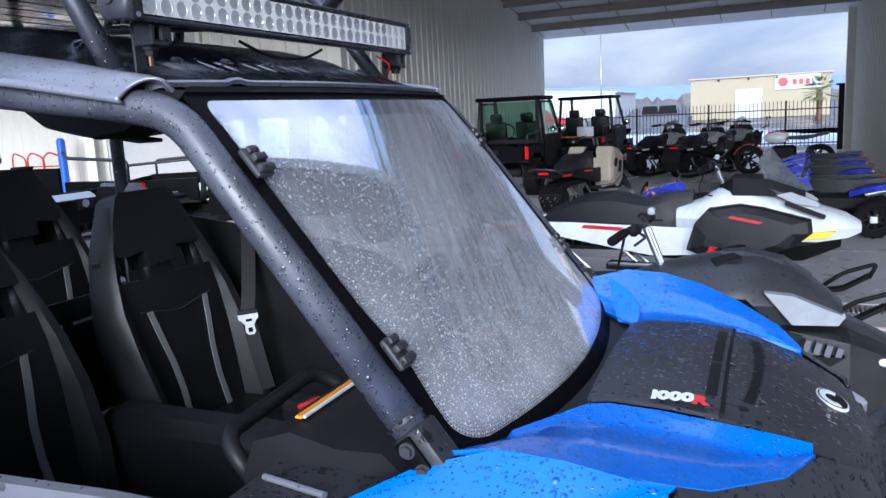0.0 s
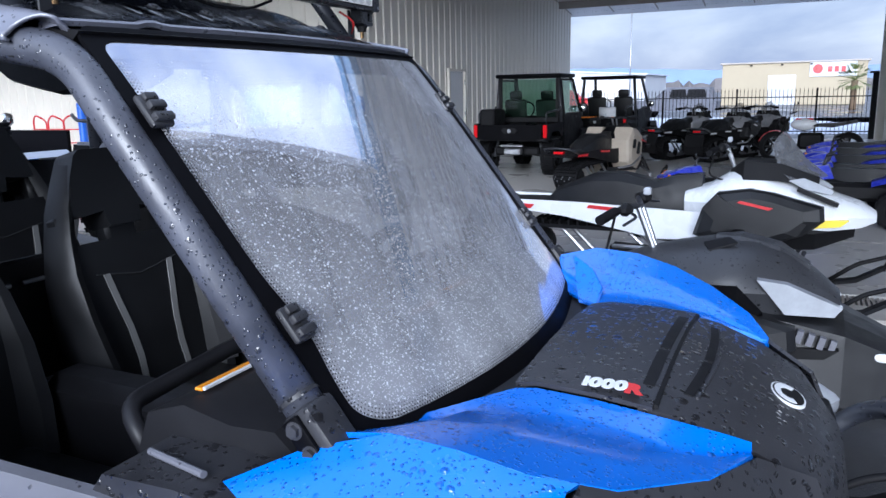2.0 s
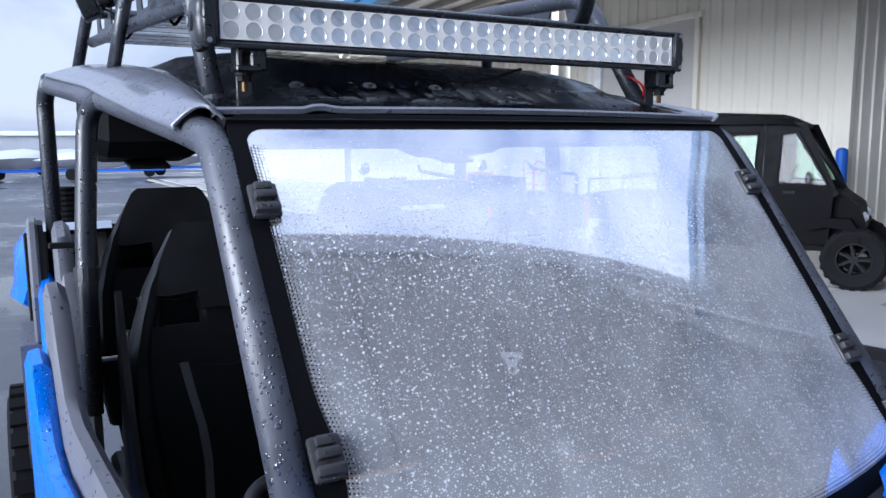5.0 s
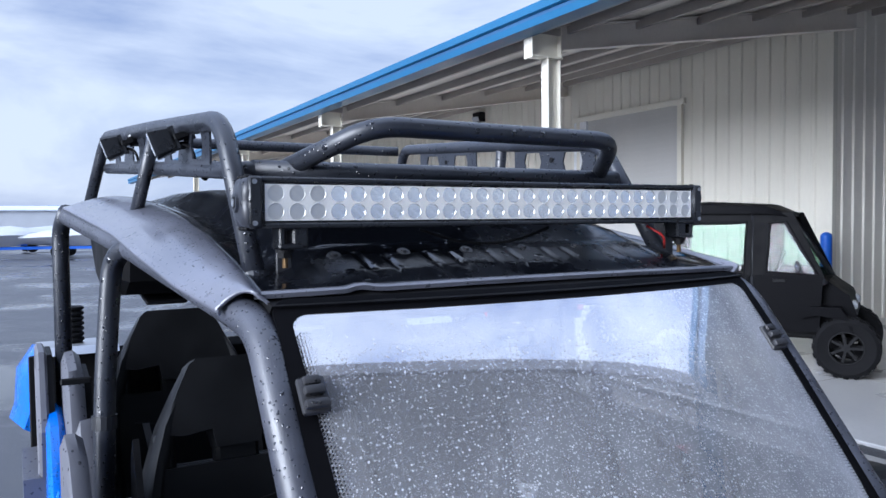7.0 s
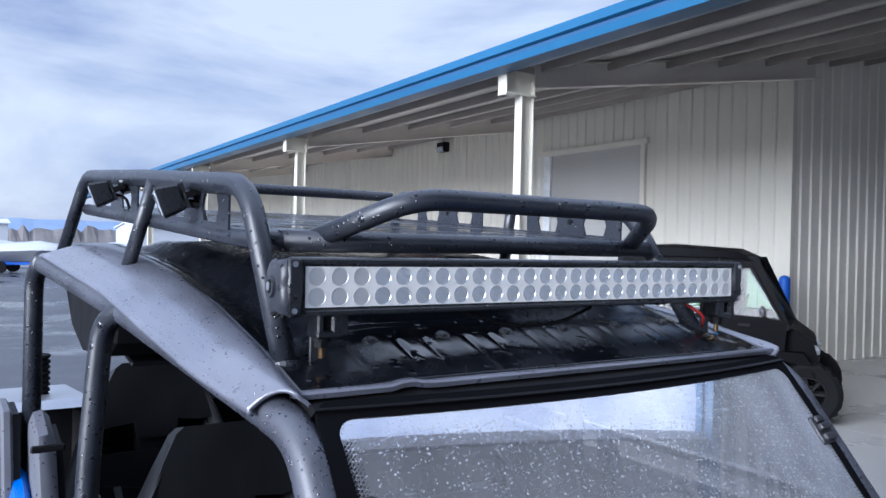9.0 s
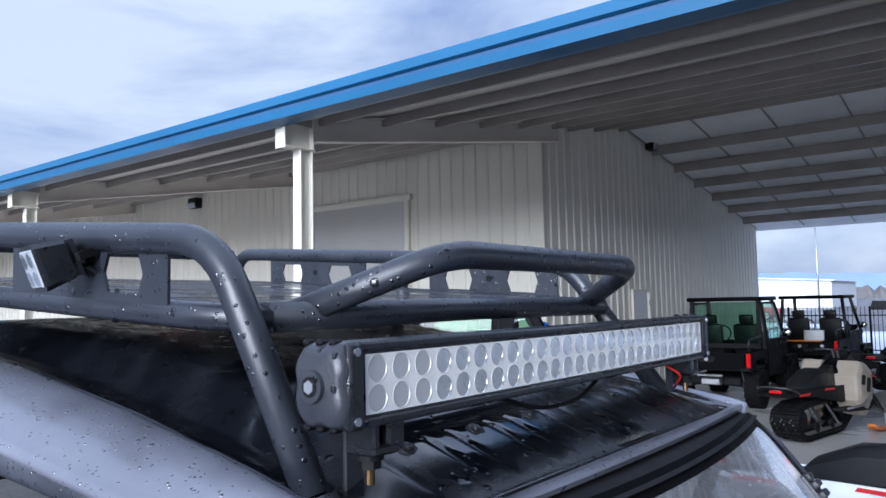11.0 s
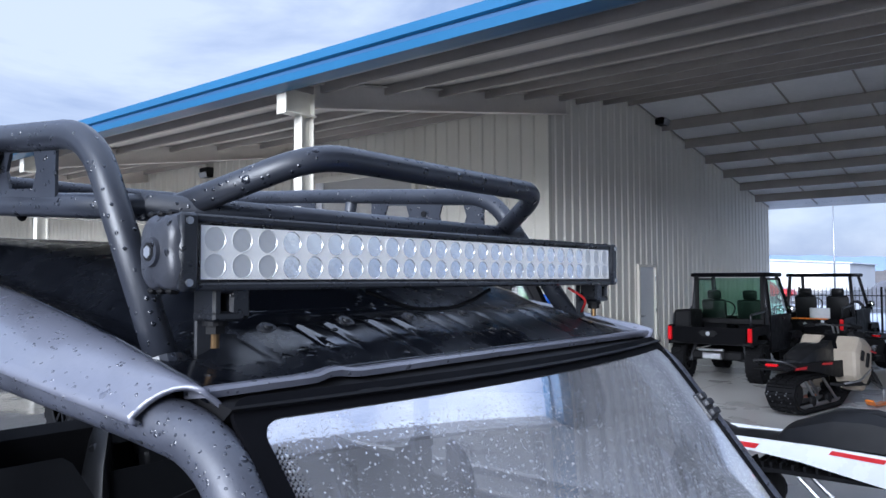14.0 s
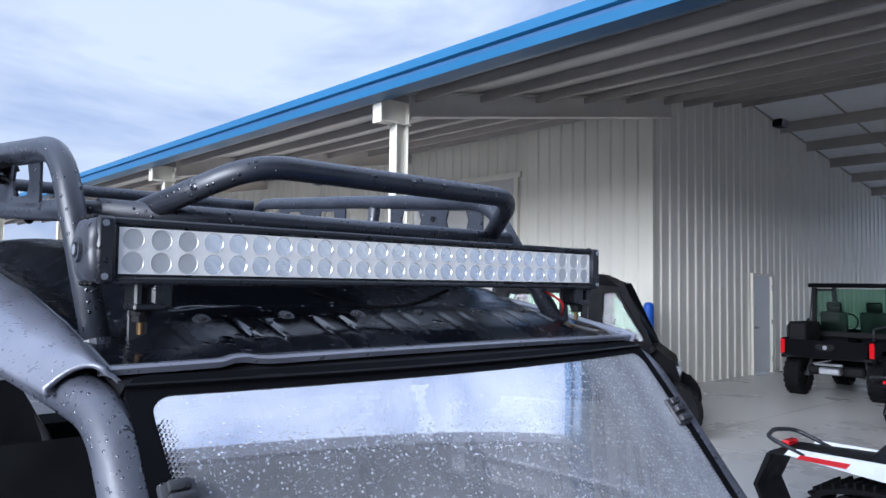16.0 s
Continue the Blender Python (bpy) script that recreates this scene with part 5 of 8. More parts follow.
# ---- cabin ----
def seat(name, x, y, z):
    o = empty(name, CAR @ pose(x, y, z), "black vinyl bucket seat with grey stripes and a pierced headrest", "seat", "bucket seats")
    T = pose(0, 0, 0, 0, -14, 0)

    def add(nm, bm, mat, label="", smooth=True):
        bmesh.ops.transform(bm, matrix=T, verts=bm.verts)
        return part(nm, bm, mat, o, label, smooth=smooth)

    bm = B()
    slab(bm, [(-0.235, 0.0), (-0.262, 0.30), (-0.262, 0.47), (-0.240, 0.560), (0.240, 0.560), (0.262, 0.47), (0.262, 0.30), (0.235, 0.0)], 0, -0.05, 0.045)
    soften(bm, 0.018)
    add("backrest", bm, "vinyl")
    for s in (-1, 1):
        bm = B()
        rings = []
        for z, yy, w, f in ((0.0, 0.240, 0.06, 0.12), (0.15, 0.262, 0.065, 0.12), (0.32, 0.272, 0.060, 0.10), (0.47, 0.262, 0.050, 0.075), (0.58, 0.236, 0.040, 0.060), (0.68, 0.205, 0.034, 0.050), (0.77, 0.160, 0.028, 0.044), (0.835, 0.125, 0.022, 0.040)):
            rings.append([(f * 0.9, s * (yy - w * 0.5), z), (f, s * yy, z), (f * 0.6, s * (yy + w * 0.40), z), (-0.05, s * (yy + w * 0.45), z), (-0.06, s * (yy - w * 0.3), z), (0.03, s * (yy - w), z)])
        loft(bm, rings)
        soften(bm, 0.006)
        add("bolster", bm, "vinyl_edge", "black vinyl bolster with a sewn seam")
    bm = B()
    slab(bm, [(-0.215, 0.655), (-0.165, 0.775), (-0.130, 0.845), (-0.108, 0.862), (0.108, 0.862), (0.130, 0.845), (0.165, 0.775), (0.215, 0.655), (0.155, 0.645), (0.075, 0.655), (0.065, 0.60), (-0.065, 0.60), (-0.075, 0.655), (-0.155, 0.645)], 0, -0.05, 0.045)
    soften(bm, 0.012)
    add("headrest", bm, "vinyl")
    for yy, w in ((0, 0.13), (-0.205, 0.06), (0.205, 0.06)):
        bm = B()
        box(bm, (-0.012, yy, 0.603), (0.065, w, 0.12), 0.013)
        add("headrest_strut", bm, "vinyl")
    bm = B()
    sweep(bm, [(0.047, -0.17, 0.455), (0.047, 0.0, 0.425), (0.047, 0.17, 0.455)], 0.003, 6)
    add("seam", bm, "belt")
    for s in (-1, 1):
        bm = B()
        pts = [(0.050, s * yy, z) for z, yy in ((0.45, 0.135), (0.36, 0.120), (0.26, 0.100), (0.16, 0.092), (0.03, 0.098))]
        rings = [[(x0, y0 - 0.012, z0), (x0, y0 + 0.012, z0)] for x0, y0, z0 in pts]
        shell(bm, rings, 0.004)
        add("stripe", bm, "stripe", "pale grey sewn stripe", smooth=False)
    bm = B()
    slab(bm, [(-0.235, -0.06), (-0.245, 0.02), (-0.20, 0.05), (0.20, 0.05), (0.245, 0.02), (0.235, -0.06)], 0, 0.02, 0.50)
    soften(bm, 0.03)
    part("cushion", bm, "vinyl", o, smooth=True)
    bm = B()
    box(bm, (0.2, 0, -0.20), (0.46, 0.44, 0.28), 0.03)
    part("base", bm, "black", o)
    return o


for nm, x, y, z in (("front_seat", -1.27, -0.372, 0.57), ("front_seat", -1.27, 0.372, 0.57), ("rear_seat", -2.00, -0.40, 0.64), ("rear_seat", -2.00, 0.40, 0.64)):
    seat(nm, x, y, z)


def belt(x):
    """Webbing from the pillar loop down to the hip, with a pierced tongue lying on it."""
    o = empty("seat_belt", CAR @ pose(x, 0, 0), "black seat belt webbing with a bright white buckle tongue", "seat belt", "seat belts")
    bm = B()
    rings = [[(xx - 0.016, yy - 0.020, zz), (xx + 0.016, yy + 0.020, zz + 0.004)] for xx, yy, zz in ((-0.085, 0.690, 1.30), (-0.05, 0.635, 1.16), (-0.012, 0.565, 1.02), (0.0, 0.530, 0.93), (0.03, 0.530, 0.80), (0.06, 0.535, 0.66))]
    shell(bm, rings, 0.003)
    part("webbing", bm, "belt", o)
    c = Vector((0.012, 0.520, 0.915))
    sideways, up = Vector((0.62, 0.78, 0.0)), Vector((-0.10, -0.03, 1.0))
    bm = B()
    outline = [(-0.036, 0.034), (-0.036, 0.016), (-0.026, 0.006), (-0.016, -0.008), (-0.018, -0.034), (-0.010, -0.044), (0.010, -0.044), (0.018, -0.034), (0.016, -0.008), (0.026, 0.006), (0.036, 0.016), (0.036, 0.034)]
    rings = []
    for off in (0.0, 0.007):
        nrm = Vector((0.78, -0.62, 0.05)) * off
        rings.append([c + sideways * a + up * b + nrm for a, b in outline])
    loft(bm, rings)
    tongue = part("tongue", bm, "white", o, "white buckle tongue")
    for a, b, w, h in ((0, 0.010, 0.022, 0.010), (0, -0.026, 0.016, 0.016)):
        bm = B()
        nrm = Vector((0.78, -0.62, 0.05))
        loft(bm, [[c + sideways * (a + p * w / 2) + up * (b + q * h / 2) + nrm * off for p, q in ((-1, -1), (1, -1), (1, 1), (-1, 1))] for off in (0.004, 0.0085)])
        part("slot", bm, "black", tongue)
    bm = B()
    loft(bm, [[c + sideways * (p * 0.034) + up * (0.040 + q * 0.007) + Vector((0.78, -0.62, 0.05)) * off for p, q in ((-1, -1), (1, -1), (1, 1), (-1, 1))] for off in (-0.003, 0.011)])
    part("guide", bm, "belt", tongue)


belt(-1.165)
belt(-1.90)

# dash
bm = B()
rings = []
for k in range(25):
    y = lerp(-0.60, 0.60, k / 24)
    q = abs(y / 0.6)
    bulge = 0.045 * math.exp(-((y - 0.33) / 0.16) ** 2)
    hump = 1.127 - 0.055 * q * q
    rings.append([(0.14 - 0.08 * q, y, 1.00), (0.085 - 0.06 * q, y, hump - 0.030), (0.02 - 0.03 * q, y, hump + 0.001), (-0.095, y, hump - 0.003), (-0.19, y, 1.088 + bulge), (-0.27, y, 1.062 + bulge * 0.8), (-0.30, y, 0.99), (-0.27, y, 0.80), (-0.10, y, 0.76), (0.10 - 0.06 * q, y, 0.80)])
loft(bm, rings)
dash = part("dashboard", bm, "plastic", car, "black moulded dashboard", smooth=True)
bm = B()
box(bm, (-0.205, -0.43, 1.093), (0.016, 0.24, 0.006), 0.002)
part("trim_strip", bm, "amber", dash, "orange and white trim strip")
bm = B()
box(bm, (-0.192, -0.43, 1.096), (0.006, 0.24, 0.006), 0.001)
part("trim_strip", bm, "decal", dash, "thin white trim strip")
bm = B()
sweep(bm, bend([(-0.30, -0.58, 0.98), (-0.37, -0.56, 1.04), (-0.385, -0.22, 1.055), (-0.30, -0.18, 0.99)], 0.05), 0.017, 10)
part("grab_bar", bm, "plastic", dash, "black passenger grab bar", smooth=2)
STICKER = [(-0.005, -0.150), (0.003, -0.044), (-0.055, -0.027), (-0.022, 0.050), (-0.003, 0.166), (-0.050, 0.125), (-0.085, 0.0), (-0.089, -0.109)]
bm = B()
ring = [[bm.verts.new((lerp(x, -0.045, f), lerp(y, 0.0, f), 1.133)) for x, y in STICKER] for f in (0.0, 0.15)]
for i in range(8):
    j = (i + 1) % 8
    bm.faces.new((ring[0][i], ring[0][j], ring[1][j], ring[1][i]))
part("sticker", bm, "decal", dash, "white outlined warning sticker")
for (xa, ya), (xb, yb) in ((STICKER[0], STICKER[1]), (STICKER[3], STICKER[4])):
    bm = B()
    v = [bm.verts.new(p) for p in ((xa, ya, 1.1345), (xb, yb, 1.1345), (xb - 0.016, yb, 1.1345), (xa - 0.016, ya, 1.1345))]
    bm.faces.new(v)
    part("sticker", bm, "amber", dash, "orange sticker stripe")
sw = empty("steering_wheel", CAR @ pose(-0.40, 0.335, 1.07, 0, -58, 0), "black steering wheel ahead of the driver seat", "steering wheel")
bm = B()
sweep(bm, [(0.165 * math.cos(a), 0.18 * math.sin(a), 0) for a in (2 * math.pi * i / 32 for i in range(32))], 0.016, 10, closed=True)
part("rim", bm, "vinyl", sw, smooth=2)
bm = B()
for a in (0.5, 2.64, 4.71):
    box(bm, (0.08 * math.cos(a), 0.09 * math.sin(a), -0.01), (0.15, 0.04, 0.014), 0.005, (0, 0, math.degrees(a)))
cyl(bm, (0, 0, -0.03), (0, 0, 0.012), 0.05, seg=20)
part("spoke_ring", bm, "black", sw, smooth=True)
bm = B()
cyl(bm, (0, 0, -0.03), (-0.0, 0, -0.22), 0.03)
part("steering_column", bm, "black", sw)

# tub, console, bulkhead
bm = B()
box(bm, (-1.05, 0, 0.34), (2.7, 1.30, 0.10), 0.02)
part("floor_pan", bm, "black", car)
bm = B()
box(bm, (-0.75, 0, 0.62), (1.1, 0.16, 0.34), 0.04)
part("console", bm, "plastic", car, smooth=True)
bm = B()
box(bm, (-0.60, 0.02, 0.84), (0.10, 0.09, 0.07), 0.02)
part("selector", bm, "black", car)
bm = B()
box(bm, (-0.56, 0.0, 0.872), (0.05, 0.05, 0.014), 0.004, (0, -20, 0))
part("switch", bm, "red", car, "red selector switch")
bm = B()
box(bm, (-2.26, 0, 0.95), (0.06, 1.30, 0.80), 0.03)
part("bulkhead", bm, "black", car)
bm = B()
box(bm, (-1.47, 0, 0.90), (0.03, 1.30, 0.4), 0.01)
part("seat_divider", bm, "black", car)
for s in (-1, 1):
    bm = B()
    sweep(bm, [(-1.44, s * 0.72, 1.03), (-1.44, s * 0.02, 1.03)], 0.007, 10)
    part("cross_bar", bm, "alu", car)
    # roof-mounted speaker pod and shock boot at the rear pillar
    bm = B()
    loft(bm, [[(lerp(-1.72, x, k), s * y, z + d) for x, z in ((-2.12, 1.762), (-1.93, 1.645), (-1.84, 1.625), (-1.68, 1.594), (-1.50, 1.610), (-1.40, 1.655), (-1.37, 1.745), (-1.40, 1.80), (-2.05, 1.81))] for k, y, d in ((0.94, 0.40, 0.012), (1.0, 0.43, 0.0), (1.0, 0.66, 0.0), (0.94, 0.70, 0.012))])
    pod = part("overhead_pod", bm, "black", car, "black moulded overhead speaker pod")
    bm = B()
    box(bm, (-1.66, s * 0.54, 1.598), (0.26, 0.12, 0.014), 0.004, (0, 8, 0))
    part("pod_latch", bm, "plastic", pod)
    bm = B()
    loft(bm, [[(-2.50 + r * math.cos(2 * math.pi * q / 14), s * 0.742 + r * math.sin(2 * math.pi * q / 14), 1.305 + 0.0052 * k) for q in range(14)]
              for k, r in enumerate([0.036, 0.044, 0.046, 0.044] * 9)])
    part("intake_boot", bm, "rubber", car, "ribbed black intake boot")


def door(s):
    """Front and rear half door of one side."""
    def ring_wall(top, y_in, y_out, drop, mat, name, label, parent=car, crown=0.012, sway=0.0):
        bm = B()
        rings = []
        for x, z in top:
            a, b = y_in - sway * (x + 0.55), y_out - sway * (x + 0.55)
            rings.append([(x, s * a, z - drop), (x, s * a, z - 0.015), (x, s * lerp(a, b, 0.35), z + crown * 0.4), (x, s * lerp(a, b, 0.8), z), (x, s * b, z - 0.03), (x, s * b, z - drop)])
        loft(bm, rings)
        return part(name, bm, mat, parent, label, smooth=True)

    front = [(-0.06, 0.975), (-0.20, 0.995), (-0.45, 1.012), (-0.70, 1.016), (-0.90, 1.024), (-1.00, 1.065), (-1.06, 1.16), (-1.11, 1.27), (-1.17, 1.31)]
    d = ring_wall(front, 0.742, 0.793, 0.46, "greytrim", "door", "grey moulded front half door", crown=0.004, sway=0.10)
    skin = [(x + 0.02, z - lerp(0.03, 0.16, k / 8)) for k, (x, z) in enumerate(front)]
    ring_wall(skin, 0.794, 0.846, 0.44, "blue", "outer_panel", "bright blue outer skin", d, sway=0.10)
    bm = B()
    box(bm, (-1.10, s * 0.842, 0.90), (0.06, 0.014, 0.05), 0.006)
    part("latch", bm, "black", d)
    rear = [(-1.23, 1.19), (-1.29, 1.31), (-1.36, 1.16), (-1.46, 1.06), (-1.56, 1.07), (-1.64, 1.22), (-1.74, 1.36), (-1.92, 1.395), (-1.97, 1.34)]
    d = ring_wall(rear, 0.758, 0.812, 0.40, "greytrim", "door", "grey moulded rear half door")
    skin = [(x - 0.01, z - 0.17) for x, z in rear]
    ring_wall(skin, 0.813, 0.865, 0.40, "blue", "outer_panel", "bright blue outer skin", d)
    bm = B()
    slab(bm, [(-0.10, 0.93), (-0.45, 0.885), (-0.72, 0.84), (-0.92, 0.85), (-1.02, 0.97), (-1.19, 1.27), (-1.235, 1.20), (-1.235, 0.40), (-0.10, 0.40)], 1, s * 0.674, s * 0.690)
    soften(bm, 0.006)
    part("door_liner", bm, "black", car, "black inner door liner")
    bm = B()
    slab(bm, [(-1.22, 1.16), (-1.46, 1.04), (-1.58, 1.06), (-1.75, 1.32), (-1.93, 1.35), (-1.95, 0.45), (-1.22, 0.45)], 1, s * 0.738, s * 0.757)
    part("door_liner", bm, "black", car, "black inner door liner")
    if s > 0:
        bm = B()
        slab(bm, [(-1.62, 1.28), (-1.30, 1.235), (-0.95, 1.19), (-0.70, 1.13), (-0.52, 0.98), (-0.48, 0.84), (-0.72, 0.80), (-1.02, 0.90), (-1.30, 0.98), (-1.62, 1.04)], 1, 0.742, 0.756)
        soften(bm, 0.006)
        part("upper_panel", bm, "black", car, "black upper door panel")
    bm = B()
    box(bm, (-1.66, s * 0.785, 1.345), (0.012, 0.085, 0.02), 0.004)
    part("seam", bm, "black", d)


both(door)
# sill pieces by the pillar foot
for s in (-1, 1):
    bm = B()
    slab(bm, [(0.10, 1.02), (-0.08, 1.035), (-0.22, 1.030), (-0.26, 0.98), (-0.10, 0.95), (0.10, 0.95)], 1, s * 0.52, s * 0.74)
    soften(bm, 0.012)
    part("fender_inner", bm, "plastic_wet", car, "black ledge beaded with rain", smooth=True)
    bm = B()
    sweep(bm, [(-0.20, s * 0.665, 1.036), (-0.06, s * 0.700, 1.043)], 0.006, 8)
    part("ledge_seam", bm, "greytrim", car)
    # rear body
    bm = B()
    loft(bm, [[(x, s * 0.58, z + 1.28), (x, s * (w - 0.07), z + 1.33), (x, s * (w - 0.01), z + 1.24), (x, s * w, z + 1.10), (x, s * (w + 0.02), z + 1.04), (x, s * (w - 0.05), z + 1.0), (x, s * 0.58, z + 1.0)]
              for x, w, z in ((-2.40, 0.90, 0.0), (-2.50, 0.93, 0.01), (-2.64, 0.95, 0.0), (-2.95, 0.93, -0.05), (-3.02, 0.88, -0.08))])
    soften(bm, 0.012)
    part("rear_fender", bm, "blue", car, "bright blue rear fender", smooth=True)
    bm = B()
    slab(bm, [(-2.20, 1.34), (-2.24, 1.365), (-2.90, 1.30), (-2.90, 1.27), (-2.40, 1.33)], 1, s * 0.60, s * 0.86)
    part("fender_cap", bm, "alu", car, "pale grey bed rail cap")
    grille = [(-1.96, 1.385), (-2.16, 1.385), (-2.20, 1.30), (-2.06, 0.96), (-1.86, 1.02), (-1.83, 1.16)]
    bm = B()
    slab(bm, grille, 1, s * 0.835, s * 0.862)
    g = part("intake_frame", bm, "black", car, "black side intake")
    bm = B()
    sweep(bm, [(x, s * 0.868, z) for x, z in grille], 0.016, 6, closed=True)
    part("grille_rim", bm, "greytrim", g)
    bm = B()
    for i in range(7):
        for j in range(12):
            cx, cz = -1.86 - 0.046 * i - 0.023 * (j % 2), 1.02 + 0.032 * j
            lo = lerp(-1.85, -1.98, (cz - 1.02) / 0.36)
            hi = lerp(-2.06, -2.17, (cz - 1.02) / 0.36)
            if hi < cx < lo - 0.01:
                sweep(bm, [(cx + 0.021 * math.cos(q), s * 0.866, cz + 0.019 * math.sin(q)) for q in (math.pi / 6 + math.pi * w / 3 for w in range(6))], 0.0035, 4, closed=True)
    part("honeycomb", bm, "greytrim", g, "grey honeycomb mesh")["kind"] = "stuff"
    bm = B()
    slab(bm, [(-1.95, 0.98), (-2.14, 0.95), (-2.36, 0.98), (-2.30, 0.84), (-2.16, 0.62), (-2.02, 0.52), (-1.95, 0.60)], 1, s * 0.80, s * 0.93)
    soften(bm, 0.015)
    part("mud_guard", bm, "greytrim", car, "grey moulded mud guard", smooth=True)
    # inner bed wall
    bm = B()
    slab(bm, [(-2.16, 1.20), (-2.42, 1.29), (-2.92, 1.25), (-2.92, 0.90), (-2.16, 0.90)], 1, s * 0.535, s * 0.575)
    box(bm, (-2.378, s * 0.73, 1.11), (0.02, 0.34, 0.42), 0.004)
    part("bed_wall", bm, "black", car, "black inner bed wall")
bm = B()
box(bm, (-2.52, 0, 1.0), (0.74, 1.16, 0.22), 0.03)
part("cargo_box", bm, "plastic", car, smooth=True)


def wheel_mesh(r, w, rim_r, rim_mat, parent, c, name="wheel", lugs=26):
    """Tyre with tread blocks, rim with spokes. c: the hub, its axle along y."""
    wobj = part(name, loft(B(), [[(c[0] + rr * math.cos(a), c[1] + yy, c[2] + rr * math.sin(a)) for a in (2 * math.pi * k / 28 for k in range(28))]
                                 for rr, yy in ((rim_r, -w * 0.40), (r * 0.86, -w * 0.52), (r * 0.965, -w * 0.44), (r * 0.975, 0), (r * 0.965, w * 0.44), (r * 0.86, w * 0.52), (rim_r, w * 0.40))], caps=False), "rubber", parent, "black knobbly tyre", smooth=True)
    bm = B()
    for k in range(lugs):
        a = 2 * math.pi * k / lugs
        for i, yy in enumerate((-0.34, 0.0, 0.34)):
            aa = a + (0.5 if i == 1 else 0) * 2 * math.pi / lugs
            box(bm, (c[0] + r * 0.985 * math.cos(aa), c[1] + yy * w, c[2] + r * 0.985 * math.sin(aa)), (r * 0.05, w * 0.27, r * 0.15), 0, (0, -math.degrees(aa), 0))
    part("tread", bm, "rubber", wobj)
    bm = B()
    for sy in (-1, 1):
        sweep(bm, [(c[0] + rim_r * math.cos(a), c[1] + sy * w * 0.40, c[2] + rim_r * math.sin(a)) for a in (2 * math.pi * k / 24 for k in range(24))], rim_r * 0.06, 6, closed=True)
        for k in range(7):
            a = 2 * math.pi * k / 7
            box(bm, (c[0] + rim_r * 0.58 * math.cos(a), c[1] + sy * w * 0.34, c[2] + rim_r * 0.58 * math.sin(a)), (rim_r * 0.75, w * 0.05, rim_r * 0.16), 0, (0, -math.degrees(a), 0))
    cyl(bm, (c[0], c[1] - w * 0.38, c[2]), (c[0], c[1] + w * 0.38, c[2]), rim_r * 0.26, seg=12)
    part("rim", bm, rim_mat, wobj)
    return wobj


for x in (0.42, -2.48):
    for s in (-1, 1):
        wheel_mesh(0.36, 0.26, 0.18, "black", car, (x, s * (0.80 if x > 0 else 0.87), 0.33))
bm = B()
for x in (0.42, -2.48):
    cyl(bm, (x, -0.60, 0.34), (x, 0.60, 0.34), 0.03)
    for s in (-1, 1):
        cyl(bm, (x, s * 0.55, 0.36), (x + 0.05, s * 0.35, 0.85), 0.03)
part("suspension", bm, "tube_plain", car)

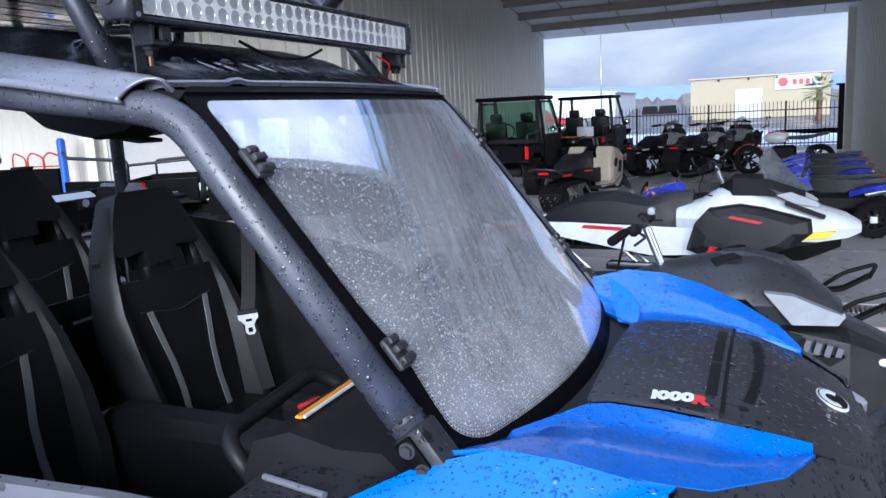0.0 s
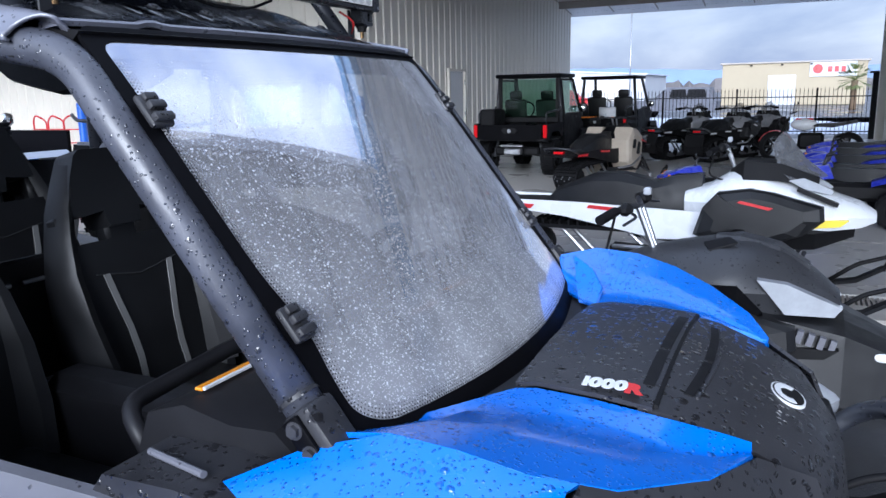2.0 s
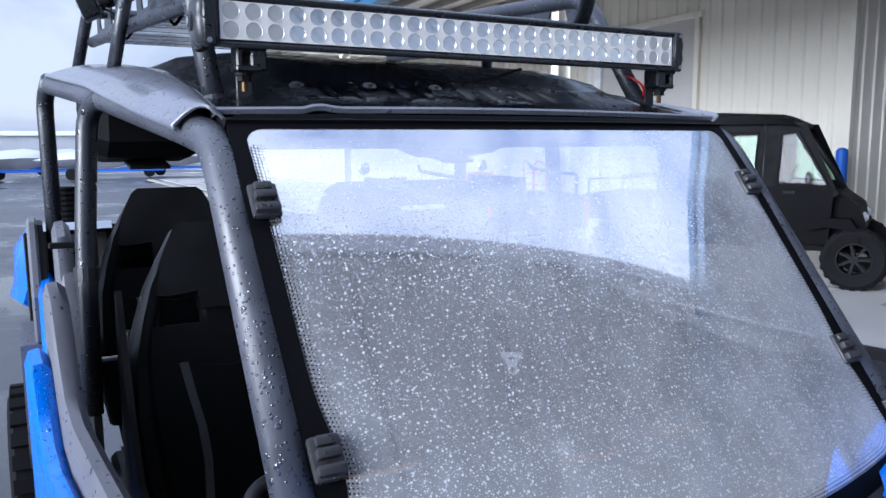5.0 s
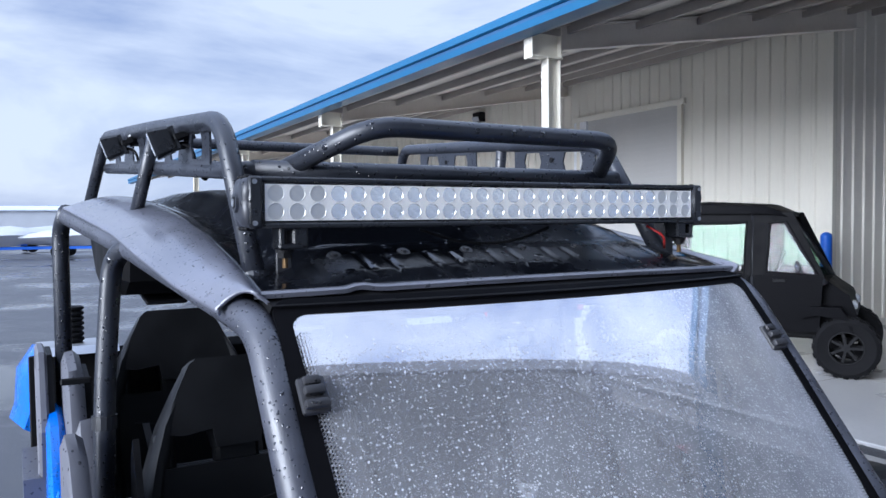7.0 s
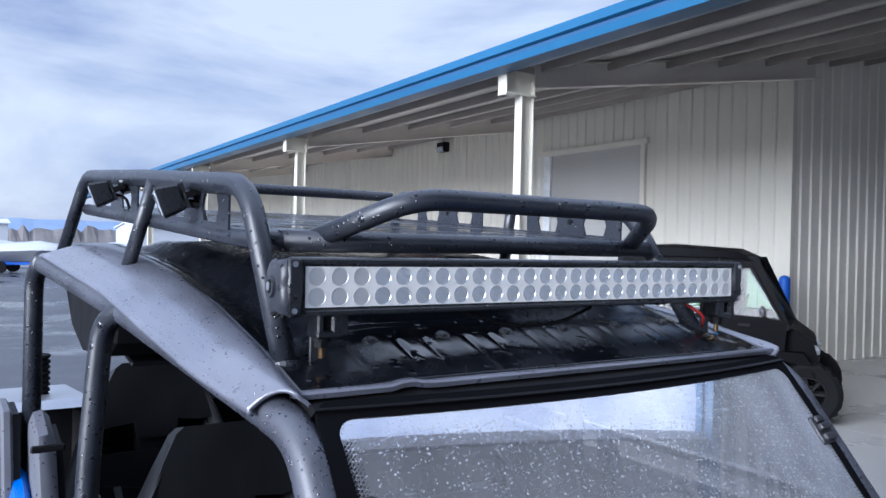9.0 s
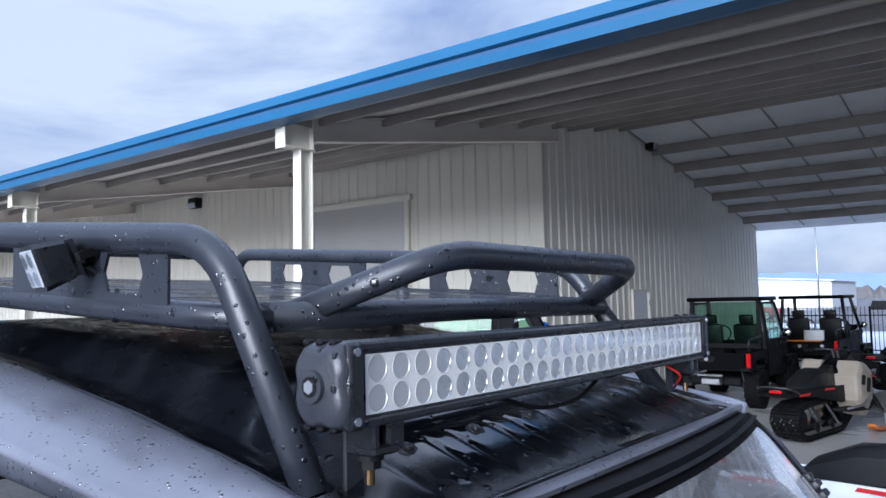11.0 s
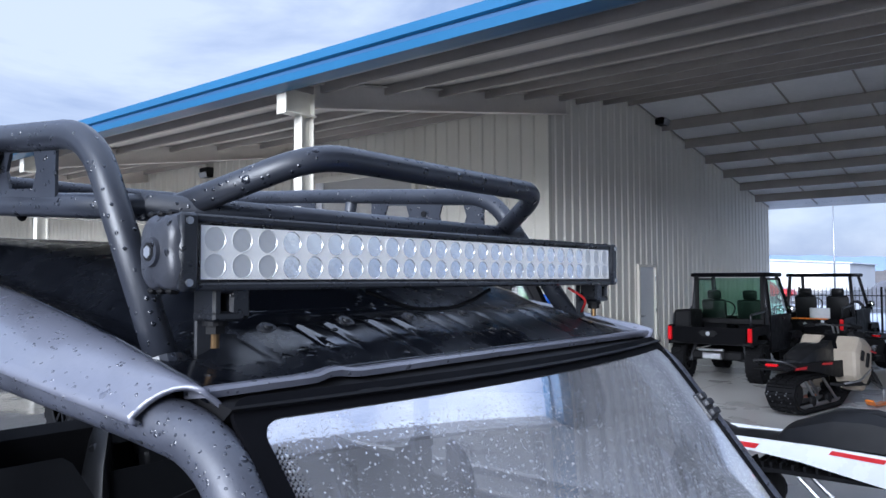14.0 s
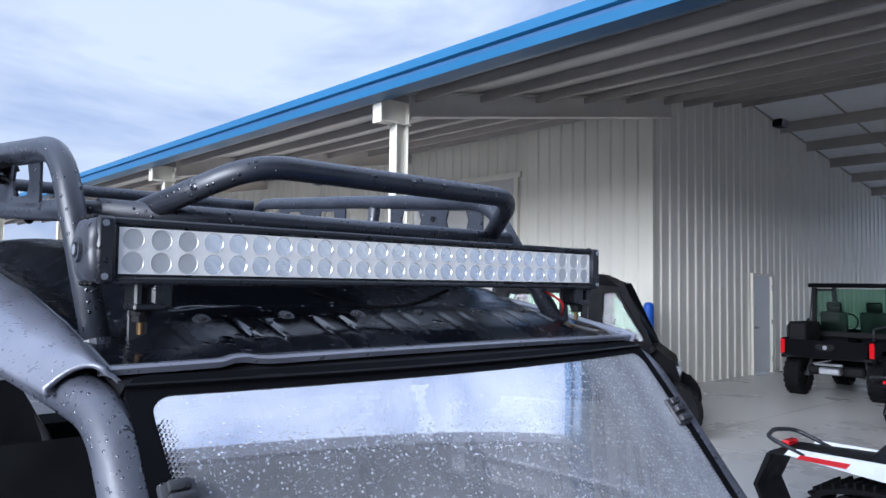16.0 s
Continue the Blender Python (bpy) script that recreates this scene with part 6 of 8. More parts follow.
# ---- other machines on the lot ----
def utility(name, m, label, crew=False, cab=True, roofed=True, box_on_bed=True, bare=False):
    """A work side-by-side: bed, tailgate, cab, wheels. Heading +x, origin under the rear axle."""
    o = empty(name, m, label, "utility vehicle", "utility side-by-sides")
    wb = 2.75 if crew else 2.05
    for x in (0, wb):
        for s in (-1, 1):
            wheel_mesh(0.345, 0.26, 0.18, "black", o, (x, s * 0.665, 0.345), lugs=20)
    bm = B()
    box(bm, (wb / 2, 0, 0.46), (wb + 0.3, 0.9, 0.16), 0.03)
    part("chassis", bm, "black", o)
    for s in (-1, 1):
        bm = B()
        cyl(bm, (-0.02, s * 0.55, 0.36), (-0.08, s * 0.22, 0.42), 0.03, seg=8)
        cyl(bm, (-0.05, s * 0.50, 0.34), (0.02, s * 0.40, 0.80), 0.035, seg=10)
        part("suspension_arm", bm, "tube_plain", o)
    bm = B()
    box(bm, (-0.34, 0, 0.47), (0.16, 0.34, 0.12), 0.02)
    cyl(bm, (-0.42, -0.22, 0.58), (-0.42, 0.22, 0.58), 0.025, seg=10)
    part("hitch", bm, "alu", o)
    # bed
    bm = B()
    box(bm, (-0.02, 0, 0.70), (0.98, 1.40, 0.05), 0.01)
    part("bed_floor", bm, "black", o)
    for s in (-1, 1):
        bm = B()
        slab(bm, [(-0.50, 0.66), (-0.52, 0.98), (-0.46, 1.00), (0.46, 1.00), (0.46, 0.72), (0.34, 0.74), (0.20, 0.84), (-0.20, 0.84), (-0.32, 0.72)], 1, s * 0.66, s * 0.745)
        soften(bm, 0.015)
        part("bed_side", bm, "bodyblack", o, "black bed side", smooth=True)
        bm = B()
        box(bm, (-0.535, s * 0.70, 0.86), (0.05, 0.075, 0.24), 0.012)
        part("tail_light", bm, "tail", o, "tall red tail lamp", smooth=True)
        bm = B()
        sweep(bm, bend([(-0.40, s * 0.68, 1.00), (-0.40, s * 0.68, 1.20), (0.40, s * 0.68, 1.24), (0.46, s * 0.68, 1.30)], 0.05), 0.018, 8)
        part("bed_rail", bm, "tube_plain", o, smooth=2)
    bm = B()
    slab(bm, [(-0.64, 0.74), (-0.64, 0.98), (0.64, 0.98), (0.64, 0.74), (0.50, 0.70), (-0.50, 0.70)], 0, -0.56, -0.50)
    soften(bm, 0.012)
    gate = part("tailgate", bm, "bodyblack", o, "black moulded tailgate", smooth=True)
    bm = B()
    slab(bm, [(-0.16, 0.88), (-0.10, 0.82), (0.10, 0.82), (0.16, 0.88), (0.12, 0.92), (-0.12, 0.92)], 0, -0.575, -0.555)
    part("latch_recess", bm, "black", gate)
    bm = B()
    cyl(bm, (-0.572, 0, 0.87), (-0.582, 0, 0.87), 0.035, seg=18)
    part("badge", bm, "alu", gate, "round silver badge")
    if box_on_bed:
        bm = B()
        box(bm, (-0.10, 0.52, 1.10), (0.62, 0.30, 0.34), 0.03)
        part("bed_box", bm, "black", o, "black storage box")
    x0, x1 = 0.50, (2.03 if crew else 1.42)
    mid, nb = 1.26, (wb - 0.36 if crew else wb)
    # cab posts and roof
    for s in () if bare else (-1, 1):
        for a, b in (((x0 + 0.02, 0.70, 0.80), (x0 + 0.06, 0.62, 1.86)), ((x1 + 0.50, 0.70, 1.05), (x1, 0.60, 1.86))) + ((((mid + 0.49, 0.69, 0.80), (mid + 0.48, 0.61, 1.86)),) if crew else ()):
            bm = B()
            sweep(bm, [(a[0], s * a[1], a[2]), (b[0], s * b[1], b[2])], 0.036, 8)
            part("cab_post", bm, "tube_plain", o, smooth=2)
    if roofed:
        bm = B()
        if crew:
            loft(bm, [[(x, -w, z), (x, -w * 0.96, z + h * 0.7), (x, -w * 0.6, z + h), (x, w * 0.6, z + h), (x, w * 0.96, z + h * 0.7), (x, w, z)] for x, w, z, h in ((x0 - 0.06, 0.66, 1.86, 0.09), (x0 + 0.10, 0.69, 1.86, 0.135), (1.2, 0.70, 1.87, 0.15), (x1 - 0.12, 0.69, 1.86, 0.12), (x1 + 0.10, 0.65, 1.82, 0.06))])
        else:
            box(bm, ((x0 + x1) / 2, 0, 1.90), (x1 - x0 + 0.16, 1.36, 0.075), 0.03, None, 2)
        part("roof", bm, "bodyblack", o, "black cab roof", smooth=True)
    bm = B()
    slab(bm, [(x1 + 0.05, 0.55), (x1 + 0.20, 1.05), (x1 + 0.52, 1.08), (nb + 0.38, 0.92), (nb + 0.46, 0.70), (nb + 0.36, 0.50), (nb - 0.40, 0.50)], 1, -0.60, 0.60)
    soften(bm, 0.04)
    part("hood", bm, "bodyblack", o, "black hood", smooth=True)
    for s in (-1, 1):
        bm = B()
        slab(bm, [(wb - 0.46, 0.66), (wb - 0.36, 0.80), (nb + 0.30, 0.80), (nb + 0.42, 0.62), (nb + 0.42, 0.52), (nb + 0.34, 0.66), (wb - 0.30, 0.70)], 1, s * 0.58, s * 0.79)
        soften(bm, 0.015)
        part("fender", bm, "bodyblack", o, smooth=True)
        bm = B()
        box(bm, (nb + 0.40, s * 0.42, 0.80), (0.12, 0.22, 0.11), 0.03)
        part("headlight", bm, "foil", o, "clear headlamp", smooth=True)
        bm = B()
        ball(bm, (x1 + 0.22, s * 0.80, 1.25), 0.075, 12, (0.5, 1, 1))
        part("mirror", bm, "chrome", o, "chrome side mirror", smooth=True)
        spans = ((x0 + 0.08, mid + 0.46), (mid + 0.52, x1 + 0.12)) if crew else ((x0 + 0.08, x1 + 0.05),)
        for k, (a, b) in enumerate(spans):
            lean = 0.36 if k == len(spans) - 1 else 0.0
            d = None
            bm = B()
            slab(bm, [(a, 0.50), (b + lean * 0.9, 0.50), (b + lean, 1.14), (a, 1.14)], 1, s * 0.69, s * 0.73)
            soften(bm, 0.01)
            d = part("door", bm, "bodyblack", o, "black closed door" if cab else "black half door", smooth=True)
            if cab:
                bm = B()
                yo = lambda z: s * lerp(0.715, 0.63, (z - 1.14) / 0.72)
                pts = [(a + 0.03, 1.15), (b + lean - 0.02, 1.15), (b - 0.02, 1.82), (a + 0.05, 1.82)]
                if crew:
                    pts = [(a + 0.13, 1.18), (b + lean - 0.06, 1.16), (b - 0.04, 1.76), (a + 0.15, 1.74)]
                    rim = [(a - 0.02, 1.12), (b + lean + 0.02, 1.12), (b + 0.03, 1.88), (a - 0.02, 1.88)]
                    shut = loft(B(), [[(x, yo(z) + s * h, z) for x, z in ring] for ring, h in ((rim, 0.0), (rim, 0.012), (pts, 0.012), (pts, 0.0))], caps=False)
                    part("window_surround", shut, "bodyblack", d)
                bm.faces.new([bm.verts.new((x, yo(z), z)) for x, z in pts])
                part("window", bm, "glass", d, "greenish side window")
                bm = B()
                sweep(bm, [(x, yo(z), z) for x, z in pts], 0.026, 6, closed=True)
                part("window_frame", bm, "black", d)
                bm = B()
                box(bm, (b - 0.1, s * 0.735, 1.08), (0.14, 0.02, 0.04), 0.008)
                part("handle", bm, "black", d)
    if cab:
        for x, w, z0, z1, dx in ((x0 + 0.03, 0.60, 1.05, 1.84, 0.03), (x1 + 0.42, 0.62, 1.10, 1.84, -0.42)):
            bm = B()
            bm.faces.new([bm.verts.new(p) for p in ((x, -w, z0), (x, w, z0), (x + dx, w * 0.95, z1), (x + dx, -w * 0.95, z1))])
            part("screen", bm, "glass", o, "clear cab screen")
        bm = B()
        for y in (-0.60, 0.60):
            box(bm, (x0 + 0.04, y, 1.45), (0.05, 0.07, 0.82), 0.01)
        box(bm, (x0 + 0.03, 0, 1.04), (0.05, 1.26, 0.10), 0.01)
        part("rear_frame", bm, "black", o)
    for y in () if bare else (-0.33, 0.33):
        bm = B()
        box(bm, (x0 + 0.22, y, 1.16), (0.12, 0.46, 0.56), 0.05, (0, -10, 0), 2)
        box(bm, (x0 + 0.20, y, 1.52), (0.09, 0.26, 0.18), 0.04, (0, -10, 0), 2)
        part("seat_back", bm, "vinyl", o, smooth=True)
        bm = B()
        box(bm, (x0 + 0.46, y, 0.86), (0.48, 0.48, 0.14), 0.05, None, 2)
        part("seat_cushion", bm, "vinyl", o, smooth=True)
    if bare:
        return o
    bm = B()
    sweep(bm, [(x1 - 0.10 + 0.06 * math.cos(a), 0.33 + 0.18 * math.sin(a), 1.22 + 0.16 * math.cos(a)) for a in (2 * math.pi * k / 20 for k in range(20))], 0.014, 6, closed=True)
    part("steering_wheel", bm, "black", o, smooth=2)
    bm = B()
    box(bm, (x1 + 0.16, 0, 0.98), (0.30, 1.24, 0.22), 0.05)
    part("dashboard", bm, "black", o)
    return o


truck = utility("utility_vehicle", pose(-4.73, 14.65, 0, 0, 0, 90), "black work side-by-side with closed cab and cargo bed")
crew_cab = utility("utility_vehicle", pose(-7.28, 8.40, 0, 0, 0, 30), "black crew-cab side-by-side with green-tinted windows by the wall", crew=True, box_on_bed=False)
open_cab = utility("utility_vehicle", pose(-4.15, 18.8, 0, 0, 0, 88), "black open side-by-side with a hard roof beside the fence", cab=False, box_on_bed=False)
tail_cab = utility("utility_vehicle", pose(-6.50, 5.70, 0, 0, 0, 180) @ Matrix.Diagonal((1.1, 1.1, 1.1, 1)), "dark side-by-side with closed tailgate and round badge near the column", cab=False, roofed=False, box_on_bed=False, bare=True)
bm = B()
box(bm, (-0.58, -0.30, 1.10), (0.03, 0.40, 0.22), 0.008)
part("signboard", bm, "alu", open_cab, "pale grey sign panel")
bm = B()
box(bm, (-0.55, 0.1, 0.98), (0.04, 1.1, 0.03), 0.008)
part("strap", bm, "orange", open_cab, "orange strap")


def snowmobile(m, label, body, tunnel, accent, dark="black", screen=True, rise=0.0):
    """Heading +x, the handlebar over the origin."""
    o = empty("snowmobile", m, label, "snowmobile", "parked snowmobiles")
    # track
    bm = B()
    path = [(-1.62, 0.30), (-1.50, 0.12), (-1.25, 0.05), (-0.10, 0.05), (0.22, 0.22), (0.28, 0.42), (0.10, 0.50), (-1.30, 0.50), (-1.56, 0.44)]
    sm = [(p.x, p.y) for p in bend([(x, z, 0) for x, z in path + path[:1]], 0.08, 3)][:-1]
    inner = [(lerp(x, -0.65, 0.05), lerp(z, 0.29, 0.14)) for x, z in sm]
    vo = [[bm.verts.new((x, y, z)) for x, z in sm] for y in (-0.19, 0.19)]
    vi = [[bm.verts.new((x, y, z)) for x, z in inner] for y in (-0.19, 0.19)]
    nn = len(sm)
    for i in range(nn):
        j = (i + 1) % nn
        bm.faces.new((vo[0][i], vo[0][j], vo[1][j], vo[1][i]))
        bm.faces.new((vi[0][i], vi[0][j], vi[1][j], vi[1][i]))
        for k in (0, 1):
            bm.faces.new((vo[k][i], vo[k][j], vi[k][j], vi[k][i]))
    trk = part("track", bm, "rubber", o, "black rubber track")
    bm = B()
    ln = 0
    for i in range(nn):
        a, b = Vector(sm[i]), Vector(sm[(i + 1) % nn])
        d = (b - a).length
        steps = max(1, int(d / 0.075))
        ang = math.degrees(math.atan2(b.y - a.y, b.x - a.x))
        for k in range(steps):
            p = a.lerp(b, (k + 0.5) / steps)
            nr = Vector((b.y - a.y, -(b.x - a.x))).normalized() * 0.014
            if nr.dot(p - Vector((-0.65, 0.29))) < 0:
                nr = -nr
            for y in (-0.12, 0.0, 0.12):
                box(bm, (p.x + nr.x, y, p.y + nr.y), (0.016, 0.10, 0.045), 0, (0, -ang, 0))
    part("tread_rubber", bm, "rubber", trk)["kind"] = "stuff"
    if body == "tan":
        bm = B()
        for k in range(9):
            for y in (-0.12, 0.0, 0.12):
                x, z = lerp(-1.64, -1.40, k / 8), (0.34 - 0.035 * k if k < 8 else 0.06)
                ball(bm, (x - 0.035, y + 0.03 * (k % 2), z), 0.009, 6)
        part("stud", bm, "alu", trk, "bright track studs")["kind"] = "stuff"
    for x, z, r in ((-1.36, 0.29, 0.14), (-0.9, 0.16, 0.07), (-0.4, 0.16, 0.07), (0.06, 0.30, 0.12)):
        for s in (-1, 1):
            bm = B()
            cyl(bm, (x, s * 0.10, z), (x, s * 0.14, z), r, seg=18)
            cyl(bm, (x, s * 0.14, z), (x, s * 0.145, z), r * 0.35, seg=10)
            part("idler_wheel", bm, "black", trk)
    bm = B()
    for s in (-1, 1):
        box(bm, (-0.62, s * 0.12, 0.105), (1.35, 0.035, 0.05), 0.01)
        cyl(bm, (-0.15, s * 0.12, 0.12), (-0.55, s * 0.10, 0.46), 0.018, seg=8)
        cyl(bm, (-0.75, s * 0.12, 0.12), (-1.1, s * 0.10, 0.46), 0.018, seg=8)
    part("skid_rail", bm, "alu", trk)
    # tunnel
    for s in (-1, 1):
        bm = B()
        slab(bm, [(-1.74, 0.655), (-1.70, 0.705), (-0.95, 0.70), (0.15, 0.66), (0.15, 0.46), (-0.30, 0.44), (-1.05, 0.58)], 1, s * 0.215, s * 0.232)
        part("tunnel_side", bm, tunnel, o, "painted tunnel side")
        bm = B()
        slab(bm, [(-1.66, 0.640), (-1.62, 0.670), (-1.30, 0.668), (-1.33, 0.632)], 1, s * 0.234, s * 0.238)
        part("side_stripe", bm, accent, o, "coloured side stripe")
        bm = B()
        slab(bm, [(-0.86, 0.655), (-0.84, 0.682), (-0.52, 0.665), (-0.54, 0.636)], 1, s * 0.234, s * 0.238)
        part("side_stripe", bm, accent, o, "coloured side stripe")
        bm = B()
        slab(bm, [(-0.62, 0.36), (-0.62, 0.40), (0.20, 0.36), (0.35, 0.44), (0.35, 0.38), (0.22, 0.30)], 1, s * 0.235, s * 0.42)
        part("running_board", bm, dark, o)
        bm = B()
        sweep(bm, bend([(-0.60, s * 0.42, 0.40), (-0.10, s * 0.44, 0.40), (0.30, s * 0.42, 0.52)], 0.1), 0.016, 8)
        part("toe_rail", bm, "alu", o, smooth=2)
    bm = B()
    slab(bm, [(-1.86, 0.655), (-1.82, 0.675), (-0.95, 0.695), (0.1, 0.64), (0.1, 0.62), (-0.95, 0.675), (-1.84, 0.64)], 1, -0.215, 0.215)
    part("tunnel_top", bm, dark, o)
    bm = B()
    sweep(bm, bend([(-1.60, -0.22, 0.67), (-1.86, -0.23, 0.76), (-1.92, 0, 0.78), (-1.86, 0.23, 0.76), (-1.60, 0.22, 0.67)], 0.08), 0.016, 8)
    part("rear_bumper", bm, "tube_plain", o, smooth=2)
    bm = B()
    slab(bm, [(-1.88, 0.64), (-1.98, 0.40), (-1.90, 0.22), (-1.87, 0.22), (-1.95, 0.40), (-1.85, 0.62)], 1, -0.20, 0.20)
    if body != "tan":
        part("snow_flap", bm, "black", o, "black rubber snow flap")
    bm = B()
    box(bm, (-1.80, 0, 0.705), (0.06, 0.16, 0.04), 0.01)
    part("tail_light", bm, "tail", o)
    # seat
    bm = B()
    rings = []
    for x, w, z0, z1 in ((-1.22, 0.10, 0.69, 0.72), (-1.14, 0.16, 0.69, 0.80), (-0.85, 0.17, 0.69, 0.92), (-0.62, 0.17, 0.69, 0.93), (-0.35, 0.15, 0.67, 0.87), (-0.20, 0.11, 0.66, 0.92), (0.0, 0.09, 0.66, 0.94)):
        rings.append([(x, -w, z0), (x, -w * 0.95, lerp(z0, z1, 0.75)), (x, -w * 0.6, z1), (x, w * 0.6, z1), (x, w * 0.95, lerp(z0, z1, 0.75)), (x, w, z0)])
    loft(bm, rings)
    part("seat", bm, "vinyl", o, "black vinyl seat", smooth=True)
    # cowl and side panels
    bm = B()
    rings = []
    tall = body == "tan"
    shape = (((-0.16, 0.17, 0.66, 0.90), (0.05, 0.27, 0.62, 0.99), (0.20, 0.33, 0.60, 1.02), (0.40, 0.37, 0.58, 0.98), (0.66, 0.36, 0.56, 0.90), (0.90, 0.27, 0.56, 0.80), (1.08, 0.13, 0.60, 0.70)) if tall else
             ((-0.12, 0.15, 0.66, 0.82), (0.06, 0.27, 0.64, 0.87), (0.22, 0.33, 0.62, 0.975), (0.44, 0.36, 0.60, 0.975), (0.62, 0.36, 0.59, 0.905), (0.88, 0.32, 0.58, 0.83), (1.08, 0.23, 0.60, 0.765), (1.18, 0.11, 0.63, 0.70)))
    if body == "bodyblack":
        shape = ((0.04, 0.16, 0.66, 0.93), (0.18, 0.24, 0.66, 0.985), (0.34, 0.29, 0.68, 1.035), (0.53, 0.32, 0.70, 1.075), (0.66, 0.315, 0.73, 1.07), (0.78, 0.28, 0.755, 1.03), (0.90, 0.20, 0.775, 0.935), (1.00, 0.11, 0.79, 0.84))
    for x, w, z0, z1 in shape:
        rings.append([(x, -w * 0.85, z0), (x, -w, lerp(z0, z1, 0.45)), (x, -w * 0.86, lerp(z0, z1, 0.74)), (x, -w * 0.60, lerp(z0, z1, 0.92)), (x, -w * 0.2, z1), (x, w * 0.2, z1), (x, w * 0.60, lerp(z0, z1, 0.92)), (x, w * 0.86, lerp(z0, z1, 0.74)), (x, w, lerp(z0, z1, 0.45)), (x, w * 0.85, z0)])
    loft(bm, rings)
    soften(bm, 0.006, 1, 12)
    hood = part("hood", bm, "bodyblack" if tall else "sled_hood" if body == "bodyblack" else body, o, "charcoal faceted hood" if body == "bodyblack" else "painted hood", smooth=True)
    bm = B()
    loft(bm, [[(x, -w, lerp(z0, z1, 0.7)), (x, -w * 0.6, z0), (x, w * 0.6, z0), (x, w, lerp(z0, z1, 0.7)), (x, w * 0.9, z1), (x, -w * 0.9, z1)] for x, w, z0, z1 in ((0.10, 0.26, 0.44, 0.64), (0.50, 0.30, 0.40, 0.62), (0.80, 0.27, 0.42, 0.61), (1.05, 0.16, 0.52, 0.63))])
    part("belly_pan", bm, dark, o, "dark lower belly pan")
    for s in (-1, 1):
        bm = B()
        prof = ([(-0.16, 0.46), (-0.18, 0.80), (-0.02, 1.00), (0.22, 0.96), (0.44, 0.84), (0.40, 0.42), (0.14, 0.22), (-0.02, 0.26)] if tall else
                [(-0.02, 0.52), (0.04, 0.72), (0.14, 0.835), (0.36, 0.870), (0.52, 0.845), (0.84, 0.755), (0.85, 0.66), (0.72, 0.55), (0.50, 0.47), (0.14, 0.46)])
        px, pz = sum(p[0] for p in prof) / len(prof), sum(p[1] for p in prof) / len(prof)
        loft(bm, [[(lerp(px, x, k), s * y, lerp(pz, z, k)) for x, z in prof] for k, y in ((1.0, 0.11 if tall else 0.22), (1.0, 0.36), (0.93, 0.395), (0.70, 0.425))])
        soften(bm, 0.008, 1, 20)
        sp = part("side_panel", bm, "sled_black" if body != "tan" else "tan", o, "faceted side panel")
        if body != "tan":
            bm = B()
            slab(bm, [(0.13, 0.505), (0.16, 0.560), (0.27, 0.535), (0.25, 0.490)], 1, s * 0.40, s * 0.428)
            part("side_decal", bm, accent, sp, "coloured corner decal")
            bm = B()
            slab(bm, [(0.05, 0.72), (0.14, 0.83), (0.30, 0.72), (0.22, 0.55)], 1, s * 0.40, s * 0.434)
            soften(bm, 0.006)
            part("panel_facet", bm, "sled_black", sp)
            bm = B()
            slab(bm, [(0.50, 0.60), (0.56, 0.68), (0.74, 0.64), (0.68, 0.55)], 1, s * 0.40, s * 0.424)
            part("panel_opening", bm, "black", sp)
        if tall:
            for x, z, h in ((-0.02, 0.74, 0.14), (0.16, 0.66, 0.20)):
                bm = B()
                box(bm, (x, s * 0.428, z), (0.07, 0.05, h), 0.01, (0, 18, 0))
                part("vent", bm, "black", sp)
        bm = B()
        slab(bm, [(0.28, 0.775), (0.30, 0.79), (0.52, 0.745), (0.49, 0.73)], 1, s * 0.418, s * 0.430)
        part("panel_stripe", bm, accent, o)
        bm = B()
        slab(bm, [(0.78, 0.60), (0.84, 0.66), (1.00, 0.665), (0.95, 0.62)], 1, s * 0.18, s * 0.325)
        part("nose_vent", bm, "yellow" if body == "white" else dark, o)
        bm = B()
        if body == "bodyblack":
            corners = ((0.69, 0.305, 0.950), (0.80, 0.285, 0.935), (0.92, 0.205, 0.862), (1.01, 0.115, 0.800), (0.98, 0.150, 0.765), (0.80, 0.275, 0.795))
        elif body == "white":
            corners = ((0.60, 0.245, 0.925), (0.70, 0.235, 0.945), (0.86, 0.17, 0.875), (0.90, 0.13, 0.845), (0.88, 0.16, 0.825), (0.72, 0.25, 0.865))
        else:
            corners = ((0.72, 0.30, 0.80), (0.82, 0.31, 0.83), (1.00, 0.19, 0.775), (1.06, 0.10, 0.745), (1.04, 0.12, 0.715), (0.86, 0.26, 0.725))
        loft(bm, [[(x, s * (y + out), z) for x, y, z in corners] for out in (-0.03, 0.022)])
        soften(bm, 0.006)
        part("headlight", bm, "foil", o, "clear headlamp lens", smooth=True)
        # front suspension and ski
        bm = B()
        cyl(bm, (0.52, s * 0.20, 0.42), (0.60, s * 0.47, 0.22), 0.016, seg=8)
        cyl(bm, (0.74, s * 0.18, 0.40), (0.64, s * 0.47, 0.20), 0.016, seg=8)
        part("a_arm", bm, "tube_plain", o)
        bm = B()
        cyl(bm, (0.56, s * 0.24, 0.62), (0.62, s * 0.44, 0.24), 0.030, seg=10)
        for k in range(8):
            t = 0.15 + 0.08 * k
            c = Vector((0.56, s * 0.24, 0.62)).lerp(Vector((0.62, s * 0.44, 0.24)), t)
            cyl(bm, c, c + Vector((0.002, s * 0.006, -0.012)), 0.042, seg=10)
        part("shock", bm, "black", o)
        bm = B()
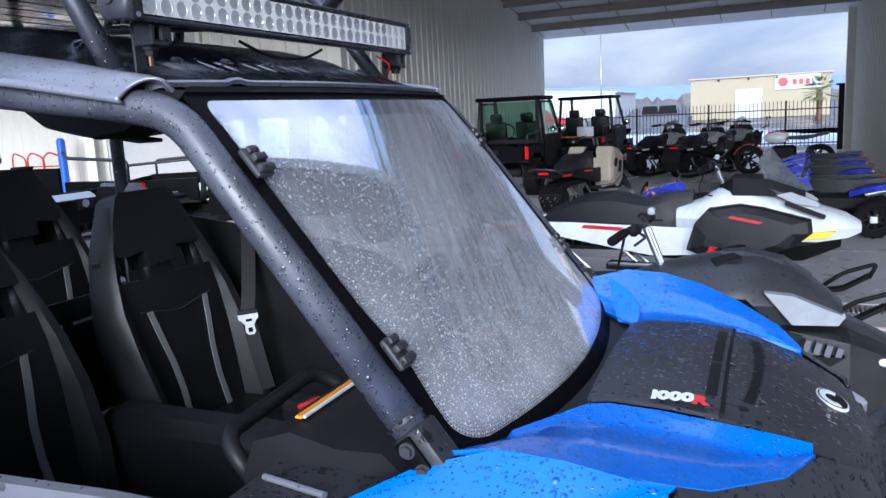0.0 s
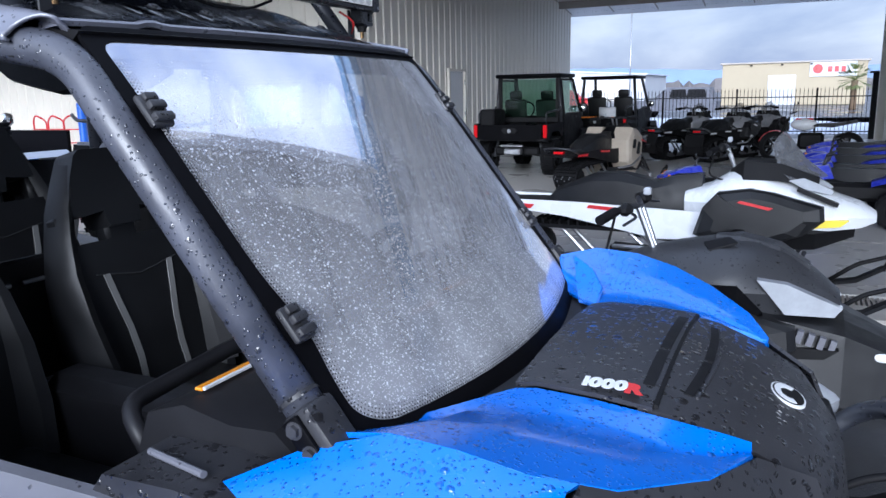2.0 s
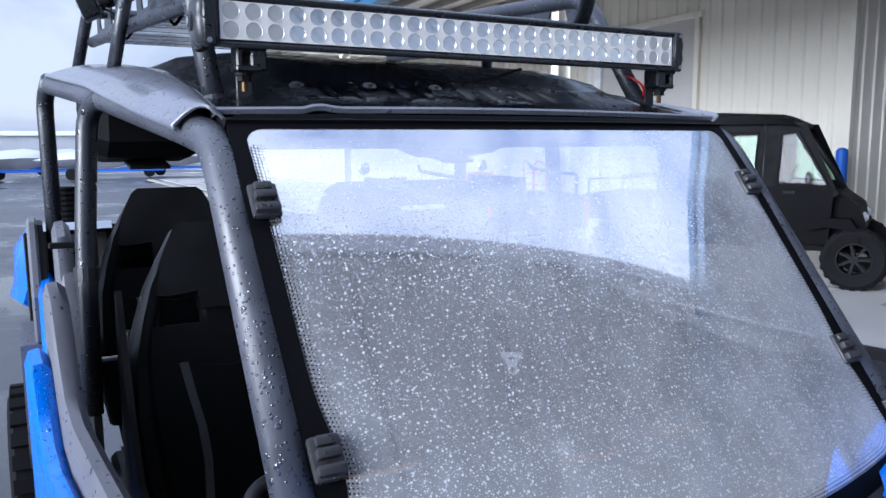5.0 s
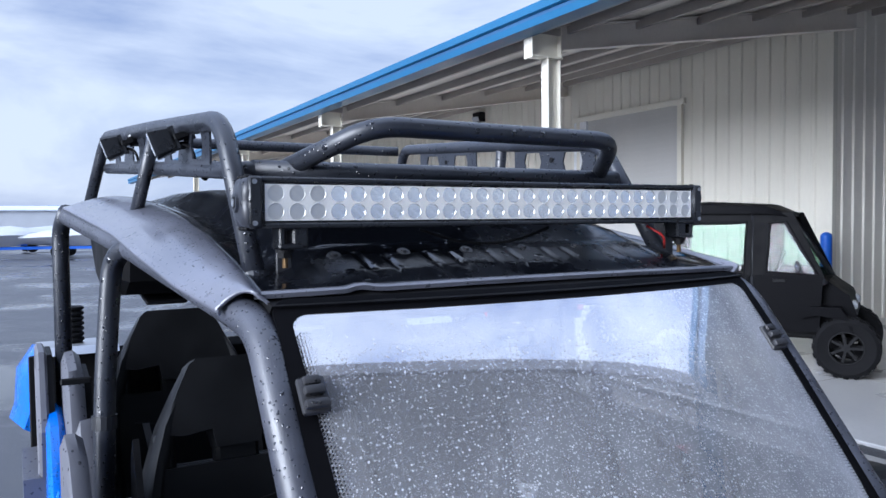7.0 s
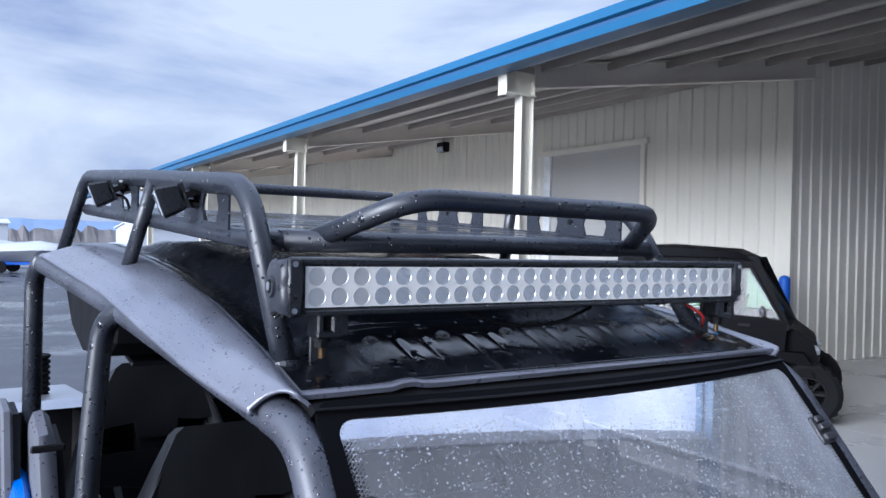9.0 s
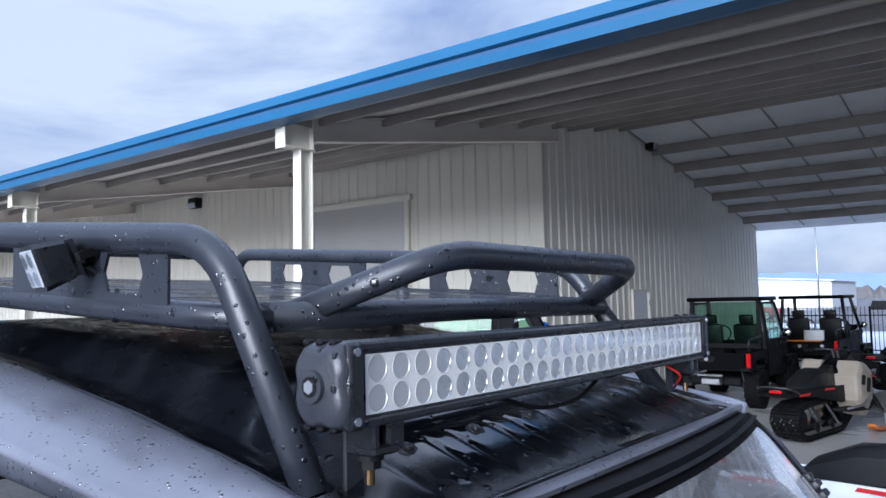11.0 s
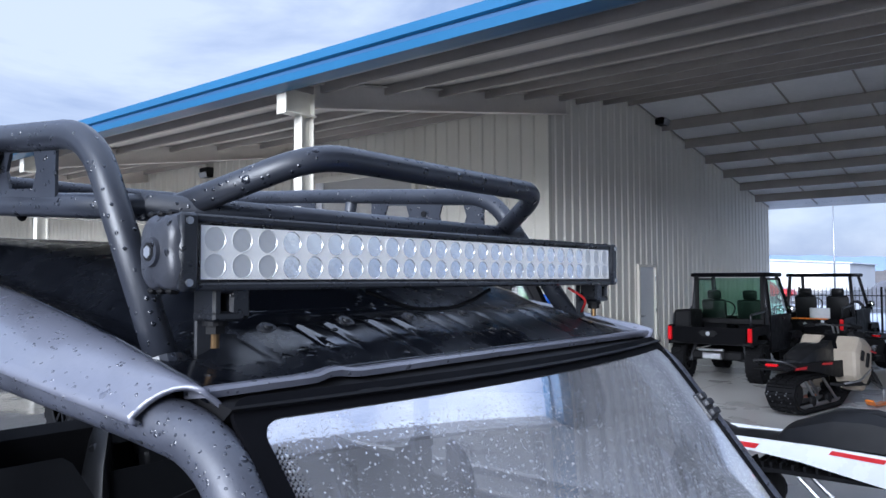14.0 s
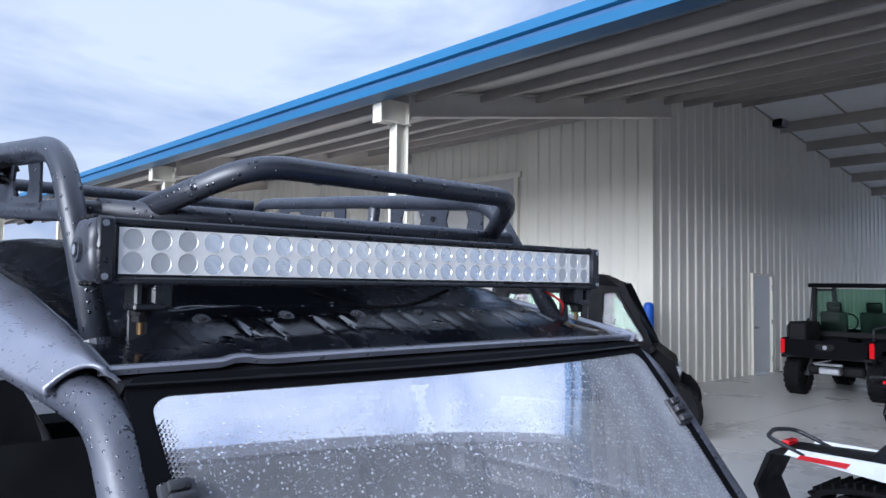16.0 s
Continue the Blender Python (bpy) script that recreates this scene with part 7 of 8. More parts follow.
        pts = [(0.02, 0.10), (0.10, 0.035), (0.30, 0.02), (0.90, 0.02), (1.12, 0.06), (1.30, 0.17)]
        rings = [[(x, s * 0.50 - 0.065, z), (x, s * 0.50 + 0.065, z), (x, s * 0.50 + 0.05, z + 0.025), (x, s * 0.50 - 0.05, z + 0.025)] for x, z in pts]
        loft(bm, rings)
        ski = part("ski", bm, "orange" if body == "tan" else "black", o, "plastic ski", smooth=True)
        bm = B()
        sweep(bm, bend([(0.92, s * 0.50, 0.045), (1.12, s * 0.50, 0.20), (1.36, s * 0.50, 0.285), (1.30, s * 0.50, 0.16)], 0.05), 0.017, 8)
        part("ski_loop", bm, "black", ski, "black ski loop", smooth=2)
        bm = B()
        box(bm, (0.62, s * 0.485, 0.13), (0.08, 0.05, 0.20), 0.015)
        part("spindle", bm, "alu", ski)
    if screen:
        bm = B()
        rows = [[(0.86 - 0.05 * abs(k - 3), lerp(-0.27, 0.27, k / 6), 0.94 - 0.010 * (k - 3) ** 2) for k in range(7)],
                [(0.70 - 0.05 * abs(k - 3), lerp(-0.24, 0.24, k / 6), 1.07 - 0.010 * (k - 3) ** 2) for k in range(7)],
                [(0.56 - 0.03 * abs(k - 3), lerp(-0.14, 0.14, k / 6), 1.26 - 0.012 * (k - 3) ** 2) for k in range(7)]]
        loft(bm, rows, caps=False, loop=False)
        part("windshield", bm, "smoke", o, "smoked clear windshield")
    bm = B()
    loft(bm, [[(x, -w, z0), (x, -w * 0.8, z1), (x, w * 0.8, z1), (x, w, z0)] for x, w, z0, z1 in ((0.20, 0.10, 0.90, 0.98), (0.30, 0.24, 0.92, 1.05), (0.55, 0.27, 0.92, 1.04), (0.80, 0.20, 0.88, 0.94))])
    if body != "bodyblack":
        part("console", bm, "black", o, smooth=True)
    # bars
    bm = B()
    sweep(bm, bend([(0.08, -0.36, 1.12 + rise), (0.12, -0.14, 1.15 + rise), (0.17, 0, 1.13 + rise), (0.12, 0.14, 1.15 + rise), (0.08, 0.36, 1.12 + rise)], 0.05), 0.014, 8)
    bars = part("handlebar", bm, "tube_plain", o, smooth=2)
    for s in (-1, 1):
        bm = B()
        cyl(bm, (0.16, s * 0.035, 1.13 + rise), (0.27, s * 0.025, 0.88), 0.014, seg=8)
        part("riser", bm, "alu", bars, "bare metal riser")
        bm = B()
        cyl(bm, (0.075, s * 0.40, 1.12 + rise), (0.105, s * 0.25, 1.14 + rise), 0.023, seg=10)
        part("grip", bm, "rubber", bars)
        bm = B()
        box(bm, (0.14, s * 0.21, 1.145 + rise), (0.06, 0.08, 0.06), 0.02)
        part("lever_block", bm, "black", bars)
        bm = B()
        sweep(bm, bend([(0.16, s * 0.20, 1.13 + rise), (0.20, s * 0.26, 1.12 + rise), (0.17, s * 0.38, 1.10 + rise)], 0.03), 0.007, 6)
        part("lever", bm, "tube_plain", bars)
    bm = B()
    box(bm, (0.16, 0.17, 1.185 + rise), (0.036, 0.045, 0.04), 0.008)
    part("reservoir", bm, "foil", bars, "clear brake reservoir")
    bm = B()
    sweep(bm, bend([(0.10, -0.24, 1.11 + rise), (0.05, -0.22, 0.95), (0.16, -0.16, 0.90), (0.24, -0.06, 0.95)], 0.05), 0.006, 6)
    part("tether", bm, "black", bars, "black coiled tether cord")
    if body == "bodyblack":
        bm = B()
        loft(bm, [[(x, -w, z0), (x, -w * 0.9, z1), (x, -w * 0.3, z1 + 0.02), (x, w * 0.3, z1 + 0.02), (x, w * 0.9, z1), (x, w, z0)] for x, w, z0, z1 in ((0.56, 0.34, 0.52, 0.80), (0.80, 0.35, 0.46, 0.77), (1.02, 0.30, 0.40, 0.715), (1.22, 0.23, 0.37, 0.62), (1.34, 0.16, 0.38, 0.53))])
        soften(bm, 0.010, 1, 15)
        for s in (-1, 1):
            bb = B()
            loft(bb, [[(x, s * y, z) for x, y, z in r] for r in (((0.46, 0.115, 1.055), (0.56, 0.10, 1.085), (0.60, 0.16, 1.072), (0.49, 0.19, 1.035)), ((0.46, 0.115, 1.062), (0.56, 0.10, 1.092), (0.60, 0.16, 1.079), (0.49, 0.19, 1.042)))])
            part("scoop", bb, "black", hood, "black intake scoop")
            bb = B()
            loft(bb, [[(x, s * (y + d), z + d * 0.7) for x, y, z in ((0.10, 0.24, 0.62), (0.22, 0.30, 0.80), (0.44, 0.33, 0.90), (0.62, 0.335, 0.91), (0.72, 0.33, 0.80), (0.62, 0.33, 0.70))] for d in (-0.02, 0.018)])
            soften(bb, 0.006)
            part("shoulder_panel", bb, "bodyblack", hood, "black shoulder panel under the hood")
        bb = B()
        loft(bb, [[(x, -w, z - 0.02), (x, -w * 0.7, z + 0.012), (x, w * 0.7, z + 0.012), (x, w, z - 0.02)] for x, w, z in ((0.50, 0.05, 1.07), (0.60, 0.085, 1.078), (0.76, 0.09, 1.040), (0.88, 0.06, 0.955))])
        part("hood_spine", bb, "sled_hood", hood, "charcoal raised hood spine")
        nose = part("nose_panel", bm, "sled_black", o, "black lower nose panel with grey bar lettering")
        for k in range(6):
            bm = B()
            x = 0.76 + 0.040 * k
            top = 0.768 - 0.012 * k
            slab(bm, [(x, top - 0.052), (x + 0.012, top), (x + 0.034, top - 0.006), (x + 0.022, top - 0.058)], 1, -0.360 + 0.008 * k, -0.30)
            part("marking", bm, "greytrim", nose, "grey bar lettering")
        bm = B()
        ball(bm, (1.16, -0.235, 0.625), 0.034, 14, (1.2, 0.25, 0.6))
        part("badge", bm, "decal", nose, "white oval badge", smooth=2)
        bm = B()
        sweep(bm, bend([(1.16, -0.24, 0.44), (1.40, -0.16, 0.40), (1.42, 0.16, 0.40), (1.16, 0.24, 0.44)], 0.07), 0.018, 8)
        part("front_bumper", bm, "tube_plain", o, "black tubular front bumper", smooth=2)
    for s in (-1, 1):
        if body == "white":
            bm = B()
            slab(bm, [(0.66, 0.862), (0.67, 0.885), (0.93, 0.782), (0.92, 0.758)], 1, s * 0.27, s * 0.355)
            part("marking", bm, "black", o, "dark bar marking")
    return o


white_sled = snowmobile(pose(-0.30, 6.72, 0), "white and black snowmobile with red stripes on the slab", "white", "white", "red")
black_sled = snowmobile(pose(-0.42, 4.08, -0.03) @ Matrix.Diagonal((1, 1, 0.9, 1)), "black snowmobile parked close beside the blue side-by-side", "bodyblack", "black", "red", screen=False, rise=0.07)
tan_sled = snowmobile(pose(-2.55, 13.0, 0, 0, 0, 80), "tan and black mountain snowmobile with orange skis", "tan", "black", "red", screen=False)
for x, y, a in ((-2.20, 19.4, 72), (-1.25, 19.0, 74), (-0.72, 20.4, 70)):
    snowmobile(pose(x, y, 0, 0, 0, a), "grey and black snowmobile parked in a row", "sled_grey", "black", "decal", screen=True)


def quad(m, label):
    o = empty("quad_bike", m, label, "quad bike", "blue quad bikes")
    for x, s, r in ((0.60, -1, 0.27), (0.60, 1, 0.27), (-0.55, -1, 0.25), (-0.55, 1, 0.25)):
        wheel_mesh(r, 0.22, 0.13, "black", o, (x, s * 0.45, r), lugs=16)
        bm = B()
        box(bm, (x, s * 0.535, r), (0.09, 0.02, 0.09), 0.01)
        cyl(bm, (x, s * 0.54, r), (x, s * 0.56, r), 0.03, seg=10)
        part("hub", bm, "white", o, "white square wheel hub")
    bm = B()
    box(bm, (0.0, 0, 0.42), (0.95, 0.24, 0.24), 0.05)
    cyl(bm, (-0.55, -0.4, 0.26), (-0.55, 0.4, 0.26), 0.03, seg=8)
    cyl(bm, (0.60, -0.4, 0.28), (0.60, 0.4, 0.28), 0.025, seg=8)
    part("frame", bm, "black", o)
    for s in (-1, 1):
        bm = B()
        rings = []
        for x, z, w in ((0.32, 0.60, 0.10), (0.50, 0.66, 0.20), (0.72, 0.66, 0.24), (0.92, 0.56, 0.20)):
            rings.append([(x, s * 0.18, z), (x, s * (0.22 + w), z - 0.01), (x, s * (0.26 + w), z - 0.08), (x, s * (0.22 + w), z - 0.035), (x, s * 0.18, z - 0.03)])
        loft(bm, rings)
        part("front_fender", bm, "racing_blue", o, "royal blue front fender", smooth=True)
        bm = B()
        rings = []
        for x, z, w in ((-0.25, 0.60, 0.06), (-0.45, 0.68, 0.22), (-0.70, 0.72, 0.26), (-0.92, 0.70, 0.20)):
            rings.append([(x, s * 0.12, z), (x, s * (0.20 + w), z - 0.01), (x, s * (0.23 + w), z - 0.08), (x, s * (0.20 + w), z - 0.035), (x, s * 0.12, z - 0.03)])
        loft(bm, rings)
        part("rear_fender", bm, "racing_blue", o, "royal blue rear fender", smooth=True)
        bm = B()
        box(bm, (0.86, s * 0.20, 0.60), (0.06, 0.10, 0.06), 0.02)
        part("lamp", bm, "amber", o, "amber lamp")
    bm = B()
    rings = []
    for x, w, z0, z1 in ((0.25, 0.06, 0.60, 0.74), (0.05, 0.11, 0.56, 0.74), (-0.40, 0.13, 0.58, 0.74), (-0.80, 0.11, 0.66, 0.78), (-0.95, 0.06, 0.70, 0.78)):
        rings.append([(x, -w, z0), (x, -w * 0.8, z1), (x, w * 0.8, z1), (x, w, z0)])
    loft(bm, rings)
    part("seat", bm, "vinyl", o, "black long seat", smooth=True)
    bm = B()
    slab(bm, [(0.20, 0.60), (0.28, 0.78), (0.55, 0.74), (0.95, 0.60), (0.90, 0.52)], 1, -0.10, 0.10)
    soften(bm, 0.03)
    part("nose", bm, "racing_blue", o, "royal blue nose", smooth=True)
    bm = B()
    sweep(bm, bend([(0.22, -0.38, 0.94), (0.30, -0.12, 0.92), (0.30, 0.12, 0.92), (0.22, 0.38, 0.94)], 0.06), 0.013, 8)
    cyl(bm, (0.30, 0, 0.91), (0.36, 0, 0.72), 0.025, seg=8)
    part("handlebar", bm, "tube_plain", o, smooth=2)
    bm = B()
    box(bm, (-0.97, 0, 0.70), (0.04, 0.12, 0.06), 0.01)
    part("tail_light", bm, "tail", o, "red tail lamp")
    bm = B()
    cyl(bm, (-0.45, -0.2, 0.50), (-0.95, -0.22, 0.62), 0.05, seg=12)
    part("muffler", bm, "alu", o, smooth=True)
    return o


SMALL = Matrix.Scale(0.86, 4)
quad0 = quad(pose(0.88, 10.62, 0, 0, 0, 176) @ SMALL, "royal blue sport quad bike with black seat and white-hubbed tyres")
for k in range(1, 5):
    copy_thing(quad0, pose(0.86 + 0.05 * k, 10.62 + 1.55 * k, 0, 0, 0, 174 + 2 * (k % 2)) @ SMALL)
copy_thing(quad0, pose(-0.72, 11.3, 0, 0, 0, 205) @ SMALL)


def motorcycle(m):
    o = empty("motorcycle", m, "red-fendered motorcycle with a white tank and black seat", "motorcycle")
    for x in (0.70, -0.70):
        wheel_mesh(0.32, 0.12, 0.22, "black", o, (x, 0, 0.32), lugs=30)
    bm = B()
    cyl(bm, (0.70, 0.09, 0.32), (0.45, 0.09, 0.95), 0.022, seg=8)
    cyl(bm, (0.70, -0.09, 0.32), (0.45, -0.09, 0.95), 0.022, seg=8)
    part("fork", bm, "black", o)
    bm = B()
    for k in range(9):
        a0, a1 = radians(20 + 15 * k), radians(35 + 15 * k)
        box(bm, (0.70 + 0.345 * math.cos((a0 + a1) / 2), 0, 0.32 + 0.345 * math.sin((a0 + a1) / 2)), (0.012, 0.14, 0.10), 0, (0, -math.degrees((a0 + a1) / 2), 0))
    part("front_fender", bm, "red", o, "red front fender")
    bm = B()
    box(bm, (0.0, 0, 0.45), (0.50, 0.26, 0.36), 0.06)
    part("engine", bm, "black", o, smooth=True)
    bm = B()
    ball(bm, (0.15, 0, 0.80), 0.18, 16, (1.5, 0.75, 0.75))
    tank = part("tank", bm, "white", o, "white tank", smooth=2)
    bm = B()
    box(bm, (0.15, 0, 0.905), (0.36, 0.12, 0.05), 0.02)
    part("tank_stripe", bm, "red", tank)
    bm = B()
    slab(bm, [(-0.02, 0.76), (-0.10, 0.82), (-0.55, 0.84), (-0.85, 0.90), (-0.86, 0.84), (-0.40, 0.74)], 1, -0.12, 0.12)
    soften(bm, 0.03)
    part("seat", bm, "vinyl", o, smooth=True)
    bm = B()
    sweep(bm, bend([(0.34, -0.36, 1.06), (0.44, -0.14, 1.02), (0.44, 0.14, 1.02), (0.34, 0.36, 1.06)], 0.05), 0.014, 8)
    part("handlebar", bm, "black", o, smooth=2)
    bm = B()
    ball(bm, (0.56, 0, 0.88), 0.10, 14, (0.8, 1, 1))
    part("headlight", bm, "black", o, smooth=2)
    for s in (-1, 1):
        bm = B()
        cyl(bm, (0.36, s * 0.30, 1.06), (0.34, s * 0.34, 1.22), 0.006, seg=6)
        ball(bm, (0.33, s * 0.35, 1.24), 0.05, 10, (0.3, 1, 0.8))
        part("mirror", bm, "black", o)
    bm = B()
    cyl(bm, (-0.1, -0.16, 0.36), (-0.72, -0.17, 0.50), 0.05, seg=12)
    part("muffler", bm, "steel", o, smooth=True)


motorcycle(pose(0.42, 18.6, 0, 0, 0, 176))
gp_ob = empty("gate_post", pose(2.05, 27.0, 0), "black square gate post with a flat cap", "post")
bm = B()
box(bm, (0, 0, 0.98), (0.16, 0.16, 1.96), 0.01)
part("shaft", bm, "black", gp_ob)
bm = B()
box(bm, (0, 0, 1.99), (0.34, 0.26, 0.06), 0.02)
part("cap", bm, "black", gp_ob)

# ---- far things ----
shop = empty("shop_building", pose(0, 80, 0), "long cream block shop building across the street", "building")
bm = B()
box(bm, (-1.6, 5, 1.95), (12.4, 10, 3.9), 0.02)
part("wall", bm, "far_cream", shop)
bm = B()
box(bm, (-1.6, 5, 3.95), (12.8, 10.4, 0.14), 0.01)
part("roof", bm, "purlin", shop)
bm = B()
box(bm, (-2.45, -0.02, 1.38), (2.4, 0.10, 2.76), 0.01)
part("roller_door", bm, "far_white", shop, "white roller door")
bm = B()
box(bm, (1.8, -0.06, 3.2), (3.9, 0.10, 1.3), 0.01)
sg = part("sign", bm, "far_white", shop, "white sign board")
bm = B()
cyl(bm, (0.55, -0.12, 3.25), (0.55, -0.16, 3.25), 0.42, seg=24)
part("sign_disc", bm, "red", sg)
for k in range(3):
    bm = B()
    box(bm, (1.55 + 0.55 * k, -0.14, 3.2), (0.36, 0.04, 0.5))
    part("sign_bar", bm, "red", sg)
for x in (-5.2, -2.5, 0.0):
    bm = B()
    box(bm, (x, -0.1, 3.72), (0.2, 0.2, 0.14))
    part("wall_lamp", bm, "black", shop)

palm = empty("palm_tree", pose(2.9, 62, 0), "short fan palm with a shaggy trunk", "palm tree")
bm = B()
random.seed(11)
sweep(bm, [(0, 0, -0.05), (0.03, 0, 0.7), (0.0, 0.03, 1.4), (0.02, 0, 2.0)], [0.24, 0.19, 0.19, 0.23], 12)
part("trunk", bm, "bark", palm, smooth=2)
bm = B()
for k in range(46):
    a, e = random.uniform(0, 6.283), random.uniform(-0.55, 1.35)
    L = random.uniform(0.7, 1.05)
    d = Vector((math.cos(a) * math.cos(e), math.sin(a) * math.cos(e), math.sin(e)))
    c0 = Vector((0.02, 0, 2.05))
    tip = c0 + d * L
    side = d.cross(Vector((0, 0, 1))).normalized()
    sweep(bm, [c0, tip], 0.012, 4)
    for q in range(11):
        f = lerp(-1.15, 1.15, q / 10)
        v = (d * math.cos(f) + side * math.sin(f)).normalized() * random.uniform(0.42, 0.6)
        up = d.cross(side) * 0.02
        p0 = [tip + side * 0.015, tip - side * 0.015, tip + v * 0.6 - side * 0.02, tip + v - Vector((0, 0, 0.10)), tip + v * 0.6 + side * 0.02]
        bm.faces.new([bm.verts.new(x) for x in p0])
part("crown", bm, "frond", palm)

lamp = empty("light_pole", pose(-12.4, 60, 0), "tall thin steel parking-lot light pole", "light pole")
bm = B()
sweep(bm, [(0, 0, 0), (0, 0, 7.3)], [0.07, 0.045], 10)
part("pole", bm, "alu", lamp, smooth=2)
bm = B()
box(bm, (0, 0, 7.32), (1.5, 0.05, 0.05))
part("cross_arm", bm, "alu", lamp)
for s in (-1, 1):
    bm = B()
    box(bm, (s * 0.62, 0, 7.36), (0.45, 0.28, 0.10), 0.03)
    part("lamp_head", bm, "alu", lamp)


def car_far(m, mat, label):
    o = empty("parked_car", m, label, "car", "parked cars")
    bm = B()
    slab(bm, [(-2.3, 0.45), (-2.35, 0.95), (-2.2, 1.10), (1.0, 1.10), (2.2, 0.95), (2.35, 0.6), (2.2, 0.42)], 1, -0.9, 0.9)
    soften(bm, 0.08)
    part("body", bm, mat, o, smooth=True)
    bm = B()
    slab(bm, [(-2.15, 1.08), (-1.9, 1.70), (0.3, 1.72), (1.05, 1.10)], 1, -0.78, 0.78)
    soften(bm, 0.06)
    cabin = part("cabin", bm, mat, o, smooth=True)
    for s in (-1, 1):
        for a, b in ((-1.8, -0.85), (-0.78, 0.05)):
            bm = B()
            slab(bm, [(a, 1.15), (b + 0.12, 1.15), (b, 1.60), (a + 0.1, 1.60)], 1, s * 0.775, s * 0.79)
            part("window", bm, "black", cabin)
        for x in (-1.45, 1.45):
            bm = B()
            cyl(bm, (x, s * 0.72, 0.36), (x, s * 0.93, 0.36), 0.36, seg=20)
            w = part("wheel", bm, "rubber", o)
            bm = B()
            cyl(bm, (x, s * 0.93, 0.36), (x, s * 0.945, 0.36), 0.21, seg=14)
            part("rim", bm, "alu", w)
    return o


car_far(pose(-6.6, 45, 0, 0, 0, 178), "greytrim", "dark grey sport utility car parked beyond the fence")
car_far(pose(-26, 62, 0, 0, 0, 10), "far_white", "white car parked across the lot")
car_far(pose(-19, 66, 0, 0, 0, 5), "red", "red car parked across the lot")


def shed(x, y, w, d, h, mat, label):
    o = empty("warehouse", pose(x, y, 0), label, "building", "far warehouses")
    bm = B()
    slab(bm, [(-w / 2, 0), (w / 2, 0), (w / 2, h), (0, h * 1.2), (-w / 2, h)], 1, -d / 2, d / 2)
    part("wall", bm, mat, o)
    bm = B()
    slab(bm, [(-w / 2 - 0.4, h - 0.05), (0, h * 1.2), (w / 2 + 0.4, h - 0.05), (w / 2 + 0.4, h + 0.15), (0, h * 1.2 + 0.2), (-w / 2 - 0.4, h + 0.15)], 1, -d / 2 - 0.4, d / 2 + 0.4)
    part("roof", bm, "snow", o)
    for k in range(3):
        bm = B()
        box(bm, (-w * 0.3 + k * w * 0.3, -d / 2 - 0.02, h * 0.35), (w * 0.14, 0.1, h * 0.7))
        part("roller_door", bm, "siding_white", o)


shed(-40, 140, 30, 20, 4.2, "far_white", "low white warehouse with a snowy roof")
shed(-75, 150, 34, 20, 4.5, "far_cream", "low cream warehouse with a snowy roof")
shed(-140, 40, 20, 30, 4.0, "far_white", "white warehouse beyond the lot")
shed(-170, -12, 20, 40, 4.4, "far_white", "white warehouse with snow on the roof")


def boat(m):
    o = empty("boat_trailer", m, "white covered boat on a blue trailer", "boat", "boats on trailers")
    bm = B()
    rings = []
    for x, w, z0, z1 in ((-2.6, 0.95, 0.75, 1.35), (-1.0, 1.05, 0.62, 1.55), (1.0, 1.0, 0.62, 1.75), (2.2, 0.6, 0.85, 1.55), (2.9, 0.08, 1.25, 1.38)):
        rings.append([(x, -w * 0.35, z0), (x, -w, lerp(z0, z1, 0.55)), (x, -w * 0.8, lerp(z0, z1, 0.8)), (x, 0, z1), (x, w * 0.8, lerp(z0, z1, 0.8)), (x, w, lerp(z0, z1, 0.55)), (x, w * 0.35, z0)])
    loft(bm, rings)
    part("hull", bm, "far_white", o, smooth=True)
    bm = B()
    for s in (-1, 1):
        box(bm, (0.2, s * 0.6, 0.52), (5.4, 0.09, 0.14))
    box(bm, (-0.6, 0, 0.45), (0.12, 2.0, 0.10))
    box(bm, (3.4, 0, 0.52), (1.2, 0.1, 0.12))
    part("trailer", bm, "paint_blue", o, "blue trailer frame")
    for s in (-1, 1):
        bm = B()
        cyl(bm, (-0.6, s * 0.95, 0.32), (-0.6, s * 1.15, 0.32), 0.32, seg=18)
        part("wheel", bm, "rubber", o)


for i, (x, y, a) in enumerate(((-46, 3.6, 70), (-47, -0.5, 80), (-50, -5, 75), (-49, 8.0, 65), (-56, 2, 100), (-58, -9, 90))):
    boat(pose(x, y, 0, 0, 0, a))


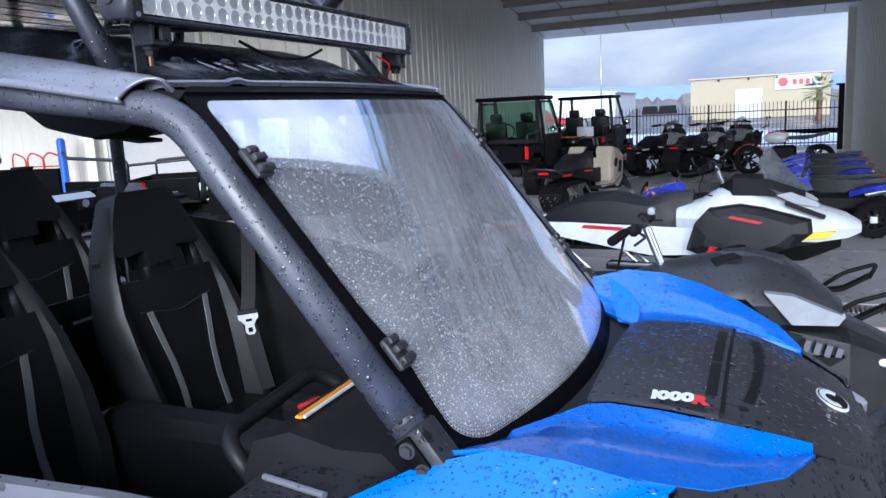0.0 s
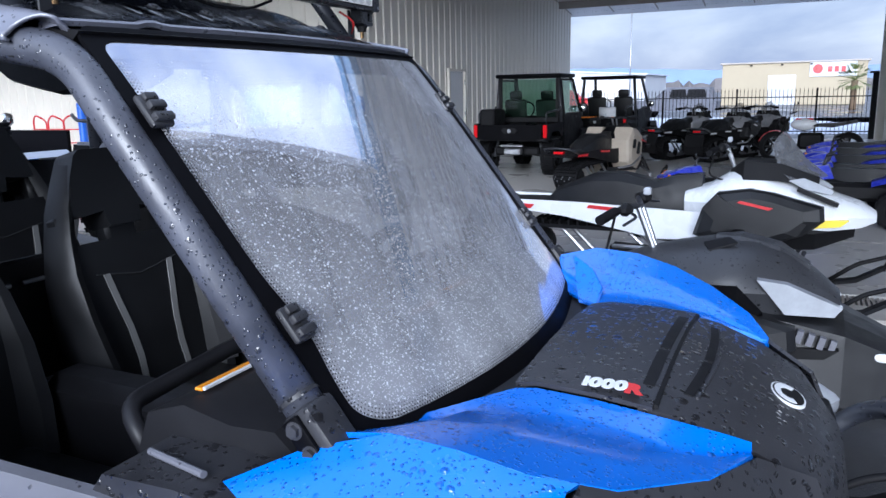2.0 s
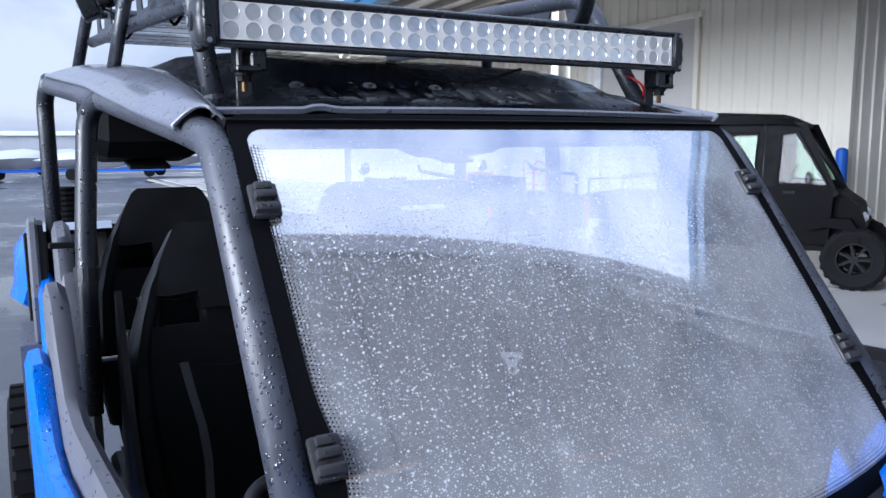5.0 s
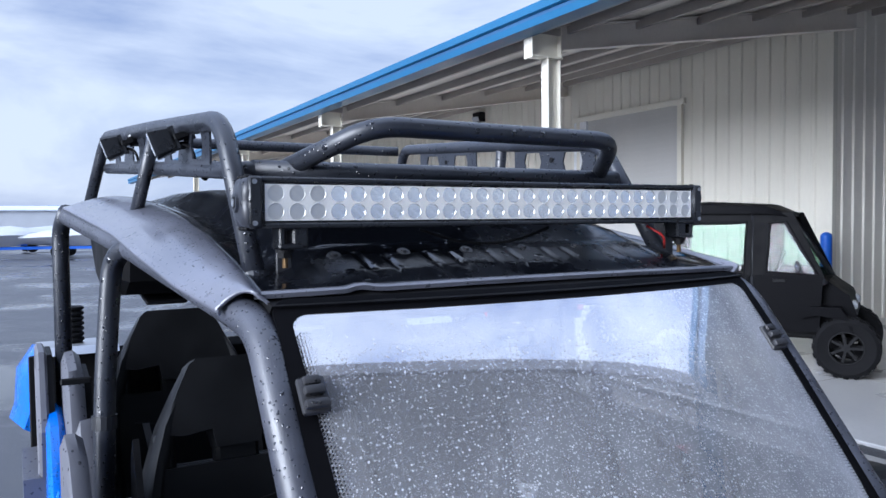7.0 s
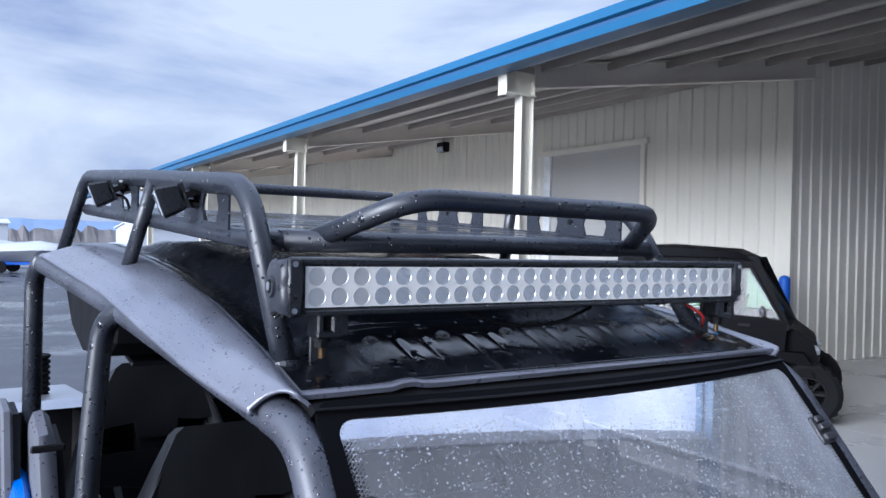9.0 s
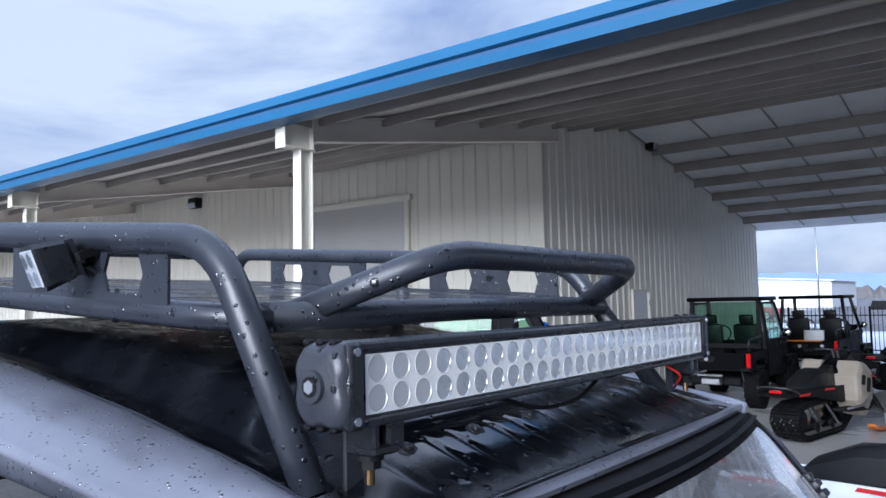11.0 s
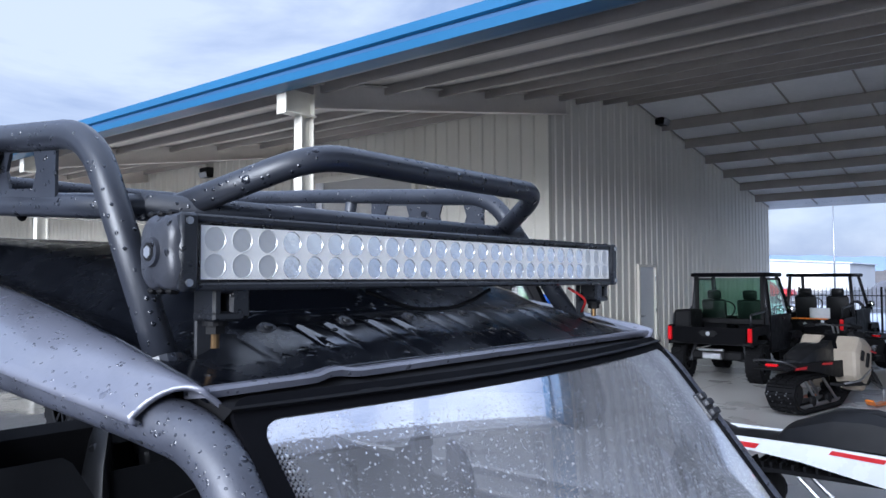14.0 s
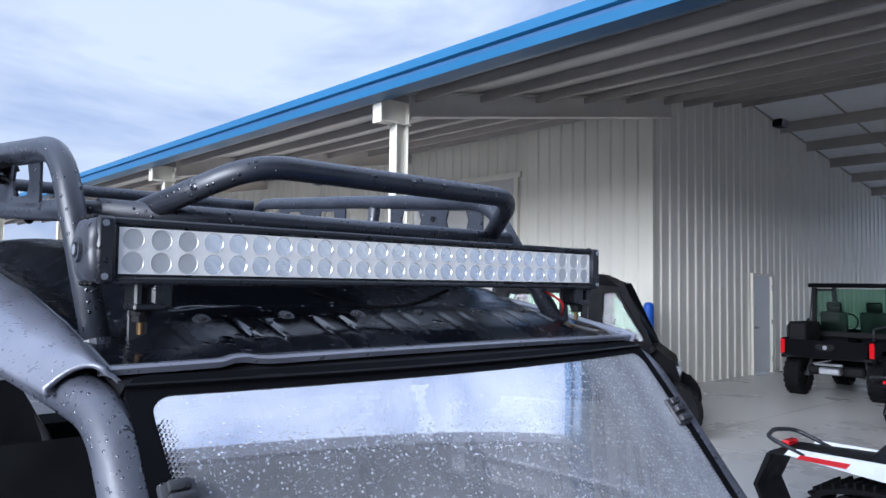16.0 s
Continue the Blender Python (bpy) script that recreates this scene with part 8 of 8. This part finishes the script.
def hand_truck(m):
    o = empty("hand_truck", m, "red tubular hand truck standing by the wall", "hand truck", "red hand trucks")
    bm = B()
    sweep(bm, bend([(-0.22, 0, 0.1), (-0.22, 0, 1.15), (0, -0.1, 1.28), (0.22, 0, 1.15), (0.22, 0, 0.1)], 0.1), 0.02, 8)
    for z in (0.35, 0.65, 0.95):
        cyl(bm, (-0.22, 0, z), (0.22, 0, z), 0.014, seg=8)
    part("frame", bm, "red", o, smooth=2)
    bm = B()
    box(bm, (0, -0.14, 0.03), (0.42, 0.28, 0.015))
    part("toe_plate", bm, "red", o)
    for s in (-1, 1):
        bm = B()
        cyl(bm, (s * 0.24, 0.06, 0.13), (s * 0.30, 0.06, 0.13), 0.13, seg=16)
        part("wheel", bm, "rubber", o)


for k in range(3):
    hand_truck(pose(-15.75 + 0.55 * k, 12.45, 0, 0, 0, 10 * k))
# plain boxes in place of the red equipment by the wall
for k in range(2):
    o = empty("fuel_can", pose(-18.6 + 0.6 * k, 12.4, 0), "red plastic equipment box on the slab", "box", "red boxes")
    bm = B()
    box(bm, (0, 0, 0.45), (0.5, 0.5, 0.9), 0.05)
    part("body", bm, "red", o, smooth=True)

bol2 = copy_thing(bol, pose(-14.32, 12.45, 0))
bm = B()
box(bm, (-13.78, 13.0, 2.08), (0.46, 0.06, 4.16), 0.004)
tagged(part("trim", bm, "white"), "white door jamb trim beside the roll door", "trim", kind="structure")
crate = empty("crate", pose(-5.36, 4.72, 0, 0, 0, -42), "black covered crate with a yellow bar marking", "crate")
bm = B()
box(bm, (0, 0, 0.56), (0.30, 0.40, 1.12), 0.02)
part("body", bm, "black", crate, smooth=True)
bm = B()
for k, w in enumerate((0.05, 0.04, 0.07, 0.04, 0.06)):
    box(bm, (0.152, -0.15 + 0.062 * k, 1.05), (0.004, w * 0.7, 0.06), 0)
part("marking", bm, "lime", crate, "lime yellow bars")
bm = B()
box(bm, (0.152, 0.17, 1.02), (0.006, 0.03, 0.15), 0.002)
part("reflector", bm, "tail", crate, "red reflector")
